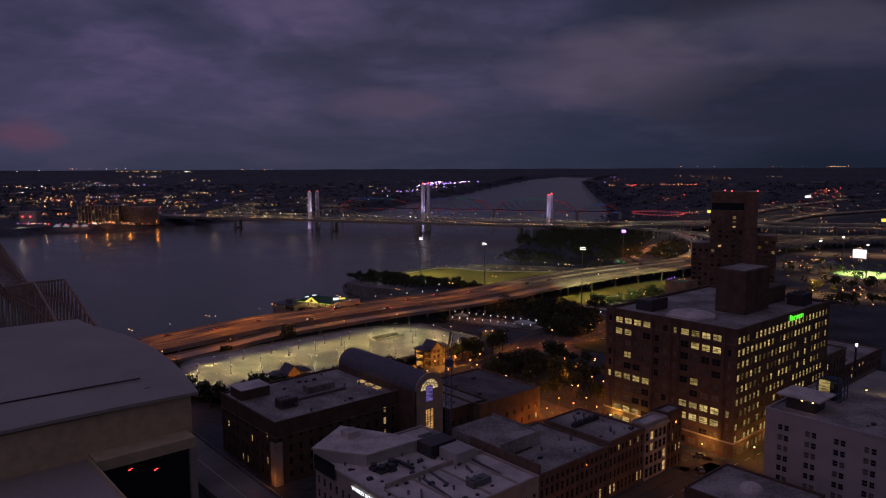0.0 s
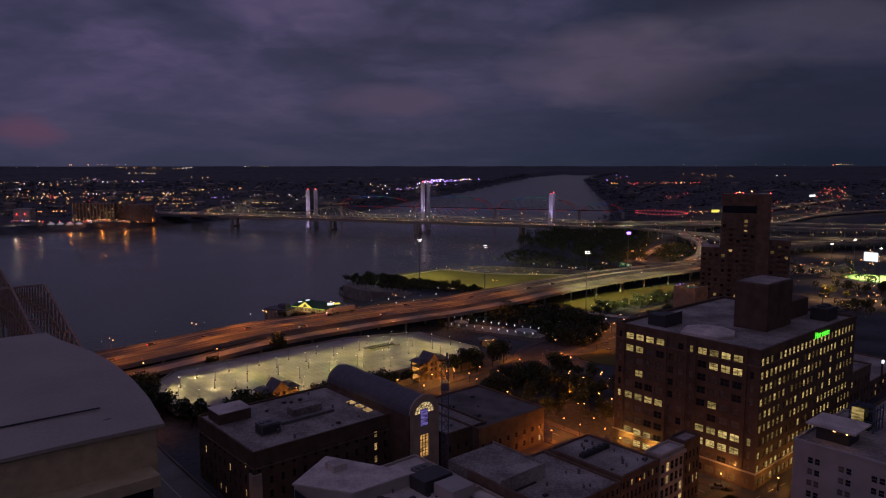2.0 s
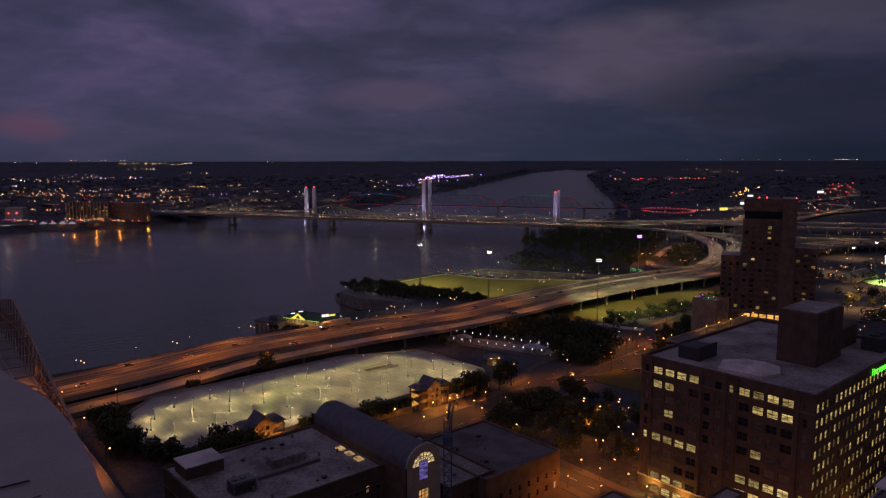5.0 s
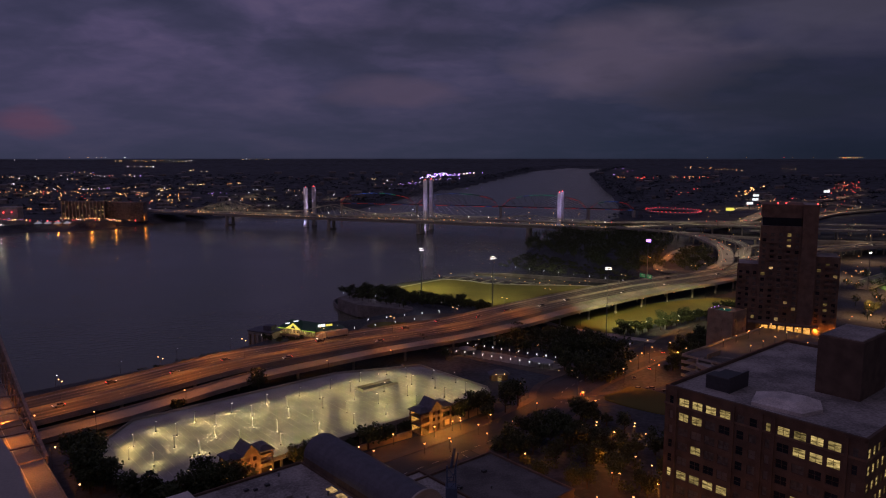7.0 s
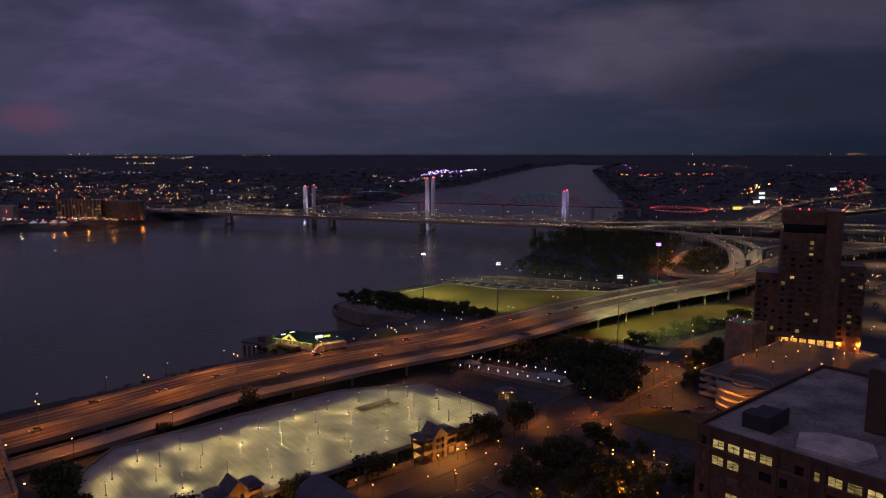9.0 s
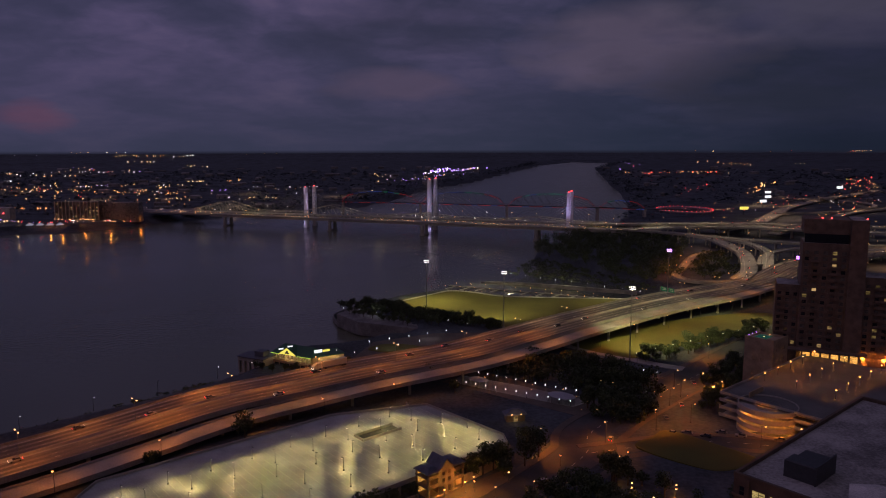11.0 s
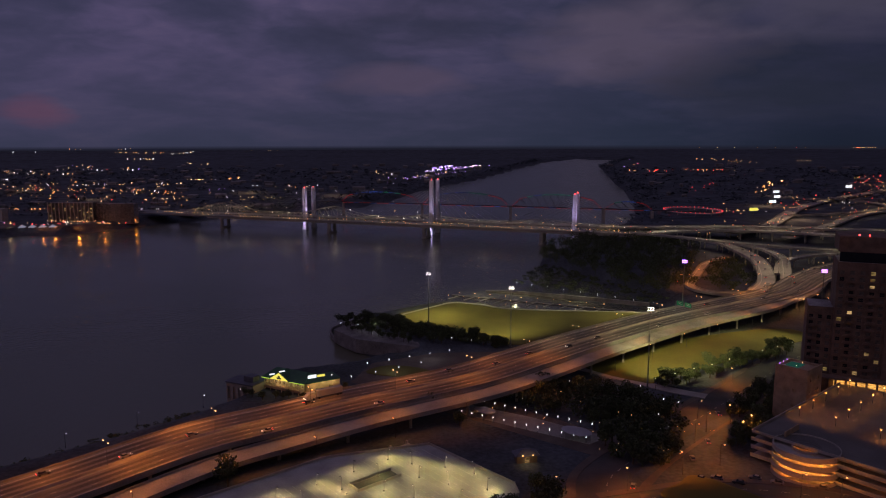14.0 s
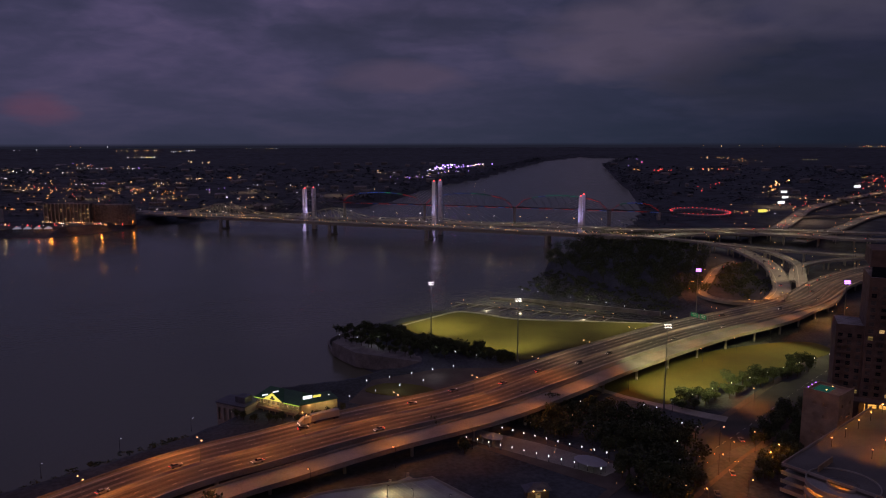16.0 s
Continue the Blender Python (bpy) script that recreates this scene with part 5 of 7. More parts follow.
part("parapet", Geo().box(0, 0.3, 0, 50, 12.5, 13.5).box(0.3, 70, 49.7, 50, 12.5, 13.5).box(0.3, 70, 0, 0.3, 12.5, 13.5), brick_brown, gar2)
part("wall", Geo().box(0.4, 69.6, 0.4, 49.6, 0, 11.8), brick_brown, gar2)
for uu, vv in ((240, 64), (262, 60)):
    put_lamp("sodium", *xy(uu, vv), 17.5, 40)
    lamp("street_lamp_light", "SPOT", (*xy(uu, vv), 25.5), 2600, LED, spread=140)
annex = shell("brick_wing", "low brick wing with arched windows behind the offices", 273, 92, 30, 40, 6, 18, brick_brown, cols_even(30, 9, 1.3), [], [(2, 4.5), (7, 9.5), (12, 14.5)], lambda f, i, j: g_home if j == 2 and i < 4 else glass_dark, brick_brown, roof_grey)
sgn = thing("round_sign", "small round white illuminated sign on a dark post", "sign", grid_pose(296, 86, 18))
part("post", Geo().box(-0.3, 0.3, -0.3, 0.3, 0, 9), steel_dark, sgn)
part("disc", Geo().quad(*[(0.9 * math.cos(a * math.pi / 8), -0.4, 9.6 + 0.9 * math.sin(a * math.pi / 8)) for a in range(16)]).box(-0.6, 0.6, -0.38, 0.2, 9, 10.2), g_signwhite, sgn)

# tower crane mast
cr = thing("crane", "slim blue lattice crane mast among the roofs", "crane", pose(3.8, 188, 6))
for a in (-0.9, 0.9):
    for c in (-0.9, 0.9):
        part("chord", Geo().beam((a, c, 0), (a, c, 40), 0.26), steel_blue, cr)
g = Geo()
for k in range(18):
    z = k * 2.2
    for (a, c), (e, f2) in (((-0.9, -0.9), (0.9, -0.9)), ((0.9, -0.9), (0.9, 0.9)), ((0.9, 0.9), (-0.9, 0.9)), ((-0.9, 0.9), (-0.9, -0.9))):
        g.beam((a, c, z), (e, f2, z + 2.2), 0.1).beam((a, c, z), (e, f2, z), 0.1)
part("lacing", g, steel_blue, cr)
part("cab", Geo().box(-1.2, 1.2, -1.4, 1.2, 34, 36.2, 0.15), steel_blue, cr)
part("jib", Geo().beam((0, 0, 40), (0.6, -0.8, 44.5), 0.4).beam((0.4, 0, 37), (1.4, -0.6, 43.5), 0.25), steel_blue, cr)

# arena with the pale roof
ar = thing("arena", "big arena with a smooth pale roof and beige walls", "arena", grid_pose(-96, 155.5, 6))
g = Geo()
NX, NY = 26, 26


def arena_edge(tv):
    """Right eave of the roof, bulging towards the river."""
    return 150.0 + 3.6 * math.sin(math.pi * min(1, tv * 1.05))


vs = [[None] * (NX + 1) for _ in range(NY + 1)]
for j in range(NY + 1):
    tv = j / NY
    y = tv * 113
    for i in range(NX + 1):
        tu = i / NX
        x = tu * arena_edge(tv)
        z = 38.3 + 2.4 * math.sin(math.pi * min(1.0, tu * 0.62)) * math.sin(math.pi * min(1, 0.15 + tv)) - 0.5 * (tu ** 8) - (1.3 * (1 - tv / 0.12) if tv < 0.12 else 0)
        vs[j][i] = (x, y, z)
for j in range(NY):
    for i in range(NX):
        g.quad(vs[j][i], vs[j][i + 1], vs[j + 1][i + 1], vs[j + 1][i])
for i in range(NX):
    a, c = vs[0][i], vs[0][i + 1]
    g.quad((a[0], a[1], a[2] - 0.8), (c[0], c[1], c[2] - 0.8), c, a)
for j in range(NY):
    a, c = vs[j][NX], vs[j + 1][NX]
    g.quad((a[0], a[1], a[2] - 0.8), (c[0], c[1], c[2] - 0.8), c, a)
part("roof", g, roof_membrane, ar, "smooth pale roof membrane")
g = Geo()
seam = [(x, 17 - 4.6 * x / 146, 38.3 + 2.4 * math.sin(math.pi * min(1.0, x / 150 * 0.62)) * math.sin(math.pi * (0.15 + (17 - 4.6 * x / 146) / 113))) for x in range(0, 147, 10)]
for a, c in zip(seam, seam[1:]):
    g.beam((a[0], a[1], a[2] + 0.1), (c[0], c[1], c[2] + 0.1), 0.35, 0.3)
part("roof_seam", g, steel_dark, ar)
for a in ((1, 148.5, 1.2, 2.2, 26, 36.6), (148.0, 148.9, 2.2, 110, 10, 37.2), (0, 148.5, 111, 112, 0, 37)):
    part("wall", Geo().box(*a), cream, ar, "plain beige upper wall")
part("lower_wall", Geo().box(2, 147, 6, 110, 0, 26), stucco_white, ar)
part("terrace_roof", Geo().box(0, 124, -34, 1.2, 26.0, 26.7), roof_membrane, ar)
part("terrace_wall", Geo().box(0.5, 123.5, -33.5, 1.2, 0, 26.0), cream, ar)
part("terrace_parapet", Geo().box(0, 124, -34.3, -34, 26.0, 27.6).box(123.7, 124, -34, 1.2, 26.7, 27.6), cream, ar)
part("entrance_canopy", Geo().box(124.2, 147, -5, 1.2, 25.4, 28, 0.1), cream, ar)
part("entrance_glass", Geo().box(126.2, 146, -4, 1.2, 0, 25.4), glass_dark, ar)
part("column", Geo().box(145.4, 147, -5, -3.6, 0, 25.4), concrete, ar)
part("neon", Geo().beam((131, -4.3, 23.6), (132.0, -4.3, 23.95), 0.07), g_red, ar)
part("neon", Geo().beam((136.8, -4.3, 22.0), (137.8, -4.3, 22.25), 0.07), g_red, ar)
for x, y in ((60, 8), (118, 7), (127, 6.5), (139, 7), (141, 11.5), (20, 9)):
    part("roof_hatch", Geo().box(x, x + 1.8, y, y + 1.0, 37.0, 38.9, 0.1), steel_dark, ar)


# ---- riverside buildings ----
def pavilion(u, v, name, label):
    """Brick stair pavilion at the front of the parking deck: a gabled middle and two open side bays."""
    z = gz(*xy(u, v))
    b = thing(name, label, "pavilion", grid_pose(u, v, z), "deck pavilions")
    part("wall", Geo().facade((0, 0, 0), (1, 0, 0), (0, 0.4, 0), 5.6, 0, 9.2, [(1.0, 2.2), (3.4, 4.6)], [(0.4, 2.8), (4.2, 5.6), (6.6, 8.0)]).box(0, 0.4, 0.4, 7, 0, 9.2).box(5.2, 5.6, 0.4, 7, 0, 9.2).box(0.4, 5.2, 6.6, 7, 0, 9.2), brick_brown, b)
    part("gable", Geo().quad((0, 0, 9.2), (5.6, 0, 9.2), (2.8, 0, 12.0)).quad((0, 7, 9.2), (5.6, 7, 9.2), (2.8, 7, 12.0)), brick_brown, b)
    g = Geo()
    for a, c in (((-0.4, 8.9), (2.8, 12.3)), ((6.0, 8.9), (2.8, 12.3))):
        g.quad((a[0], -0.4, a[1]), (c[0], -0.4, c[1]), (c[0], 7.4, c[1]), (a[0], 7.4, a[1]))
        g.quad((a[0], -0.4, a[1] - 0.25), (c[0], -0.4, c[1] - 0.25), (c[0], -0.4, c[1]), (a[0], -0.4, a[1]))
    part("roof", g, slate, b)
    for x0 in (-5.0, 5.6):
        for zz in (0, 3.4, 6.6):
            part("landing", Geo().box(x0, x0 + 5, 0, 7, zz, zz + 0.5), brick_brown, b)
        for xx in (x0 + 0.1, x0 + 4.4):
            for yy in (0.1, 6.3):
                part("post", Geo().box(xx, xx + 0.5, yy, yy + 0.5, 0.5, 8.6), brick_brown, b)
        for za, zb in ((3.9, 4.7), (7.1, 7.7)):
            part("gallery_rail", Geo().box(x0, x0 + 5, 0.05, 0.2, za, zb), brick_brown, b)
        part("gallery_roof", Geo().ring_stack([[(x0 - 0.4, -0.4), (x0 + 5.4, -0.4), (x0 + 5.4, 7.4), (x0 - 0.4, 7.4)], [(x0 - 0.4, -0.4), (x0 + 5.4, -0.4), (x0 + 5.4, 7.4), (x0 - 0.4, 7.4)], [(x0 + 1.5, 1.6), (x0 + 3.5, 1.6), (x0 + 3.5, 5.4), (x0 + 1.5, 5.4)]], [8.6, 8.9, 10.3]), slate, b)
        # the wall itself emits, standing for the lamplight that falls on it
        part("back_wall", Geo().box(x0 + 0.6, x0 + 4.4, 6.0, 6.2, 0.5, 8.6), g_litwall, b, "stair wall glowing in place of warm lamplight")
    for dx in (-1.5, 7.5):
        x, y = xy(u + dx, v - 4)
        lamp("pavilion_light", "POINT", (x, y, z + 3.4), 2600, (1.0, 0.38, 0.06), radius=0.3)
        put_lamp("street", x, y)
    return b


pavilion(124.5, 240, "pavilion", "brick stair pavilion with galleries glowing orange and a gabled slate roof")
pavilion(198, 235.5, "pavilion", "brick stair pavilion with galleries glowing orange and a gabled slate roof")
solid("garden_wall", Geo().beam((*xy(206, 237), 6.0), (*xy(236, 240), 5.6), 0.5, 3.2).beam((*xy(140, 239), 6.2), (*xy(190, 237), 6.0), 0.5, 3.0), brick_tan, "low brick wall along the deck front", "wall", "structure")

for px_, py_, sx_, sy_, an_ in ((-96, 469, 26, 13, -27), (-72, 457, 18, 11, 30), (-114, 463, 17, 10, -25)):
    fo = solid("foundation", Geo().box(0, sx_, 0.2, sy_, -9, -0.5), concrete, "dark concrete footing at the water edge", "footing", "structure")
    fo.matrix_world = pose(px_, py_, -0.2 if px_ > -110 else -3.6, 0, 0, an_)
rest = thing("restaurant", "riverside restaurant with green roofs and bright lit gable", "restaurant", pose(-96, 469, -0.5, 0, 0, -27))
part("body", Geo().facade((0, 0, 0), (1, 0, 0), (0, 0.4, 0), 26, 0, 7.2, cols_even(26, 9, 1.7), [(0.8, 2.8), (4.2, 6.2)]).box(0, 0.4, 0.4, 13, 0, 7.2).box(25.6, 26, 0.4, 13, 0, 7.2).box(0.4, 25.6, 12.6, 13, 0, 7.2), cream, rest)
part("interior", Geo().box(0.6, 25.4, 1.2, 1.4, 0.2, 7.0), g_diner, rest, "warm glow behind the restaurant windows")
g = Geo()
g.quad((-0.8, -1.2, 7.0), (26.8, -1.2, 7.0), (23, 6.5, 10.6), (3, 6.5, 10.6)).quad((26.8, 14.2, 7.0), (-0.8, 14.2, 7.0), (3, 6.5, 10.6), (23, 6.5, 10.6)).quad((-0.8, 14.2, 7.0), (-0.8, -1.2, 7.0), (3, 6.5, 10.6)).quad((26.8, -1.2, 7.0), (26.8, 14.2, 7.0), (23, 6.5, 10.6))
part("roof", g, green_roof, rest, "green metal hipped roof")
g = Geo().quad((5, -1.6, 7.0), (17, -1.6, 7.0), (11, -1.6, 10.8))
# floodlight on the gable is put in as its own yellow glow
part("gable", g, g_yellow, rest, "yellow gable that glows as if floodlit")
part("emblem", Geo().box(9.6, 12.4, -1.72, -1.62, 7.5, 8.3).box(10.4, 11.6, -1.72, -1.62, 8.3, 9.2), steel_dark, rest, "dark plain emblem on the gable")
g = Geo().quad((4.4, -1.9, 6.9), (11, -1.9, 11.2), (11, 6, 11.2), (4.4, 3, 6.9)).quad((17.6, -1.9, 6.9), (17.6, 3, 6.9), (11, 6, 11.2), (11, -1.9, 11.2))
part("gable_roof", g, green_roof, rest)
glow("eave_light", (0.65, 1.0, 0.12), 0.75)
for x0, x1 in ((-0.8, 5.0), (17, 26.8)):
    part("eave_light", Geo().box(x0, x1, -1.45, -1.25, 6.7, 6.95), MATS["eave_light"], rest, "green-yellow light strip under the eaves")
part("veranda", Geo().box(-0.5, 26.5, -4.5, 0, 3.2, 3.5).box(-0.5, 26.5, -4.5, -4.35, 3.5, 4.4), brick_tan, rest)
for k in range(8):
    part("veranda_post", Geo().box(0.2 + k * 3.6, 0.45 + k * 3.6, -4.4, -4.15, 0, 7.0), cream, rest)
an = thing("restaurant_annex", "cream restaurant annex with downlit wall and roof sign", "restaurant", pose(-72, 457, -0.5, 0, 0, 30))
part("body", Geo().facade((0, 0, 0), (1, 0, 0), (0, 0.3, 0), 18, 0, 6.8, cols_even(18, 5, 1.4), [(0.8, 2.6)]).box(0, 0.3, 0.3, 11, 0, 6.8).box(17.7, 18, 0.3, 11, 0, 6.8).box(0.3, 17.7, 10.7, 11, 0, 6.8), cream, an)
part("roof", Geo().box(-0.4, 18.4, -0.4, 11.4, 6.8, 7.2), green_roof, an)
part("interior", Geo().box(0.5, 17.5, 1.0, 1.2, 0.2, 6.5), g_diner, an)
part("sign", Geo().box(1, 5.4, -0.2, 0.1, 9.4, 11.0), g_signwhite, an, "white lit roof sign")
part("sign", Geo().box(5.8, 9.8, -0.2, 0.1, 9.5, 10.6), g_yellow, an, "yellow lit roof sign")
part("sign_post", Geo().box(1.6, 1.8, 0, 0.15, 7.2, 9.4).box(8.6, 8.8, 0, 0.15, 7.2, 9.5), steel_dark, an)
part("roof_light", Geo().box(-16, -13.4, 8, 8.3, 11.8, 12.4).box(-11, -8.2, 8, 8.3, 12.4, 13.0), g_signwhite, an, "short white light bars")
for k in range(3):
    x, y = -72 + (4 + 5 * k) * 0.866 + 0.6, 457 + (4 + 5 * k) * 0.5 - 0.9
    lamp("wall_light", "POINT", (x, y, 5.4), 110, (1.0, 0.72, 0.3), radius=0.15)
lamp("restaurant_light", "POINT", (-88, 461, 4), 380, (1.0, 0.62, 0.3), radius=0.4)
lamp("restaurant_light", "POINT", (-78, 455, 7), 160, (1.0, 0.85, 0.35), radius=0.4)
lamp("restaurant_light", "POINT", (-92, 462, 10), 110, (0.6, 1.0, 0.3), radius=0.3)
stone = thing("boathouse", "dark grey stone boathouse with tall unlit bays", "boathouse", pose(-114, 463, -4, 0, 0, -25))
part("body", Geo().facade((0, 0, 0), (1, 0, 0), (0, 0.5, 0), 17, 0, 9.5, cols_even(17, 5, 1.8), [(1.0, 7.5)]).box(0, 0.5, 0.5, 10, 0, 9.5).box(16.5, 17, 0.5, 10, 0, 9.5).box(0.5, 16.5, 1.4, 1.6, 0, 9.5), concrete, stone)
part("roof", Geo().box(-0.5, 17.5, -0.5, 10.5, 9.5, 10.1, 0.1), slate, stone)
part("roof_house", Geo().box(9, 15, 3, 8, 10.1, 13.0, 0.2), slate, stone)
part("door_light", Geo().box(14.6, 15.6, -0.12, -0.02, 0.6, 2.6), g_office, stone)
plant_line((-104, 452), (-70, 446), 7, 2, 0.55)
plant_line((-66, 452), (-52, 462), 4, 1.5, 0.5)

# marina docks in the cove
dk = thing("dock", "long floating dock with finger piers and small lights", "dock", pose(0, 0, WATER + 0.5))
g0, g1 = Vector((0, 728, 0)), Vector((148, 668, 0))
dd = (g1 - g0).normalized()
nn = Vector((-dd.y, dd.x, 0))
part("walkway", Geo().beam((g0 + nn * 8)[:], (g1 + nn * 2)[:], 1.7, 0.5), quay_stone, dk)
for k in range(10):
    a = g0 + dd * (8 + 14 * k) + nn * 7
    e = a - nn * 15 - dd * 5
    part("finger_pier", Geo().beam(a[:], e[:], 0.9, 0.4), concrete, dk)
    for q in (a, e):
        part("dock_post", Geo().cyl(q.x, q.y, 0, 3.0, 0.12, 0.1, 6), steel_dark, dk)
        part("dock_light", Geo().ball(q.x, q.y, 3.1, 0.22), g_warm, dk)
for k in range(9):
    put_lamp("post", 62 + k * 12.5, 752 - k * 10.5, WATER + 6)
embank = thing("embankment", "pale stone embankment beside the marina", "embankment", kind="structure")
erows = ribbon([(34, 752, -8.2), (70, 740, -7), (112, 712, -5), (160, 672, -1.5)], 1, 0)
part("walk", sweep(erows, [(-0.9, 0.2), (0.9, 0.2), (1.2, -3), (-1.2, -3)]), quay_stone, embank)
for e in ((60, 742, 4), (110, 714, 4), (30, 736, 3)):
    lamp("dock_lamp_light", "POINT", e, 3600, (1.0, 0.85, 0.5), radius=0.4)

# park features under the grove
for i, (x, y, s) in enumerate(((15.7, 426, 3.6), (52.9, 401, 4.6))):
    t = thing("canopy", "pale stretched fabric canopy over the promenade", "canopy", pose(x, y, gz(x, y), 0, 0, -38), "fabric canopies")
    g = Geo()
    for a in range(12):
        a0, a1 = a * math.pi / 6, (a + 1) * math.pi / 6
        for (r0, h0), (r1, h1) in (((0.0, 4.6), (0.5, 4.1)), ((0.5, 4.1), (1.0, 3.2))):
            g.quad((s * 1.5 * r0 * math.cos(a0), s * r0 * math.sin(a0), h0), (s * 1.5 * r1 * math.cos(a0), s * r1 * math.sin(a0), h1), (s * 1.5 * r1 * math.cos(a1), s * r1 * math.sin(a1), h1), (s * 1.5 * r0 * math.cos(a1), s * r0 * math.sin(a1), h0))
    part("fabric", g, canvas, t)
    for a in range(6):
        part("post", Geo().cyl(s * 1.4 * math.cos(a * math.pi / 3), s * 0.92 * math.sin(a * math.pi / 3), -0.3, 3.3, 0.1, 0.1, 6), steel_grey, t)
g = Geo()
rg = random.Random(41)
for k in range(120):
    x, y = rg.uniform(10, 112), rg.uniform(375, 470)
    if abs(y - (455 - 0.62 * x)) < 24 and rg.random() < 0.55 or (x > 55 and y < 405):
        g.octa(x, y, gz(x, y) + rg.uniform(1.2, 5.5), 0.13)
solid("string_lights", g, g_warm, "tiny warm lights hung among the park trees", "lights", "stuff")
kiosk = thing("kiosk", "small dark pavilion with two bright lamps", "kiosk", pose(29, 378, gz(29, 378), 0, 0, 10))
part("body", Geo().box(-4, 4, -2, 2, 0, 3.2, 0.1), brick_dark, kiosk)
part("roof", Geo().ring_stack([[(-5, -3), (5, -3), (5, 3), (-5, 3)], [(-1.5, -0.5), (1.5, -0.5), (1.5, 0.5), (-1.5, 0.5)]], [3.2, 5.2]), slate, kiosk)
for x in (-2, 2):
    part("lantern", Geo().ball(x, -3.1, 3.6, 0.24), g_warm, kiosk)
part("door", Geo().box(-0.9, 0.9, -2.06, -1.98, 0.1, 2.2), g_home, kiosk, "dim lit doorway")
lamp("kiosk_light", "POINT", (29, 373.5, gz(29, 378) + 3), 220, WARM, radius=0.3)
gate = thing("garden_arch", "small pale stone garden arch in the park", "arch", pose(54.7, 298.4, gz(54, 298), 0, 0, 20))
part("pillar", Geo().box(-1.6, -0.9, -0.5, 0.5, 0, 3.6, 0.05), limestone, gate)
part("pillar", Geo().box(0.9, 1.6, -0.5, 0.5, 0, 3.6, 0.05), limestone, gate)
part("lintel", Geo().ring_stack([[(-2, -0.7), (2, -0.7), (2, 0.7), (-2, 0.7)], [(-2, -0.7), (2, -0.7), (2, 0.7), (-2, 0.7)], [(-1.0, -0.5), (1.0, -0.5), (1.0, 0.5), (-1.0, 0.5)]], [3.6, 4.1, 5.0]), limestone, gate)

# ---- apartment tower, its deck and the round-ramped garage ----
tw = thing("apartment_tower", "tall brown brick apartment tower with balconies and few lit windows", "apartment tower", pose(178.5, 439.5, 2, 0, 0, -23.3))
rt2 = random.Random(8)


def tower_mass(x0, y0, w, d, h, ncol, parent, floors, pfix=0.05):
    cols = cols_even(w, ncol, w / ncol * 0.5)
    rws = [(16 + 3.15 * k, 17.9 + 3.15 * k) for k in range(floors)]
    part("wall", Geo().facade((x0, y0, 0), (1, 0, 0), (0, 0.4, 0), w, 0, h, cols, rws), brick_brown, parent)
    for a in ((x0, x0 + 0.4, y0 + 0.4, y0 + d, 0, h), (x0 + w - 0.4, x0 + w, y0 + 0.4, y0 + d, 0, h), (x0 + 0.4, x0 + w - 0.4, y0 + d - 0.4, y0 + d, 0, h)):
        part("wall", Geo().box(*a), brick_brown, parent)
    part("roof", Geo().box(x0 + 0.5, x0 + w - 0.5, y0 + 0.5, y0 + d - 0.5, h - 0.6, h), roof_grey, parent)
    for j, (z0, z1) in enumerate(rws):
        for i, (a, c) in enumerate(cols):
            gl = rt2.choice((g_home, g_dim, g_dim)) if rt2.random() < pfix * 2 else (glass_grey if rt2.random() < 0.65 else glass_dark)
            window(parent, (x0 + a, y0 + 0.28, z0), 0, c - a, z1 - z0, gl, brick_brown)
    return rws


r1 = tower_mass(0, 0, 20.5, 22, 69, 5, tw, 16, 0.05)
tower_mass(20.5, -1.5, 7.5, 22, 81, 1, tw, 0)
tower_mass(-11, 2, 11, 18, 47, 3, tw, 9, 0.06)
tower_mass(28, 2, 12, 18, 53, 3, tw, 11, 0.07)
part("crown", Geo().box(0, 20.5, 2, 22, 73.5, 80.8, 0.3), brick_brown, tw)
part("crown_glass", Geo().box(0.6, 20.0, 1.2, 2, 69.0, 73.5), glass_dark, tw)
for x in (4.0, 12.4):
    for k in range(15):
        part("balcony", Geo().box(x, x + 4.0, -1.5, 0, 15.6 + 3.15 * k, 15.8 + 3.15 * k).box(x, x + 4.0, -1.5, -1.42, 15.8 + 3.15 * k, 16.8 + 3.15 * k), brick_brown, tw)
for k in range(9):
    part("balcony", Geo().box(-10, -6.5, 0.6, 2, 15.6 + 3.15 * k, 15.8 + 3.15 * k).box(-10, -6.5, 0.6, 0.68, 15.8 + 3.15 * k, 16.8 + 3.15 * k), brick_brown, tw)
for k in range(11):
    part("balcony", Geo().box(33, 38, 0.6, 2, 15.6 + 3.15 * k, 15.8 + 3.15 * k).box(33, 38, 0.6, 0.68, 15.8 + 3.15 * k, 16.8 + 3.15 * k), brick_brown, tw)
for x in (8, 12, 27.4):
    part("beacon", Geo().ball(x, 3, 81.4, 0.35), g_red, tw)
part("entrance", Geo().box(2, 28, -3, -0.2, 9.5, 14.6), glow("entrance_light", (1.0, 0.46, 0.10), 0.9, blinds=True), tw, "glowing entrance front")
for k in range(7):
    part("entrance_pier", Geo().box(2 + k * 4.2, 2.9 + k * 4.2, -3.6, -2.9, 8.0, 14.6), brick_tan, tw)
part("entrance_canopy", Geo().box(-4, 31, -6, 0, 14.6, 15.4), brick_brown, tw)
podium = solid("forecourt", Geo().ring_stack([[xy(425, 180), xy(446, 176), xy(452, 212), xy(428, 226), xy(420, 214)]] * 2, [1, 10]), deck_concrete, "raised forecourt deck in front of the apartment tower", "forecourt", "structure")
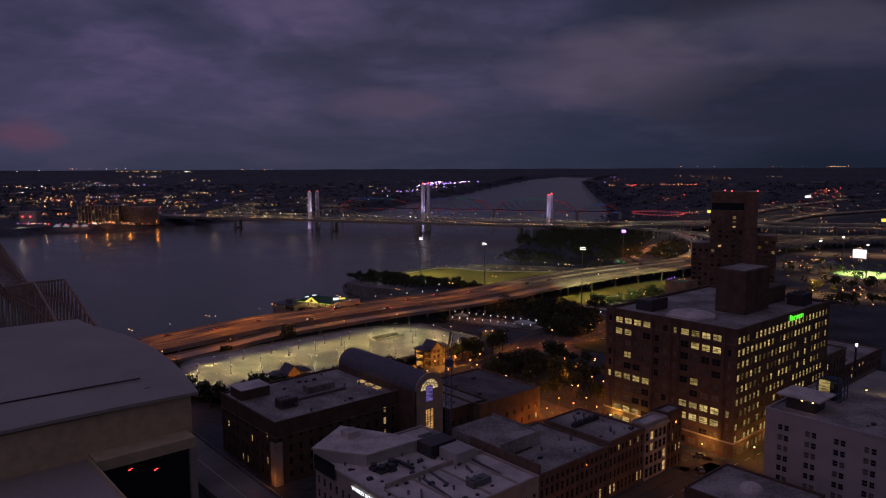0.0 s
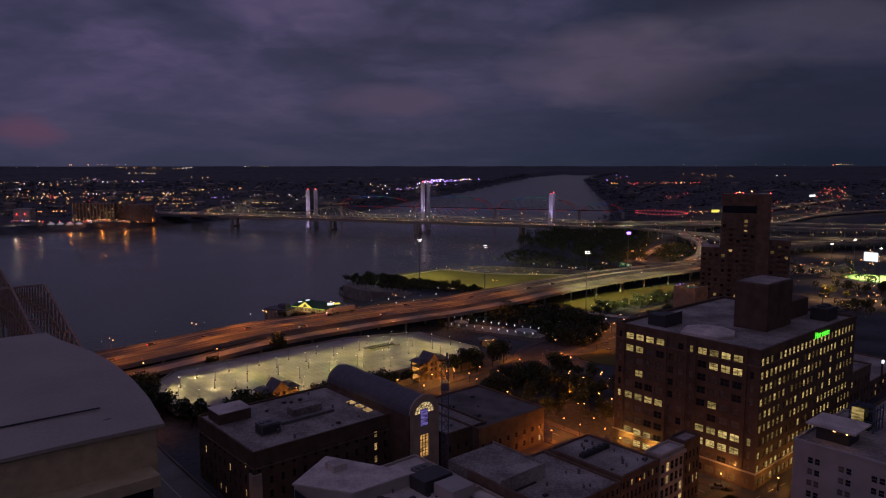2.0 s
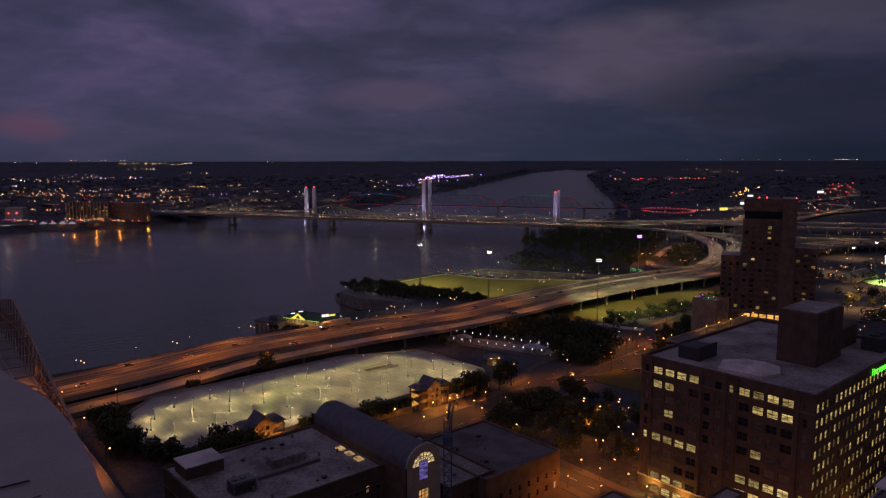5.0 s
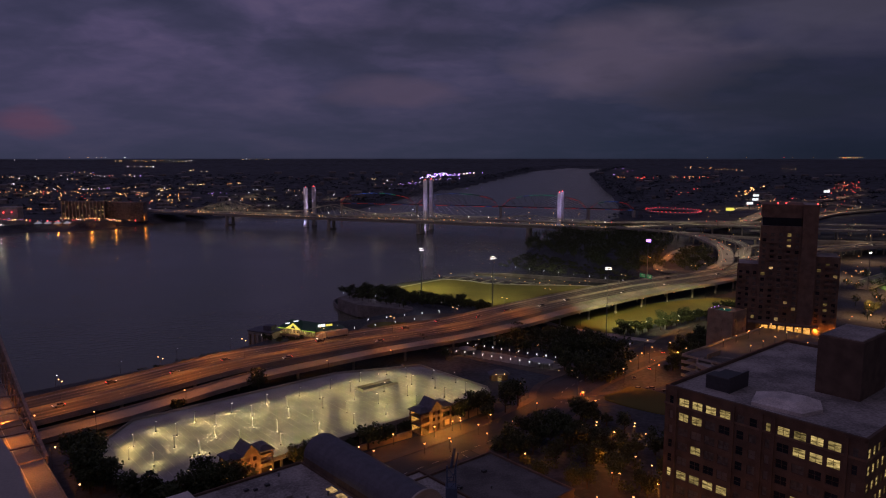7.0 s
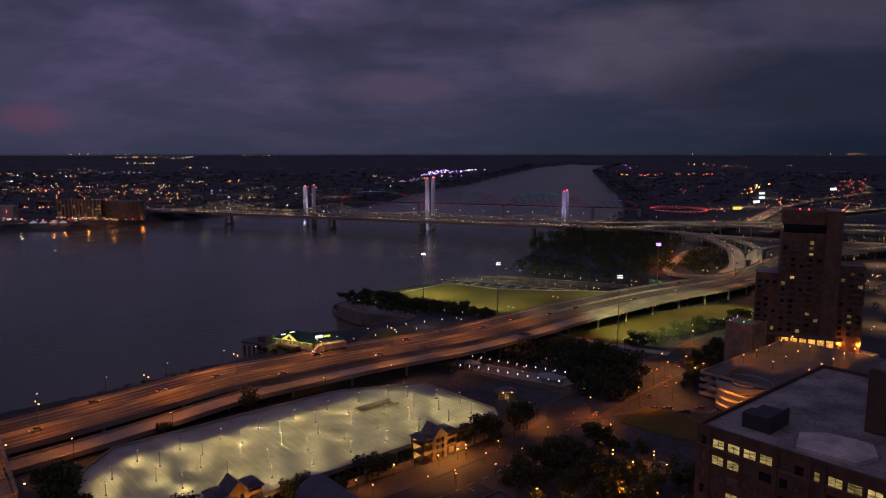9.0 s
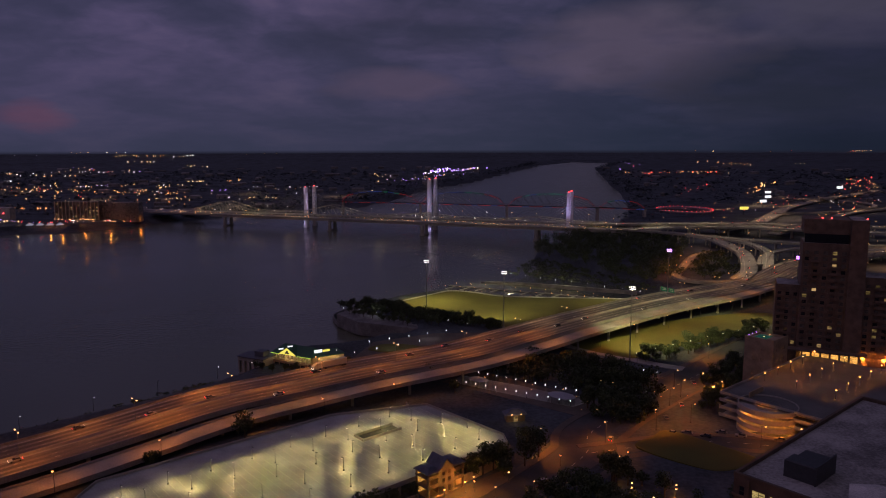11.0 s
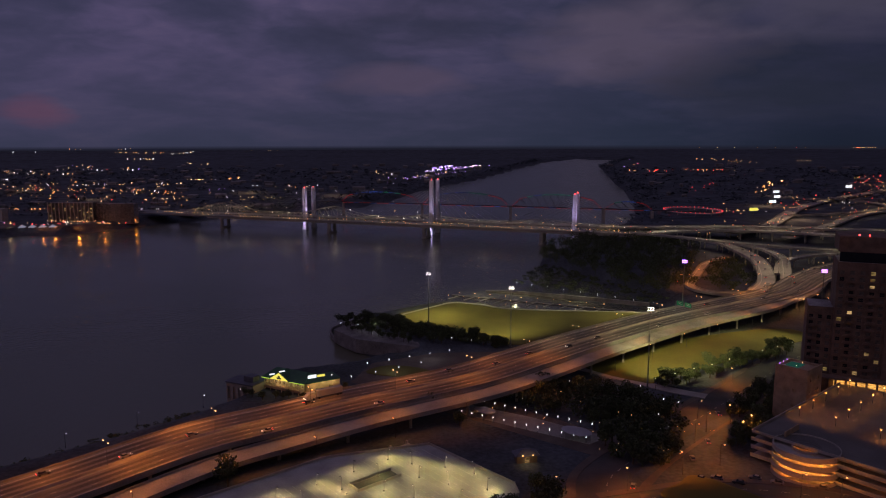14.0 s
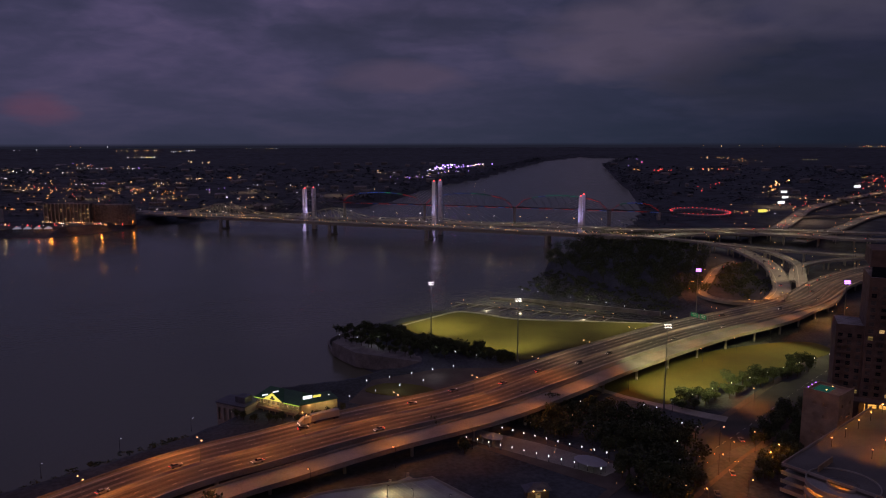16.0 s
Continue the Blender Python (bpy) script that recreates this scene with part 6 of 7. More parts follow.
for u, v in ((430, 214), (432, 202), (436, 192), (440, 184)):
    lamp("forecourt_light", "POINT", (*xy(u, v), 14), 3000, SODIUM, radius=0.4)
poolb = thing("pool_building", "square tan brick annex with a small lit rooftop pool", "annex", grid_pose(384, 213, 2))
part("wall", Geo().facade((0, 0, 0), (1, 0, 0), (0, 0.4, 0), 15, 0, 25.5, [(2.5, 4.0), (8, 12)], [(8, 9.6), (15, 16.6), (20, 21.6)]).facade((0, 14, 0), (0, -1, 0), (0.4, 0, 0), 14, 0, 25.5, [(4, 5.5), (8, 9.5)], [(8, 9.6), (15, 16.6), (20, 21.6)]).box(14.6, 15, 0.4, 14, 0, 25.5).box(0.4, 14.6, 13.6, 14, 0, 25.5).box(0.5, 14.5, 0.5, 13.5, 0, 24.6), brick_tan, poolb)
part("pool", Geo().box(1.0, 13, 6.5, 12.5, 24.6, 24.75), glow("pool_light", (0.10, 0.45, 0.36), 0.10), poolb, "softly lit turquoise pool")
part("parapet", Geo().box(0, 15, 0, 0.4, 25.5, 26.2).box(0, 0.4, 0.4, 14, 25.5, 26.2), brick_tan, poolb)
for x, y, mt in ((1, 12.5, g_violet), (5, 12.8, g_violet), (9, 12.9, g_violet), (3, 6.2, g_warm), (9, 6.2, g_warm)):
    part("pool_lamp", Geo().ball(x, y, 26.5, 0.22), mt, poolb)
gr = thing("parking_garage", "concrete garage with a round ramp glowing orange inside", "parking garage", grid_pose(336, 150, 2))
part("deck", Geo().box(0, 88, 0, 63, 11.4, 12.0), lane_asphalt, gr)
for k in (2.0, 5.4, 8.6):
    part("deck", Geo().box(0, 88, 0, 63, k, k + 0.4), deck_concrete, gr)
    part("parapet", Geo().box(-0.2, 0.1, 12, 63, k + 0.42, k + 1.5), concrete, gr)
part("parapet", Geo().box(-0.2, 0.15, 12, 63, 12.0, 13.0).box(0, 88, 62.8, 63.1, 12.0, 13.0), concrete, gr)
part("lit_core", Geo().box(6, 80, 8, 58, 0, 11.3), brick_tan, gr)
hx, hy, hr = 1.5, 43, 11.5
def hoop(x, y, r_out, r_in, z0, z1, n):
    """A closed ring with a rectangular section."""
    h = Geo()
    for k in range(n):
        a = 2 * math.pi * k / n
        h.v += [(x + r * math.cos(a), y + r * math.sin(a), z) for r, z in ((r_out, z0), (r_out, z1), (r_in, z1), (r_in, z0))]
    for k in range(n):
        for j in range(4):
            p, q = 4 * k, 4 * ((k + 1) % n)
            h.f.append((p + j, q + j, q + (j + 1) % 4, p + (j + 1) % 4))
    return h


for zz in (1.2, 4.4, 7.6, 10.8):
    part("ramp_parapet", hoop(hx, hy, hr, hr - 0.35, zz - 0.3, zz + 1.7, 48), concrete, gr, "round band of the spiral ramp")
    part("ramp_deck", hoop(hx, hy, hr - 0.4, 4.6, zz - 0.3, zz + 0.05, 48), deck_concrete, gr)
part("well_rim", hoop(hx, hy, 4.9, 4.6, 11.0, 12.0, 32), concrete, gr)
part("stair_wall", Geo().box(4, 16, 52, 52.4, 11.9, 14.2), brick_tan, gr)
for zz in (3.3, 6.5, 9.7):
    for a in (2.4, 3.4, 4.4):
        q = xy(336 + hx + 8 * math.cos(a), 150 + hy + 8 * math.sin(a))
        lamp("ramp_light", "POINT", (*q, 2 + zz), 800, SODIUM, radius=0.25)
q = xy(336 + hx, 150 + hy)
lamp("ramp_light", "POINT", (*q, 12.0), 1600, SODIUM, radius=0.4)
for i in range(5):
    for v in (208, 194, 178):
        u = 366 + i * 13
        put_lamp("street", *xy(u, v), 13.6)
        lamp("deck_lamp_light", "SPOT", (*xy(u, v), 18.2), 2700, SODIUM, spread=128, radius=0.3)
for u, v in ((318, 186), (326, 176)):
    put_lamp("sodium", *xy(u, v))
    lamp("street_lamp_light", "POINT", (*xy(u, v), 9), 1300, SODIUM, radius=0.4)
lamp("street_lamp_light", "POINT", (*xy(198.0, 132), 9.5), 1100, (1.0, 0.48, 0.08), radius=0.4)
lamp("street_lamp_light", "POINT", (*xy(198.0, 122), 9.5), 900, (1.0, 0.48, 0.08), radius=0.4)
lamp("street_lamp_light", "POINT", (*xy(196.0, 96), 10), 900, (1.0, 0.42, 0.08), radius=0.4)
lamp("street_lamp_light", "POINT", (*xy(206.0, 83.5), 10), 900, (1.0, 0.42, 0.08), radius=0.4)
lamp("street_lamp_light", "POINT", (*xy(222.0, 83), 10), 900, (1.0, 0.42, 0.08), radius=0.4)
for u in (100, 128, 152, 172):
    lamp("street_lamp_light", "POINT", (*xy(u, 88), 11.0), 190, SODIUM, radius=0.35)
for v in (64, 80, 104):
    lamp("street_lamp_light", "POINT", (*xy(187.5, v), 11.5), 800, SODIUM, radius=0.35)
for u, v in ((196.5, 132), (196, 96), (206, 83.5), (222, 83), (191, 108)):
    put_lamp("street", *xy(u - 0.8, v), 6)


# ---- bridges ----
def line_pts(a, d, s):
    return Vector((a[0] + d[0] * s, a[1] + d[1] * s, 0))


KD = Vector((0.931, -0.365, 0)).normalized()
KN = Vector((-KD.y, KD.x, 0))
KA = Vector((-31, 1124, 0))
ken = thing("truss_bridge", "long steel cantilever truss road bridge lit along its deck", "bridge")
KZ = 10.5
part("deck", Geo().beam((KA + KD * -520)[:2] + (KZ - 0.9,), (KA + KD * 300)[:2] + (KZ - 0.9,), 20, 1.8), concrete_road, ken)
part("girder", Geo().beam((KA + KD * -380 - KN * 9)[:2] + (KZ - 3.0,), (KA + KD * 290 - KN * 9)[:2] + (KZ - 3.0,), 0.8, 2.4), truss_paint, ken)


def truss_h(s):
    h = 8.0
    for c, w, p in ((-352, 62, 14), (-155, 62, 13), (0, 55, 5), (170, 55, 5)):
        h += p * max(0, 1 - abs(s - c) / w) ** 1.2
    return h


for side in (-9.5, 9.5):
    top_line, web_line = [], []
    step, s = 11.0, -425.0
    i = 0
    while s <= 275:
        b0 = KA + KD * s + KN * side
        lo = (b0.x, b0.y, KZ + 0.3)
        hi = (b0.x, b0.y, KZ + (truss_h(s) if -424 < s < 274 else 0.6))
        top_line.append(hi)
        web_line += [lo, hi]
        s += step
        i += 1
    part("top_chord", Geo().tube(top_line, 0.8), truss_paint, ken)
    part("web", Geo().tube(web_line, 0.55), truss_paint, ken)
for s in (-352, -155, 0, 170):
    p = KA + KD * s
    g = Geo()
    for o in (-8, 8):
        q = p + KN * o
        g.cyl(q.x, q.y, WATER - 2, KZ - 4, 3.0, 2.4, 10)
    a, c = p - KN * 10, p + KN * 10
    g.beam((a.x, a.y, KZ - 4.2), (c.x, c.y, KZ - 4.2), 4, 2.6).beam((a.x, a.y, WATER + 0.5), (c.x, c.y, WATER + 0.5), 7, 3)
    part("pier", g, concrete, ken)
rk = random.Random(3)
for k in range(46):
    p = KA + KD * (-420 + k * 15.5)
    q = p + KN * (-6 if k % 2 else 6)
    part("deck_lamp", Geo().cyl(q.x, q.y, KZ, KZ + 7.5, 0.14, 0.1, 6), steel_grey, ken)
    part("bulb", Geo().ball(q.x, q.y, KZ + 7.6, 0.40), rk.choice((g_white, g_warm, g_warm, g_white)), ken)
g = Geo()
for k in range(150):
    p = KA + KD * (-500 + k * 5.3) + KN * rk.choice((-8.5, 8.5))
    g.octa(p.x, p.y, KZ + rk.uniform(0.8, 1.6), rk.uniform(0.2, 0.5))
tagged(part("rail_light", g, g_warm, ken, "row of small warm lights along the deck"), kind="stuff")
for k in range(27):
    p = KA + KD * (-420 + k * 27) + KN * (-12.5 if k % 2 else 0)
    lamp("bridge_lamp_light", "SPOT", (p.x, p.y, KZ + 0.8), 5200 * rk.uniform(0.7, 1.4), (1.0, 0.80, 0.50), (p.x, p.y + 0.1, KZ + 20), 162, 0.5, 0.6)
    if k % 3 == 1:
        lamp("bridge_lamp_light", "POINT", (p.x, p.y, KZ + 6.5), 260 * rk.uniform(0.6, 1.5), (1.0, 0.84, 0.52), radius=0.4)

lin = thing("cable_bridge", "cable-stayed road bridge with three floodlit white towers", "bridge")
T1, T2, T3 = Vector((-224, 1226, 0)), Vector((-24, 1160, 0)), Vector((175, 1094, 0))
LD = (T3 - T1).normalized()
LN = Vector((-LD.y, LD.x, 0))
LZ = 10.5
tower_mat = material("tower_concrete", (0.55, 0.54, 0.56), 0.8, 0.1)
a, c = T1 - LD * 330 + LN * 14, T3 + LD * 190 + LN * 14
part("deck", Geo().beam((a.x, a.y, LZ - 1), (c.x, c.y, LZ - 1), 25, 2.0), concrete_road, lin)
for T, top in ((T1, 56), (T2, 70.8), (T3, 54.5)):
    for o in (0, 28):
        q = T + LN * o
        rect = lambda wx, wy: [tuple((q + LD * sx * wx + LN * sy * wy)[:2]) for sx, sy in ((-1, -1), (1, -1), (1, 1), (-1, 1))]
        part("tower_leg", Geo().ring_stack([rect(3.6, 4.5), rect(2.6, 3.4), rect(2.6, 3.0), rect(2.3, 2.6)], [WATER - 2, WATER + 8, LZ, top]), tower_mat, lin)
        part("beacon", Geo().ball(q.x, q.y, top + 0.7, 0.9), g_red, lin)
    p0, p1 = T + LN * 2, T + LN * 26
    part("cross_beam", Geo().beam((p0.x, p0.y, LZ - 3.5), (p1.x, p1.y, LZ - 3.5), 4, 3), tower_mat, lin)
    for o in (3, 25):
        for sg in (-1, 1):
            for k in range(8):
                h = top - 4 - k * 2.6
                q, e = T + LN * o, T + LN * o + LD * sg * (104 - k * 12)
                part("stay_cable", Geo().beam((q.x, q.y, h), (e.x, e.y, LZ), 0.22), steel_grey, lin)
    for sx in (-1, 1):
        q = T + LD * sx * 13 - LN * 8
        tq = T + LN * (0 if sx < 0 else 10)
        lamp("tower_floodlight", "SPOT", (q.x, q.y, LZ + 1.5), 52000 if sx < 0 else 34000, (0.54, 0.46, 1.0), (tq.x, tq.y, top * 0.72), 66, 0.6, 0.7)
    q = T - LN * 16
    lamp("tower_floodlight", "SPOT", (q.x, q.y, WATER + 4), 16000, (0.54, 0.46, 1.0), (T.x, T.y, WATER + 9), 70, 0.6, 0.7)
for k in range(18):
    q = T1 + LD * (-200 + k * 38) + LN * 24
    part("deck_lamp", Geo().cyl(q.x, q.y, LZ, LZ + 11, 0.16, 0.12, 6), steel_grey, lin)
    part("bulb", Geo().ball(q.x, q.y, LZ + 11.2, 0.42), rk.choice((g_white, g_warm)), lin)

big4 = thing("railway_truss_bridge", "old camelback truss bridge outlined in red, blue and green lights", "bridge")
BA, BB = Vector((-194, 1463, 15)), Vector((405, 1258, 15))
BD = (BB - BA).normalized()
BN = Vector((-BD.y, BD.x, 0))
led = {"r": glow("led_red", (1.0, 0.05, 0.06), 0.42, 0.6), "b": glow("led_blue", (0.08, 0.2, 1.0), 0.36, 0.6), "g": glow("led_green", (0.08, 0.8, 0.5), 0.22, 0.6)}
part("deck", Geo().beam((BA + BD * -60)[:], (BB)[:], 9, 1.4), steel_dark, big4)
for s0, s1, peak in ((-5, 152, 20), (160, 318, 22), (326, 478, 22), (486, 560, 13)):
    n = max(6, int((s1 - s0) / 12))
    for side in (-4.5, 4.5):
        top_line, web_line, prev = [], [], None
        for i in range(n + 1):
            t = i / n
            b0 = BA + BD * (s0 + (s1 - s0) * t) + BN * side
            h = peak * (0.1 + 0.9 * (math.sin(math.pi * t) ** 0.45)) if 0 < i < n else 1.0
            lo, hi = (b0.x, b0.y, 15.8), (b0.x, b0.y, 15 + h)
            top_line.append(hi)
            web_line += [lo, hi]
            if prev:
                if side < 0:
                    m = led["r"] if t < 0.2 or t > 0.8 else led["b"] if (s0 < 300 and t < 0.6) or rk.random() < 0.4 else led["g"]
                    part("light_strip", Geo().beam((prev[1][0], prev[1][1] - 0.6, prev[1][2] + 0.3), (hi[0], hi[1] - 0.6, hi[2] + 0.3), 0.34), m, big4)
                    part("light_strip", Geo().beam((prev[0][0], prev[0][1] - 0.8, 14.2), (lo[0], lo[1] - 0.8, 14.2), 0.25), led["r"] if i % 3 else led["b"], big4)
            prev = (lo, hi)
        part("top_chord", Geo().tube(top_line, 0.8), steel_dark, big4)
        part("web", Geo().tube(web_line, 0.6), steel_dark, big4)
for s in (-5, 156, 322, 482, 560):
    p = BA + BD * s
    part("pier", Geo().box(p.x - 2, p.x + 2, p.y - 5, p.y + 5, WATER - 2, 14.3), limestone, big4)
ring = thing("spiral_ramp", "circular bridge ramp rimmed with red lights", "ramp", pose(432, 1366, 0))
g, lights = Geo(), Geo()
for k in range(40):
    a0, a1 = k * math.pi / 20, (k + 1) * math.pi / 20
    p = [(r * math.cos(a), r * math.sin(a) * 1.25) for r, a in ((48, a0), (48, a1), (42, a1), (42, a0))]
    g.ring_stack([p, p], [5.5, 6.6])
    lights.octa(48 * math.cos(a0), 48 * math.sin(a0) * 1.25, 7.6, 0.8)
    if k % 4 == 0:
        g.cyl(45 * math.cos(a0), 45 * math.sin(a0) * 1.25, 0, 5.5, 0.8, 0.8, 6)
part("ramp", g, concrete, ring)
part("rim_light", lights, g_rim, ring)

# second street bridge: approach and lattice truss by the arena
clark = thing("lattice_bridge", "old steel lattice truss bridge leading over the river", "bridge")
cl = [(*xy(70, 150), 6.6), (*xy(70, 215), 7.5), (*xy(71, 260), 8.6), (*xy(72.5, 330), 9.6), (*xy(76, 430), 11.5), (*xy(80, 560), 13), (*xy(90, 900), 13)]
crows = ribbon(cl, 12, 0)
part("deck", sweep(crows, deck_profile(14, 1.4, 1.0)), concrete_road, clark)
part("centre_line", sweep([(p + Vector((0, 0, 0.02)), s) for p, s in crows], [(-0.12, 0), (0.12, 0), (0.12, 0.01), (-0.12, 0.01)]), line_paint, clark)
for p, s in along(crows, 25, 28):
    for o in (-5, 5):
        q = p + s * o
        part("pier", Geo().cyl(q.x, q.y, WATER - 2 if uv_of(p.x, p.y)[1] > 380 else 0, p.z - 1.2, 0.9, 0.9, 8), concrete, clark)
for side in (-7.5, 7.5):
    top_line, web_line, cross_line, mid_line = [], [], [], []
    for i, (p, s) in enumerate(along(crows, 140, 9.0)):
        q = p + s * side
        h = float(np.interp(9.0 * i, (0, 125, 240, 360, 480, 600), (2.0, 27.0, 7.5, 26.0, 8.0, 24.0)))
        lo, hi = (q.x, q.y, p.z), (q.x, q.y, p.z + h)
        top_line.append(hi)
        web_line += [lo, hi]
        cross_line += [hi, lo] if i % 2 else [lo, hi]
        mid_line.append((q.x, q.y, p.z + h * 0.5))
        if side < 0:
            r_ = p - s * side
            part("strut", Geo().beam(hi, (r_.x, r_.y, p.z + h), 0.45), rust, clark)
    part("top_chord", Geo().tube(top_line, 1.0), rust, clark)
    part("middle_chord", Geo().tube(mid_line, 0.5), rust, clark)
    part("web", Geo().tube(web_line, 0.65), rust, clark)
    part("brace", Geo().tube(cross_line, 0.5), rust, clark)
for k in (100, 132, 166):
    p, s = along(crows, k, 500)[0]
    q = p + s * 7.5
    put_lamp("sodium", q.x, q.y, p.z, 0)
    lamp("bridge_lamp_light", "SPOT", (p.x, p.y, p.z + 8.5), 3600, SODIUM, spread=150)

# ---- interchange ----
def viaduct(pts, width, label, group="interchange", piers=38, mat=None):
    t = thing("viaduct", label, "viaduct", kind="structure")
    rows = ribbon(pts, width, 0)
    part("deck", sweep(rows, deck_profile(width, 1.5, 0.9)), mat or concrete_road, t)
    g = sweep([(p + s * (width * 0.25), s) for p, s in rows], [(-0.15, 0.02), (0.15, 0.02), (0.15, 0.04), (-0.15, 0.04)])
    part("lane_line", g, line_paint, t)
    for p, s in along(rows, piers / 2, piers):
        base = gz(p.x, p.y) - 1
        if p.z - base > 4:
            for o in (-width * 0.28, width * 0.28):
                q = p + s * o
                part("pier", Geo().cyl(q.x, q.y, base, p.z - 1.3, 0.8, 0.8, 8), concrete, t)
            a2, c2 = p - s * width * 0.42, p + s * width * 0.42
            part("pier_cap", Geo().beam((a2.x, a2.y, p.z - 1.9), (c2.x, c2.y, p.z - 1.9), 1.5, 1.0), concrete, t)
    return rows


VI = [
    (viaduct([(244, 1016, 10.4), (336, 1030, 13), (427, 1001, 14), (472, 968, 14), (560, 940, 14), (760, 900, 13)], 24, "broad elevated freeway approach crossing to the bridges"), 0.7, (1.0, 0.78, 0.45)),
    (viaduct([(205, 1085, 10.5), (300, 1050, 14.5), (420, 1040, 15.5), (560, 1000, 15), (780, 960, 14)], 22, "second elevated freeway approach beside the first"), 0.6, (1.0, 0.78, 0.45)),
    (viaduct([(228, 1030, 10.4), (278, 972, 12), (323, 916, 12.5), (370, 884, 12), (411, 860, 12), (520, 840, 11)], 12, "curving elevated ramp of pale concrete"), 0.7, (1.0, 0.8, 0.5)),
    (viaduct([(290, 962, 12), (312, 920, 11.5), (312, 875, 11), (302, 800, 11), (268, 706, 10.8), (240, 660, 10.8)], 14, "sweeping two-lane ramp with tail-lights"), 0.6, (1.0, 0.7, 0.35)),
    (viaduct([(318, 940, 12), (338, 880, 11.5), (334, 820, 11), (312, 765, 10.8), (284, 705, 10.6)], 9, "narrow curving concrete ramp"), 0.5, (1.0, 0.75, 0.4)),
    (viaduct([(292, 735, 10.6), (320, 790, 10.5), (345, 818, 10.5), (385, 842, 10.5), (440, 850, 10.5), (560, 850, 10)], 9, "slim ramp joining the freeway"), 0.5, (1.0, 0.75, 0.4)),
    (viaduct([(296, 866, 4), (262, 830, 3), (230, 766, 2.6), (208, 718, 3), (214, 684, 4.5), (240, 672, 6.5), (262, 690, 8.5)], 8, "low loop ramp in orange light", piers=500), 1.9, SODIUM),
    (viaduct([(369, 1035, 9), (454, 1124, 6), (560, 1290, 5), (655, 1434, 5), (825, 1632, 5), (1093, 1900, 6), (1200, 2100, 8)], 22, "wide freeway running off towards the suburbs", piers=500), 0.9, (1.0, 0.62, 0.3)),
    (viaduct([(416, 980, 10), (500, 1075, 8), (570, 1160, 6), (670, 1280, 5), (761, 1356, 5), (1000, 1500, 5)], 16, "second freeway arm curving off into the dark", piers=500), 0.6, (1.0, 0.65, 0.35)),
    (viaduct([(560, 1290, 5), (700, 1330, 6), (820, 1440, 6), (840, 1560, 6), (760, 1640, 5)], 9, "looping freeway ramp on low ground", piers=500), 0.4, (1.0, 0.65, 0.35)),
]
ri = random.Random(19)
for rows, k, col in VI:
    total = sum((q - p).length for (p, _), (q, _) in zip(rows, rows[1:]))
    n = max(2, min(9, int(total / 62)))
    for p, s in along(rows, total / n / 2, total / n):
        put_lamp("sodium", (p + s * 6).x, (p + s * 6).y, p.z, ri.uniform(0, 360))
        lamp("freeway_lamp_light", "SPOT", (p.x, p.y, p.z + 15), 9500 * k * ri.uniform(0.7, 1.3), col, spread=160, radius=0.6)
gs = thing("gantry_sign", "green overhead highway sign on a steel gantry", "sign", pose(158, 584, 11.6, 0, 0, 30))
part("post", Geo().cyl(0, -7, 0, 7, 0.2, 0.2, 8), steel_grey, gs)
part("post", Geo().cyl(0, 7, 0, 7, 0.2, 0.2, 8), steel_grey, gs)
part("truss_bar", Geo().beam((0, -7, 6.8), (0, 7, 6.8), 0.4), steel_grey, gs)
part("panel", Geo().box(-0.3, -0.15, -6, -1, 4.6, 7.6).box(-0.3, -0.15, 0.5, 6, 4.6, 7.6), sign_green, gs)
part("legend", Geo().box(-0.34, -0.3, -5.2, -2, 6.6, 6.9).box(-0.34, -0.3, -5.2, -2.6, 5.6, 5.9).box(-0.34, -0.3, 1.2, 5, 6.6, 6.9).box(-0.34, -0.3, 1.2, 4.2, 5.6, 5.9), line_paint, gs)
lamp("sign_light", "POINT", (154, 580, 15), 600, (1, 0.95, 0.8), radius=0.3)


# ---- vehicles ----
def car_thing(name, label):
    t = thing(name, label, "car", pose(0, 0, -400), "cars")
    body = Geo()
    prof = [(-2.2, 0.35), (-2.25, 0.75), (-1.9, 0.95), (1.0, 0.98), (2.1, 0.8), (2.25, 0.6), (2.2, 0.35)]
    for sgn in (-0.88, 0.88):
        body.quad(*[(x, sgn, z) for x, z in (prof if sgn < 0 else prof[::-1])])
    for (x0, z0), (x1, z1) in zip(prof, prof[1:] + prof[:1]):
        body.quad((x0, -0.88, z0), (x0, 0.88, z0), (x1, 0.88, z1), (x1, -0.88, z1))
    part("body", body, car_paint, t)
    part("cabin", Geo().ring_stack([[(-1.7, -0.8), (0.9, -0.8), (0.9, 0.8), (-1.7, 0.8)], [(-1.2, -0.62), (0.2, -0.62), (0.2, 0.62), (-1.2, 0.62)]], [0.95, 1.45]), glass_dark, t)
    part("roof", Geo().box(-1.2, 0.2, -0.62, 0.62, 1.45, 1.49), car_paint, t)
    for x in (-1.4, 1.4):
        for y in (-0.84, 0.84):
            w = Geo()
            w.ring_stack([[(x + 0.32 * math.cos(a * math.pi / 5), 0.32 + 0.32 * math.sin(a * math.pi / 5)) for a in range(10)]] * 2, [y - 0.1, y + 0.1])
            w.v = [(a, c, b2) for a, b2, c in w.v]
            part("wheel", w, tyre, t)
    return t


def lights_on(t):
    for y in (-0.6, 0.6):
        part("headlight", Geo().ball(2.22, y, 0.66, 0.11), g_white, t)
        part("tail_light", Geo().ball(-2.24, y, 0.75, 0.12), g_red, t)
    return t


car_p = car_thing("car", "parked car with its lights off")
car_l = lights_on(car_thing("car", "car with lit headlights and red tail-lights on the road"))
car_done = set()


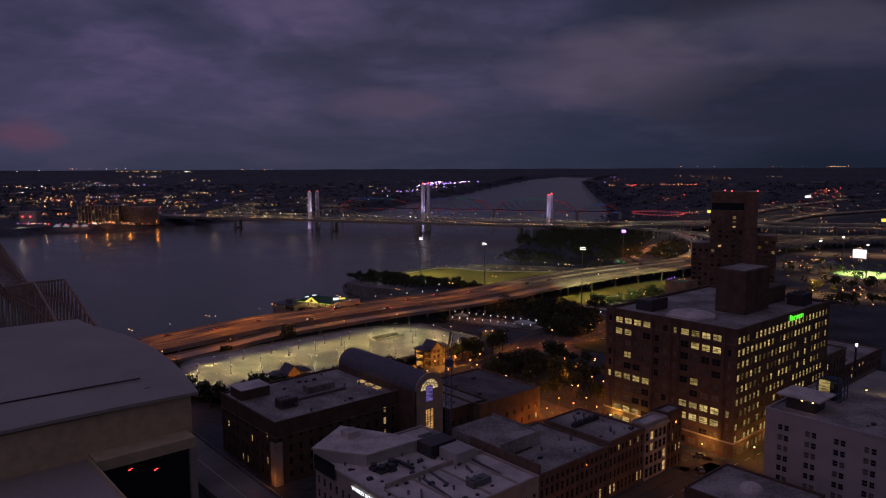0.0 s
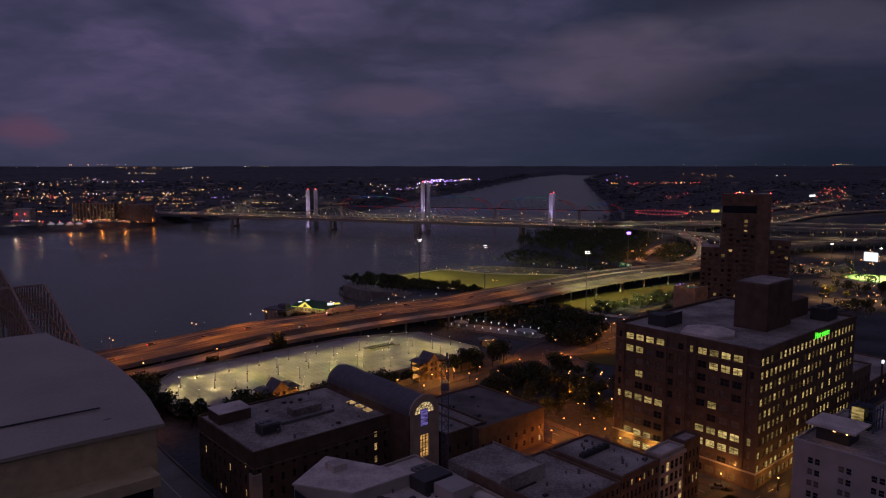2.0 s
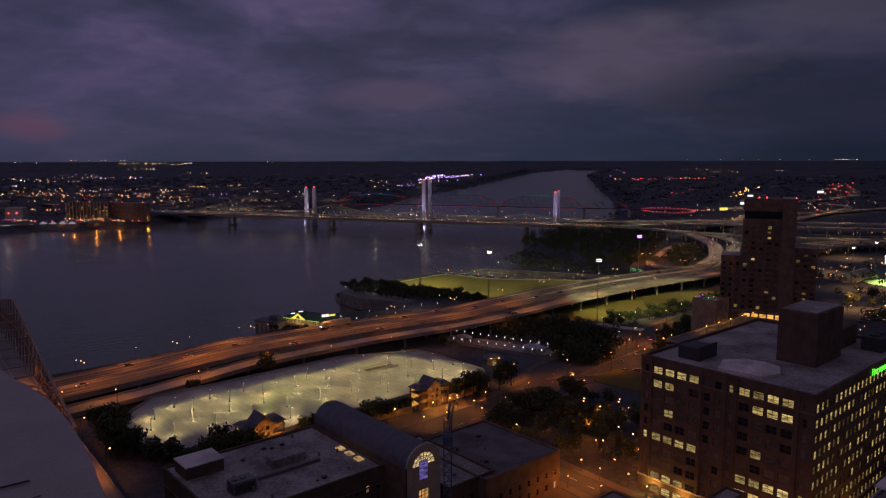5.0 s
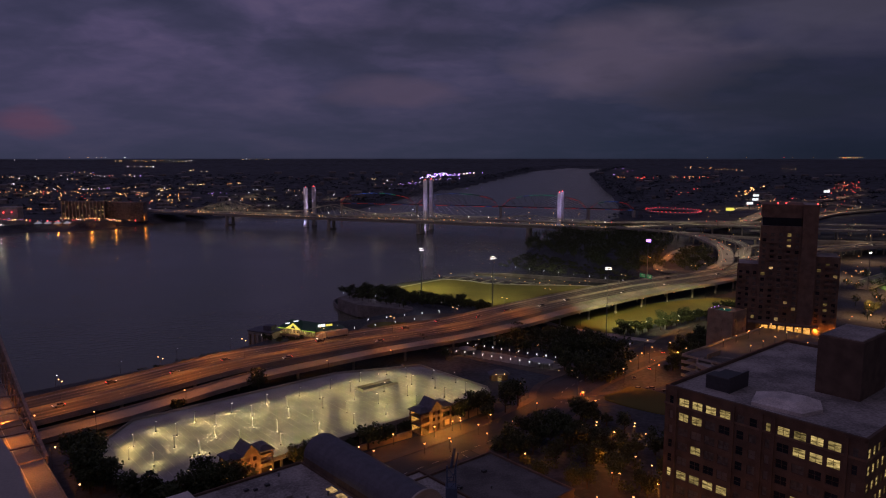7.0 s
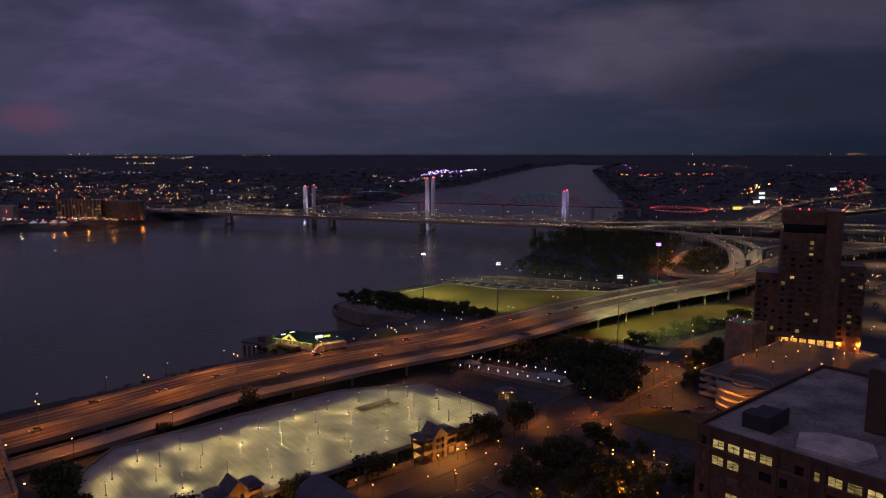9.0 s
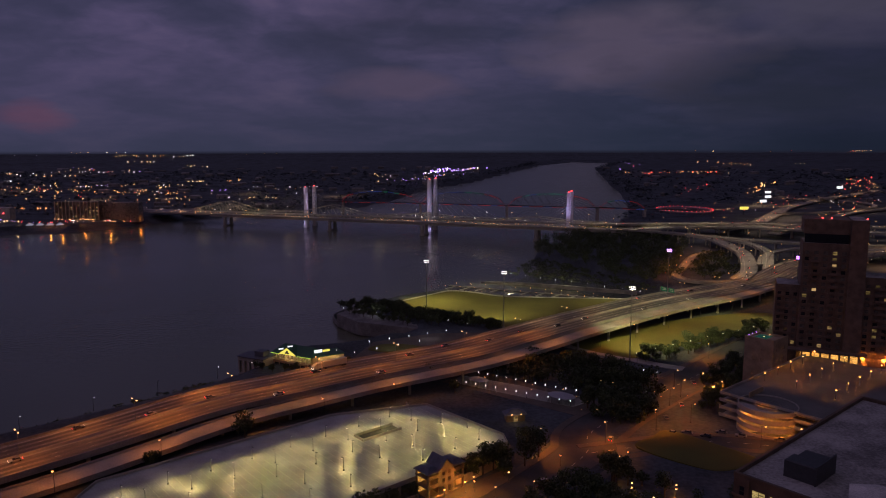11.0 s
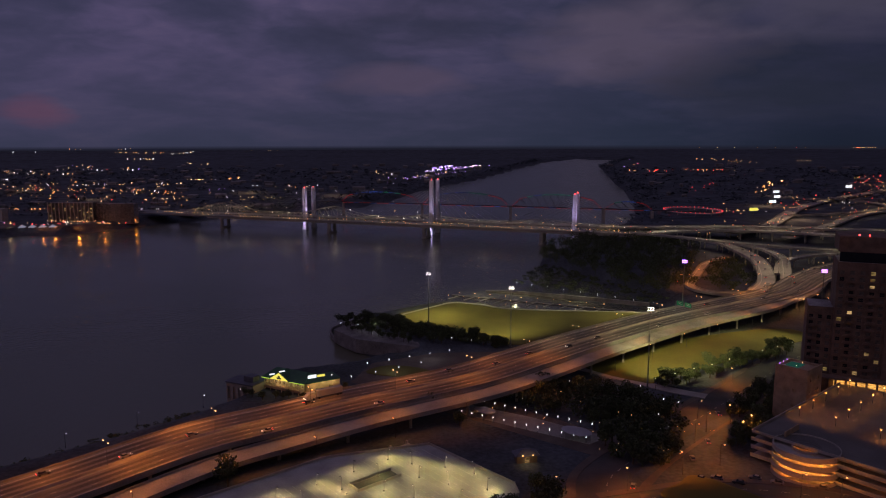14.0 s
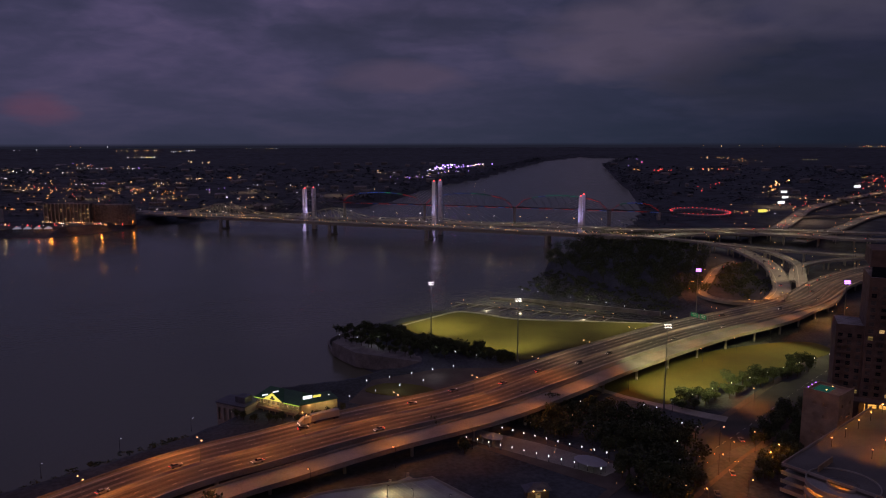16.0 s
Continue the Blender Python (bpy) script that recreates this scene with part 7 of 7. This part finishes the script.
def put_car(proto, x, y, z, turn):
    m = pose(x, y, z, 0, 0, turn)
    if proto.name in car_done:
        return copy_thing(proto, m)
    car_done.add(proto.name)
    proto.matrix_world = m


rc = random.Random(14)
for u, v, a in ((317.8, 227.0, 40), (309, 212, 110), (311.5, 205, 110), (319.7, 203, 112), (304, 216, 110), (322, 196, 115), (330, 184, 118), (189, 104, 40), (193, 96, 130), (184, 100, 130), (190, 84, 0), (184, 90, 40), (247, 84, 0)):
    x, y = xy(u, v)
    put_car(car_p, x, y, gz(x, y) + 0.12, ANGLE + a)
for i, (p, s) in enumerate(along(hrows, 40, 26)):
    if rc.random() < 0.75:
        o = rc.choice((-11.4, -7.4, -3.2, 3.2, 7.4, 11.4))
        q = p + s * o
        a = math.degrees(math.atan2(s.x, -s.y))
        put_car(car_l, q.x, q.y, q.z + 0.02, a + (180 if o > 0 else 0))
for rows, n in ((VI[3][0], 8), (VI[0][0], 9), (VI[7][0], 22), (VI[1][0], 7), (VI[8][0], 10)):
    total = sum((q - p).length for (p, _), (q, _) in zip(rows, rows[1:]))
    for p, s in along(rows, 20, total / n):
        o = rc.uniform(-4, 4)
        q = p + s * o
        put_car(car_l, q.x, q.y, q.z + 0.05, math.degrees(math.atan2(s.x, -s.y)) + (0 if rc.random() < 0.7 else 180))
for u, v, a in ((231, 220, 10), (338, 232, 40), (372, 246, 45), (280, 228, 30)):
    x, y = xy(u, v)
    put_car(car_l, x, y, gz(x, y) + 0.12, ANGLE + a)
p, s = along(hrows, 330, 900)[0]
q = p - s * 11.0
tr = thing("truck", "articulated truck with a white trailer", "truck", Matrix.Translation((q.x, q.y, q.z)) @ Euler((0, 0, math.atan2(s.x, -s.y) + math.pi)).to_matrix().to_4x4())
part("trailer", Geo().box(-14, -1.2, -1.25, 1.25, 1.1, 4.0, 0.08), trailer_white, tr)
part("cab", Geo().ring_stack([[(-0.6, -1.2), (4.2, -1.2), (4.2, 1.2), (-0.6, 1.2)], [(-0.6, -1.2), (4.2, -1.2), (4.2, 1.2), (-0.6, 1.2)], [(-0.6, -1.1), (2.2, -1.1), (2.2, 1.1), (-0.6, 1.1)]], [0.6, 1.9, 3.5]), trailer_white, tr)
for x in (-13, -11.6, -2.4, 0.4, 3.4):
    for y in (-1.15, 1.15):
        w = Geo().ring_stack([[(x + 0.5 * math.cos(a * math.pi / 5), 0.5 + 0.5 * math.sin(a * math.pi / 5)) for a in range(10)]] * 2, [y - 0.15, y + 0.15])
        w.v = [(a, c, b2) for a, b2, c in w.v]
        part("wheel", w, tyre, tr)
for y in (-0.9, 0.9):
    part("headlight", Geo().ball(4.25, y, 1.0, 0.2), g_white, tr)

# ---- far bank and distance ----
inn = thing("riverside_hotel", "long slab hotel on the far bank with ribbed pale front", "hotel", pose(-640, 1246, -3) @ Matrix.Diagonal((0.92, 1, 0.94, 1)))
part("wall", Geo().facade((0, 0, 0), (1, 0, 0), (0, 1.2, 0), 78, 0, 37, cols_even(78, 12, 3.2), [(4 + 3.1 * k, 6.0 + 3.1 * k) for k in range(10)]).box(0, 0.5, 1.2, 18, 0, 37).box(77.5, 78, 1.2, 18, 0, 37).box(0.5, 77.5, 1.3, 18, 0, 36.5), far_wall, inn)
for k in range(13):
    part("fin", Geo().box(k * 6.5 - 0.5, k * 6.5 + 0.5, -1.6, 0, 0, 37.5), concrete, inn)
part("wing", Geo().facade((80, 6, 0), (1, 0, 0), (0, 1.2, 0), 66, 0, 35, cols_even(66, 14, 2.6), [(4 + 3.1 * k, 6.0 + 3.1 * k) for k in range(10)]).box(80, 80.5, 7.2, 24, 0, 35).box(80.5, 146, 7.4, 24, 0, 34.5), far_wall, inn)
for k in range(9):
    part("balcony_band", Geo().box(80, 146, 4.6, 6, 3.2 + 3.1 * k, 3.9 + 3.1 * k), far_wall, inn)
rf = random.Random(23)
for k in range(26):
    part("window", Geo().box(*(lambda x0, z0: (x0, x0 + 2.6, 1.0, 1.15, z0, z0 + 1.8))(1.8 + rf.randrange(12) * 6.5, 4.1 + 3.1 * rf.randrange(10))), g_home, inn)
for k in range(30):
    part("lantern", Geo().ball(rf.uniform(0, 146), -8 - rf.uniform(0, 14), 3.4 + rf.uniform(0, 2), 0.6), rf.choice((g_warm, g_sodium, g_warm, g_white, g_red)), inn)
for x, y, pw, col in ((-690, 1150, 5200, (1.0, 0.82, 0.6)), (-655, 1160, 900, WARM), (-612, 1172, 2600, SODIUM), (-596, 1176, 3200, SODIUM), (-565, 1186, 2600, SODIUM), (-536, 1208, 2800, SODIUM), (-505, 1250, 1500, SODIUM)):
    lamp("waterfront_light", "POINT", (x, y + 6, 2), pw, col, radius=0.9)
white_h = thing("white_house", "plain white block with small red lights by the shore", "building", pose(-745, 1246, -2))
part("body", Geo().box(0, 30, 0, 16, 0, 24, 0.3), stucco_white, white_h)
part("lantern", Geo().ball(6, -1, 15, 0.9), g_red, white_h)
part("lantern", Geo().ball(20, -1, 15, 0.9), g_red, white_h)

tent0 = thing("tent", "small white party tent with a self-glowing canopy on the far shore", "tent", pose(-636, 1166, -1.0), "shore tents")
# the cloth emits by itself in place of any lamp inside
part("canopy", Geo().ring_stack([[(-4, -4), (4, -4), (4, 4), (-4, 4)], [(-4.3, -4.3), (4.3, -4.3), (4.3, 4.3), (-4.3, 4.3)], [(-0.3, -0.3), (0.3, -0.3), (0.3, 0.3), (-0.3, 0.3)]], [2.6, 3.0, 6.4]), glow("canopy_glow", (0.75, 0.75, 1.0), 0.28), tent0, "glowing white canopy")
for x in (-3.8, 3.8):
    for y in (-3.8, 3.8):
        part("pole", Geo().cyl(x, y, -1.5, 2.6, 0.12, 0.12, 6), steel_grey, tent0)
for k in range(1, 4):
    copy_thing(tent0, pose(-636 + 14.5 * k, 1166 + 1.5 * k, -1.0))


def far_z(x, y):
    X, Y, dz_ = fold(np.array([x]), np.array([y]))
    return float(X[0]), float(Y[0]), float(dz_[0])


def in_river(x, y):
    return float(river_distance(np.array([x]), np.array([y]))[0]) > -25


# low houses and sheds of the far bank
g = Geo()
for _ in range(260):
    y = 1350 + 3200 * rf.random() ** 1.6
    x = rf.uniform(-1.05 * y * 0.75, 200) if rf.random() < 0.75 else rf.uniform(380, 0.9 * y)
    if in_river(x, y) or (x > 0 and y < 1500):
        continue
    X, Y, dz_ = far_z(x, y)
    w, d, h = rf.uniform(8, 34), rf.uniform(8, 16), rf.uniform(4, 9)
    g.box(X, X + w, Y, Y + d, dz_ - 1, dz_ + h + 1.5)
    g.quad((X, Y, dz_ + h + 1.5), (X + w, Y, dz_ + h + 1.5), (X + w, Y + d / 2, dz_ + h + 4), (X, Y + d / 2, dz_ + h + 4))
solid("far_houses", g, far_wall, "low pale houses and sheds scattered over the far bank", "houses", "stuff")
g = Geo()
for _ in range(3400):
    y = 1330 + 2600 * rf.random() ** 1.3
    x = rf.uniform(-0.85 * y, 0.85 * y)
    if in_river(x, y) or (0 < x < 900 and y < 1500):
        continue
    X, Y, dz_ = far_z(x, y)
    r = rf.uniform(5, 12)
    h = rf.uniform(7, 13)
    for _k in range(4):
        cx, cy, cz = X + rf.uniform(-r, r), Y + rf.uniform(-r, r), dz_ + h * rf.uniform(0.3, 0.8)
        e = [Vector((rf.gauss(0, 1), rf.gauss(0, 1), rf.gauss(0, 0.22))).normalized() * r * rf.uniform(0.5, 0.9) for _j in range(4)]
        g.quad(*[Vector((cx, cy, cz)) + q for q in e])
solid("far_woods", g, hazed_leaf, "dark distant woods on the flat land beyond the river", "woods", "stuff")
# trees along both banks upriver
g = Geo()
BANKS = [SHORE[24:32], SHORE[33:42]]
for bank, sgn in zip(BANKS, (1, -1)):
    for (x0, y0), (x1, y1) in zip(bank, bank[1:]):
        n_ = int(math.hypot(x1 - x0, y1 - y0) / (9 if y0 < 3000 else 20))
        for k in range(n_):
            t = rf.random()
            x, y = x0 + (x1 - x0) * t + sgn * rf.uniform(-6, 70), y0 + (y1 - y0) * t
            X, Y, dz_ = far_z(x, y)
            r, h = rf.uniform(4, 10), rf.uniform(6, 12)
            for _k in range(5):
                c_ = Vector((X + rf.uniform(-r, r), Y + rf.uniform(-r, r), dz_ - 2 + h * rf.uniform(0.2, 0.9)))
                e = [Vector((rf.gauss(0, 1), rf.gauss(0, 1), rf.gauss(0, 0.3))).normalized() * r * rf.uniform(0.35, 0.7) for _j in range(4)]
                g.quad(*[c_ + q for q in e])
solid("bank_trees", g, hazed_leaf, "ragged dark trees lining the river banks", "woods", "stuff")
for m, col, st in (("far_white", (0.92, 0.86, 0.95), 5.0), ("far_warm", (1.0, 0.56, 0.22), 5.5), ("far_sodium", (1.0, 0.34, 0.10), 5.5), ("far_red", (1.0, 0.06, 0.06), 4.0), ("far_violet", (0.45, 0.24, 1.0), 5.0)):
    glow(m, col, st)
LG = {m: Geo() for m in ("bulb_white", "bulb_warm", "bulb_sodium", "bulb_red", "bulb_violet")}


def far_light(x, y, kind, size=1.0, h=12.0):
    if in_river(x, y):
        return
    X, Y, dz_ = far_z(x, y)
    d = math.hypot(X, Y - 60)
    LG[kind].octa(X, Y, dz_ + h + 1.5, d * 0.00050 * size)


TONE = {"w": "bulb_warm", "o": "bulb_sodium", "c": "bulb_white", "r": "bulb_red", "v": "bulb_violet"}


def light_row(x0, y0, x1, y1, n, jit, tones, size=1.0, h=12.0):
    """Street, yard and window lights strung between two places."""
    for i in range(n):
        q = (i + rf.random()) / n
        far_light(x0 + (x1 - x0) * q + rf.gauss(0, jit), y0 + (y1 - y0) * q + rf.gauss(0, jit), TONE[rf.choice(tones)], size * rf.choice((0.35, 0.5, 0.65, 0.8, 1.1)), h)


# lights on the skyline, far suburbs first
for row in ((-16300, 31000, -13900, 32200, 16, 60, "cwwo", 0.6), (-8900, 14800, -8600, 15200, 3, 30, "c", 0.6), (-5700, 12560, -4780, 12340, 22, 60, "wwoc", 0.8), (-2640, 6210, -2440, 6190, 14, 60, "wwc"),
            (-3780, 10100, -4630, 13400, 12, 60, "cwc"), (-4900, 17360, -4000, 17160, 12, 40, "wwc", 0.55), (-2120, 4280, -1380, 3260, 16, 60, "orvw"), (-1680, 4710, -1340, 4210, 10, 40, "wwc")):
    light_row(*row)
# town across the river
for row in ((-1970, 3290, -1500, 2820, 26, 60, "wwcco"), (-1820, 3400, -1420, 3370, 16, 50, "cccw"), (-1450, 2424, -1414, 2421, 5, 4, "c"), (-1020, 2056, -985, 2054, 6, 2, "cv"), (-990, 2104, -960, 2122, 7, 2, "vc"),
            (-823, 2350, -772, 2372, 11, 3, "w"), (-730, 2385, -690, 2520, 9, 24, "ocw"), (-1112, 1884, -930, 1876, 40, 50, "wwoor"), (-910, 1836, -735, 1772, 36, 50, "wooroc")):
    light_row(*row)
for row in ((-750, 1803, -594, 1712, 34, 45, "wooorwc"), (-880, 2150, -724, 2094, 16, 40, "wwc"), (-604, 1575, -547, 1560, 12, 4, "w"), (-417, 1601, -346, 1602, 10, 4, "w"), (-466, 1912, -397, 1990, 10, 50, "woc"),
            (-590, 1838, -560, 1874, 5, 10, "v", 1.5), (-1250, 2200, -900, 2000, 34, 90, "wwoc"), (-1000, 1600, -420, 1480, 46, 70, "wwoor"), (-700, 2000, -150, 1900, 20, 110, "wc"), (-520, 1600, -240, 1560, 18, 50, "wwoc")):
    light_row(*row)
# the river front of the town
for row in ((-637, 1236, -500, 1216, 30, 6, "wwwoor", 1.2, 3), (-575, 1196, -530, 1196, 8, 4, "wwc", 1.2, 3), (-503, 1198, -471, 1200, 16, 3, "ww", 1.1, 3), (-473, 1236, -437, 1236, 10, 6, "woor", 1.3, 3),
            (-819, 1417, -738, 1418, 9, 8, "oo", 1.5, 5), (-645, 1190, -583, 1190, 14, 10, "vrvcr", 1.3, 2), (-745, 1224, -660, 1200, 22, 10, "vrvowr", 1.2, 2), (-560, 1382, -480, 1365, 6, 4, "c", 0.9, 8)):
    light_row(*row)
# boat works upriver and the south bank
for row in ((-209, 2410, -89, 2412, 10, 30, "vvvw", 1.2), (-60, 3030, 12, 3900, 60, 18, "vvvcc", 1.4), (20, 3360, 176, 3930, 46, 20, "vvcw", 1.3), (-290, 3030, -221, 2683, 7, 20, "wc"), (-120, 2480, 30, 3000, 26, 20, "cwvv", 0.9),
            (1416, 5700, 896, 3512, 8, 40, "vorv"), (809, 3068, 1195, 3228, 44, 60, "oorrw", 1.2), (2064, 5855, 1872, 4439, 20, 60, "woo", 0.8), (11000, 33200, 17900, 30200, 12, 200, "owr", 0.6)):
    light_row(*row)
for row in ((17000, 30650, 17900, 30140, 18, 60, "ow", 0.7), (2400, 5100, 2500, 4990, 6, 20, "wc", 0.8), (703, 1718, 980, 2254, 24, 8, "oow", 1.3), (541, 1683, 744, 2115, 8, 12, "ro"), (574, 1333, 778, 1623, 14, 10, "rrow", 1.3),
            (994, 1832, 1489, 2596, 26, 24, "rrow", 1.3), (460, 1300, 900, 1500, 22, 60, "woco"), (900, 1300, 2000, 2400, 40, 160, "wocr"), (420, 1270, 520, 1300, 14, 20, "wrw")):
    light_row(*row)
for row in ((255, 430, 420, 600, 40, 30, "oow", 1.2, 5), (262, 560, 420, 690, 26, 12, "oow", 1.3, 6), (300, 470, 470, 640, 26, 14, "oow", 1.3, 6), (320, 640, 520, 760, 24, 14, "oow", 1.2, 6), (330, 520, 560, 860, 22, 60, "wco", 1.0, 6)):
    light_row(*row)
for j, n_ in ((7, 44), (8, 26), (9, 12), (0, 10), (1, 8), (3, 16), (6, 10)):
    rows = VI[j][0]
    for _ in range(n_):
        p, s = rf.choice(rows)
        q = p + s * rf.uniform(-8, 8) + Vector((-s.y, s.x, 0)) * rf.uniform(-25, 25)
        LG[rf.choice(("bulb_red", "bulb_red", "bulb_sodium", "bulb_warm"))].octa(q.x, q.y, q.z + rf.choice((0.9, 0.9, 8.0)), math.hypot(q.x, q.y) * 0.00036)
for x, y in ((-900, 1420), (-640, 1460), (-420, 1500), (-800, 1700), (-500, 1900), (-1100, 1900), (-260, 1800), (620, 1500), (760, 1750), (560, 1250)):
    lamp("town_light", "SPOT", (x, y, 30), 60000, (1.0, 0.58, 0.30), spread=160, blend=1.0, radius=1.5)
for kname, geo in LG.items():
    solid("city_lights", geo, MATS[kname.replace("bulb", "far")], {"bulb_white": "distant white street and yard lights", "bulb_warm": "distant warm street and window lights", "bulb_sodium": "distant orange street lights", "bulb_red": "distant red signal and tail lights", "bulb_violet": "distant violet floodlights along the shore"}[kname], "lights", "stuff")
# billboards
for x, y, w, h, m in ((749, 1736, 15, 5, g_signwhite), (682, 1587, 14, 5, g_signwhite), (617, 1464, 14, 5, g_signwhite), (514, 1307, 15, 5, g_yellow), (1340, 2500, 24, 7, g_yellow), (1250, 2290, 22, 7, g_yellow), (1011, 1910, 18, 6, g_signwhite), (700, 1080, 13, 5, g_yellow)):
    z = 10.0
    t = thing("billboard", "bright roadside billboard on a steel post", "billboard", pose(x, y, 1, 0, 0, 10), "billboards")
    part("post", Geo().cyl(0, 0.6, -1, z, 0.5, 0.5, 8), steel_dark, t)
    part("panel", Geo().box(-w / 2, w / 2, 0, 0.5, z, z + h, 0.05), m, t)
# ball park
bp_ = thing("ballpark", "floodlit green ball field with pale stands", "ballpark", pose(385, 606, 1.6, 0, 0, -50))
part("field", Geo().ring_stack([[(30 * math.cos(a * math.pi / 12), 24 * math.sin(a * math.pi / 12)) for a in range(24)]] * 2, [-0.4, 0.2]), material("turf", (0.085, 0.15, 0.03), 0.95), bp_)
for k in range(6):
    part("stand", Geo().box(-38 + k * 1.5, -36.5 + k * 1.5, -26, 26, -0.4, 7 - k * 1.1), concrete, bp_)
part("scoreboard", Geo().box(-34, -22, 62, 63, 7, 15.5), g_signwhite, bp_)
for x in (-32, -24):
    part("scoreboard_post", Geo().box(x - 0.3, x + 0.3, 62.2, 62.8, -0.4, 7), steel_grey, bp_)
for x, y in ((-30, -26), (-30, 26), (10, -30)):
    part("mast", Geo().cyl(x, y, 0, 30, 0.4, 0.25, 8), steel_grey, bp_)
    for k in range(4):
        part("floodlamp", Geo().ball(x, y - 1.5 + k, 30, 0.5), g_white, bp_)
lamp("ballpark_floodlight", "SPOT", (385, 606, 34), 520000, (1.0, 0.97, 0.70), spread=84, radius=1.0)
for x, y in ((338, 583), (300, 505), (356, 665), (375, 600), (430, 760), (480, 740)):
    lamp("yard_light", "SPOT", (x, y, 18), 21000, (1.0, 0.50, 0.20), spread=150, radius=0.5)
for k in range(34):
    x, y = rc.uniform(262, 400), rc.uniform(430, 660)
    if y > 0.9 * x + 80:
        put_lamp("street" if k % 3 else "sodium", x, y)
    if k % 6 == 0:
        lamp("yard_light", "SPOT", (x, y, 16), 13000, (1.0, 0.45, 0.15), spread=150, radius=0.5)
for k in range(44):
    x, y = 270 + (k % 11) * 3.4 + (k // 11) * 9, 470 + (k // 11) * 11 + (k % 11) * 1.6
    put_car(car_p, x, y, gz(x, y) + 0.05, 115)
shed = shell("warehouse", "long low warehouse with a plain grey roof", 300, 96, 60, 44, 4, 9, brick_brown, cols_even(60, 14, 1.6), [], [(2, 4), (5.5, 7)], lambda f, i, j: g_home if rc.random() < 0.15 else glass_dark, brick_brown, roof_grey)
scatter_vents(shed, 58, 42, 8.7, 10, 44)
plant_line((300, 520), (400, 560), 12, 12, 1.0)
plant_line((285, 470), (340, 480), 7, 6, 0.9)
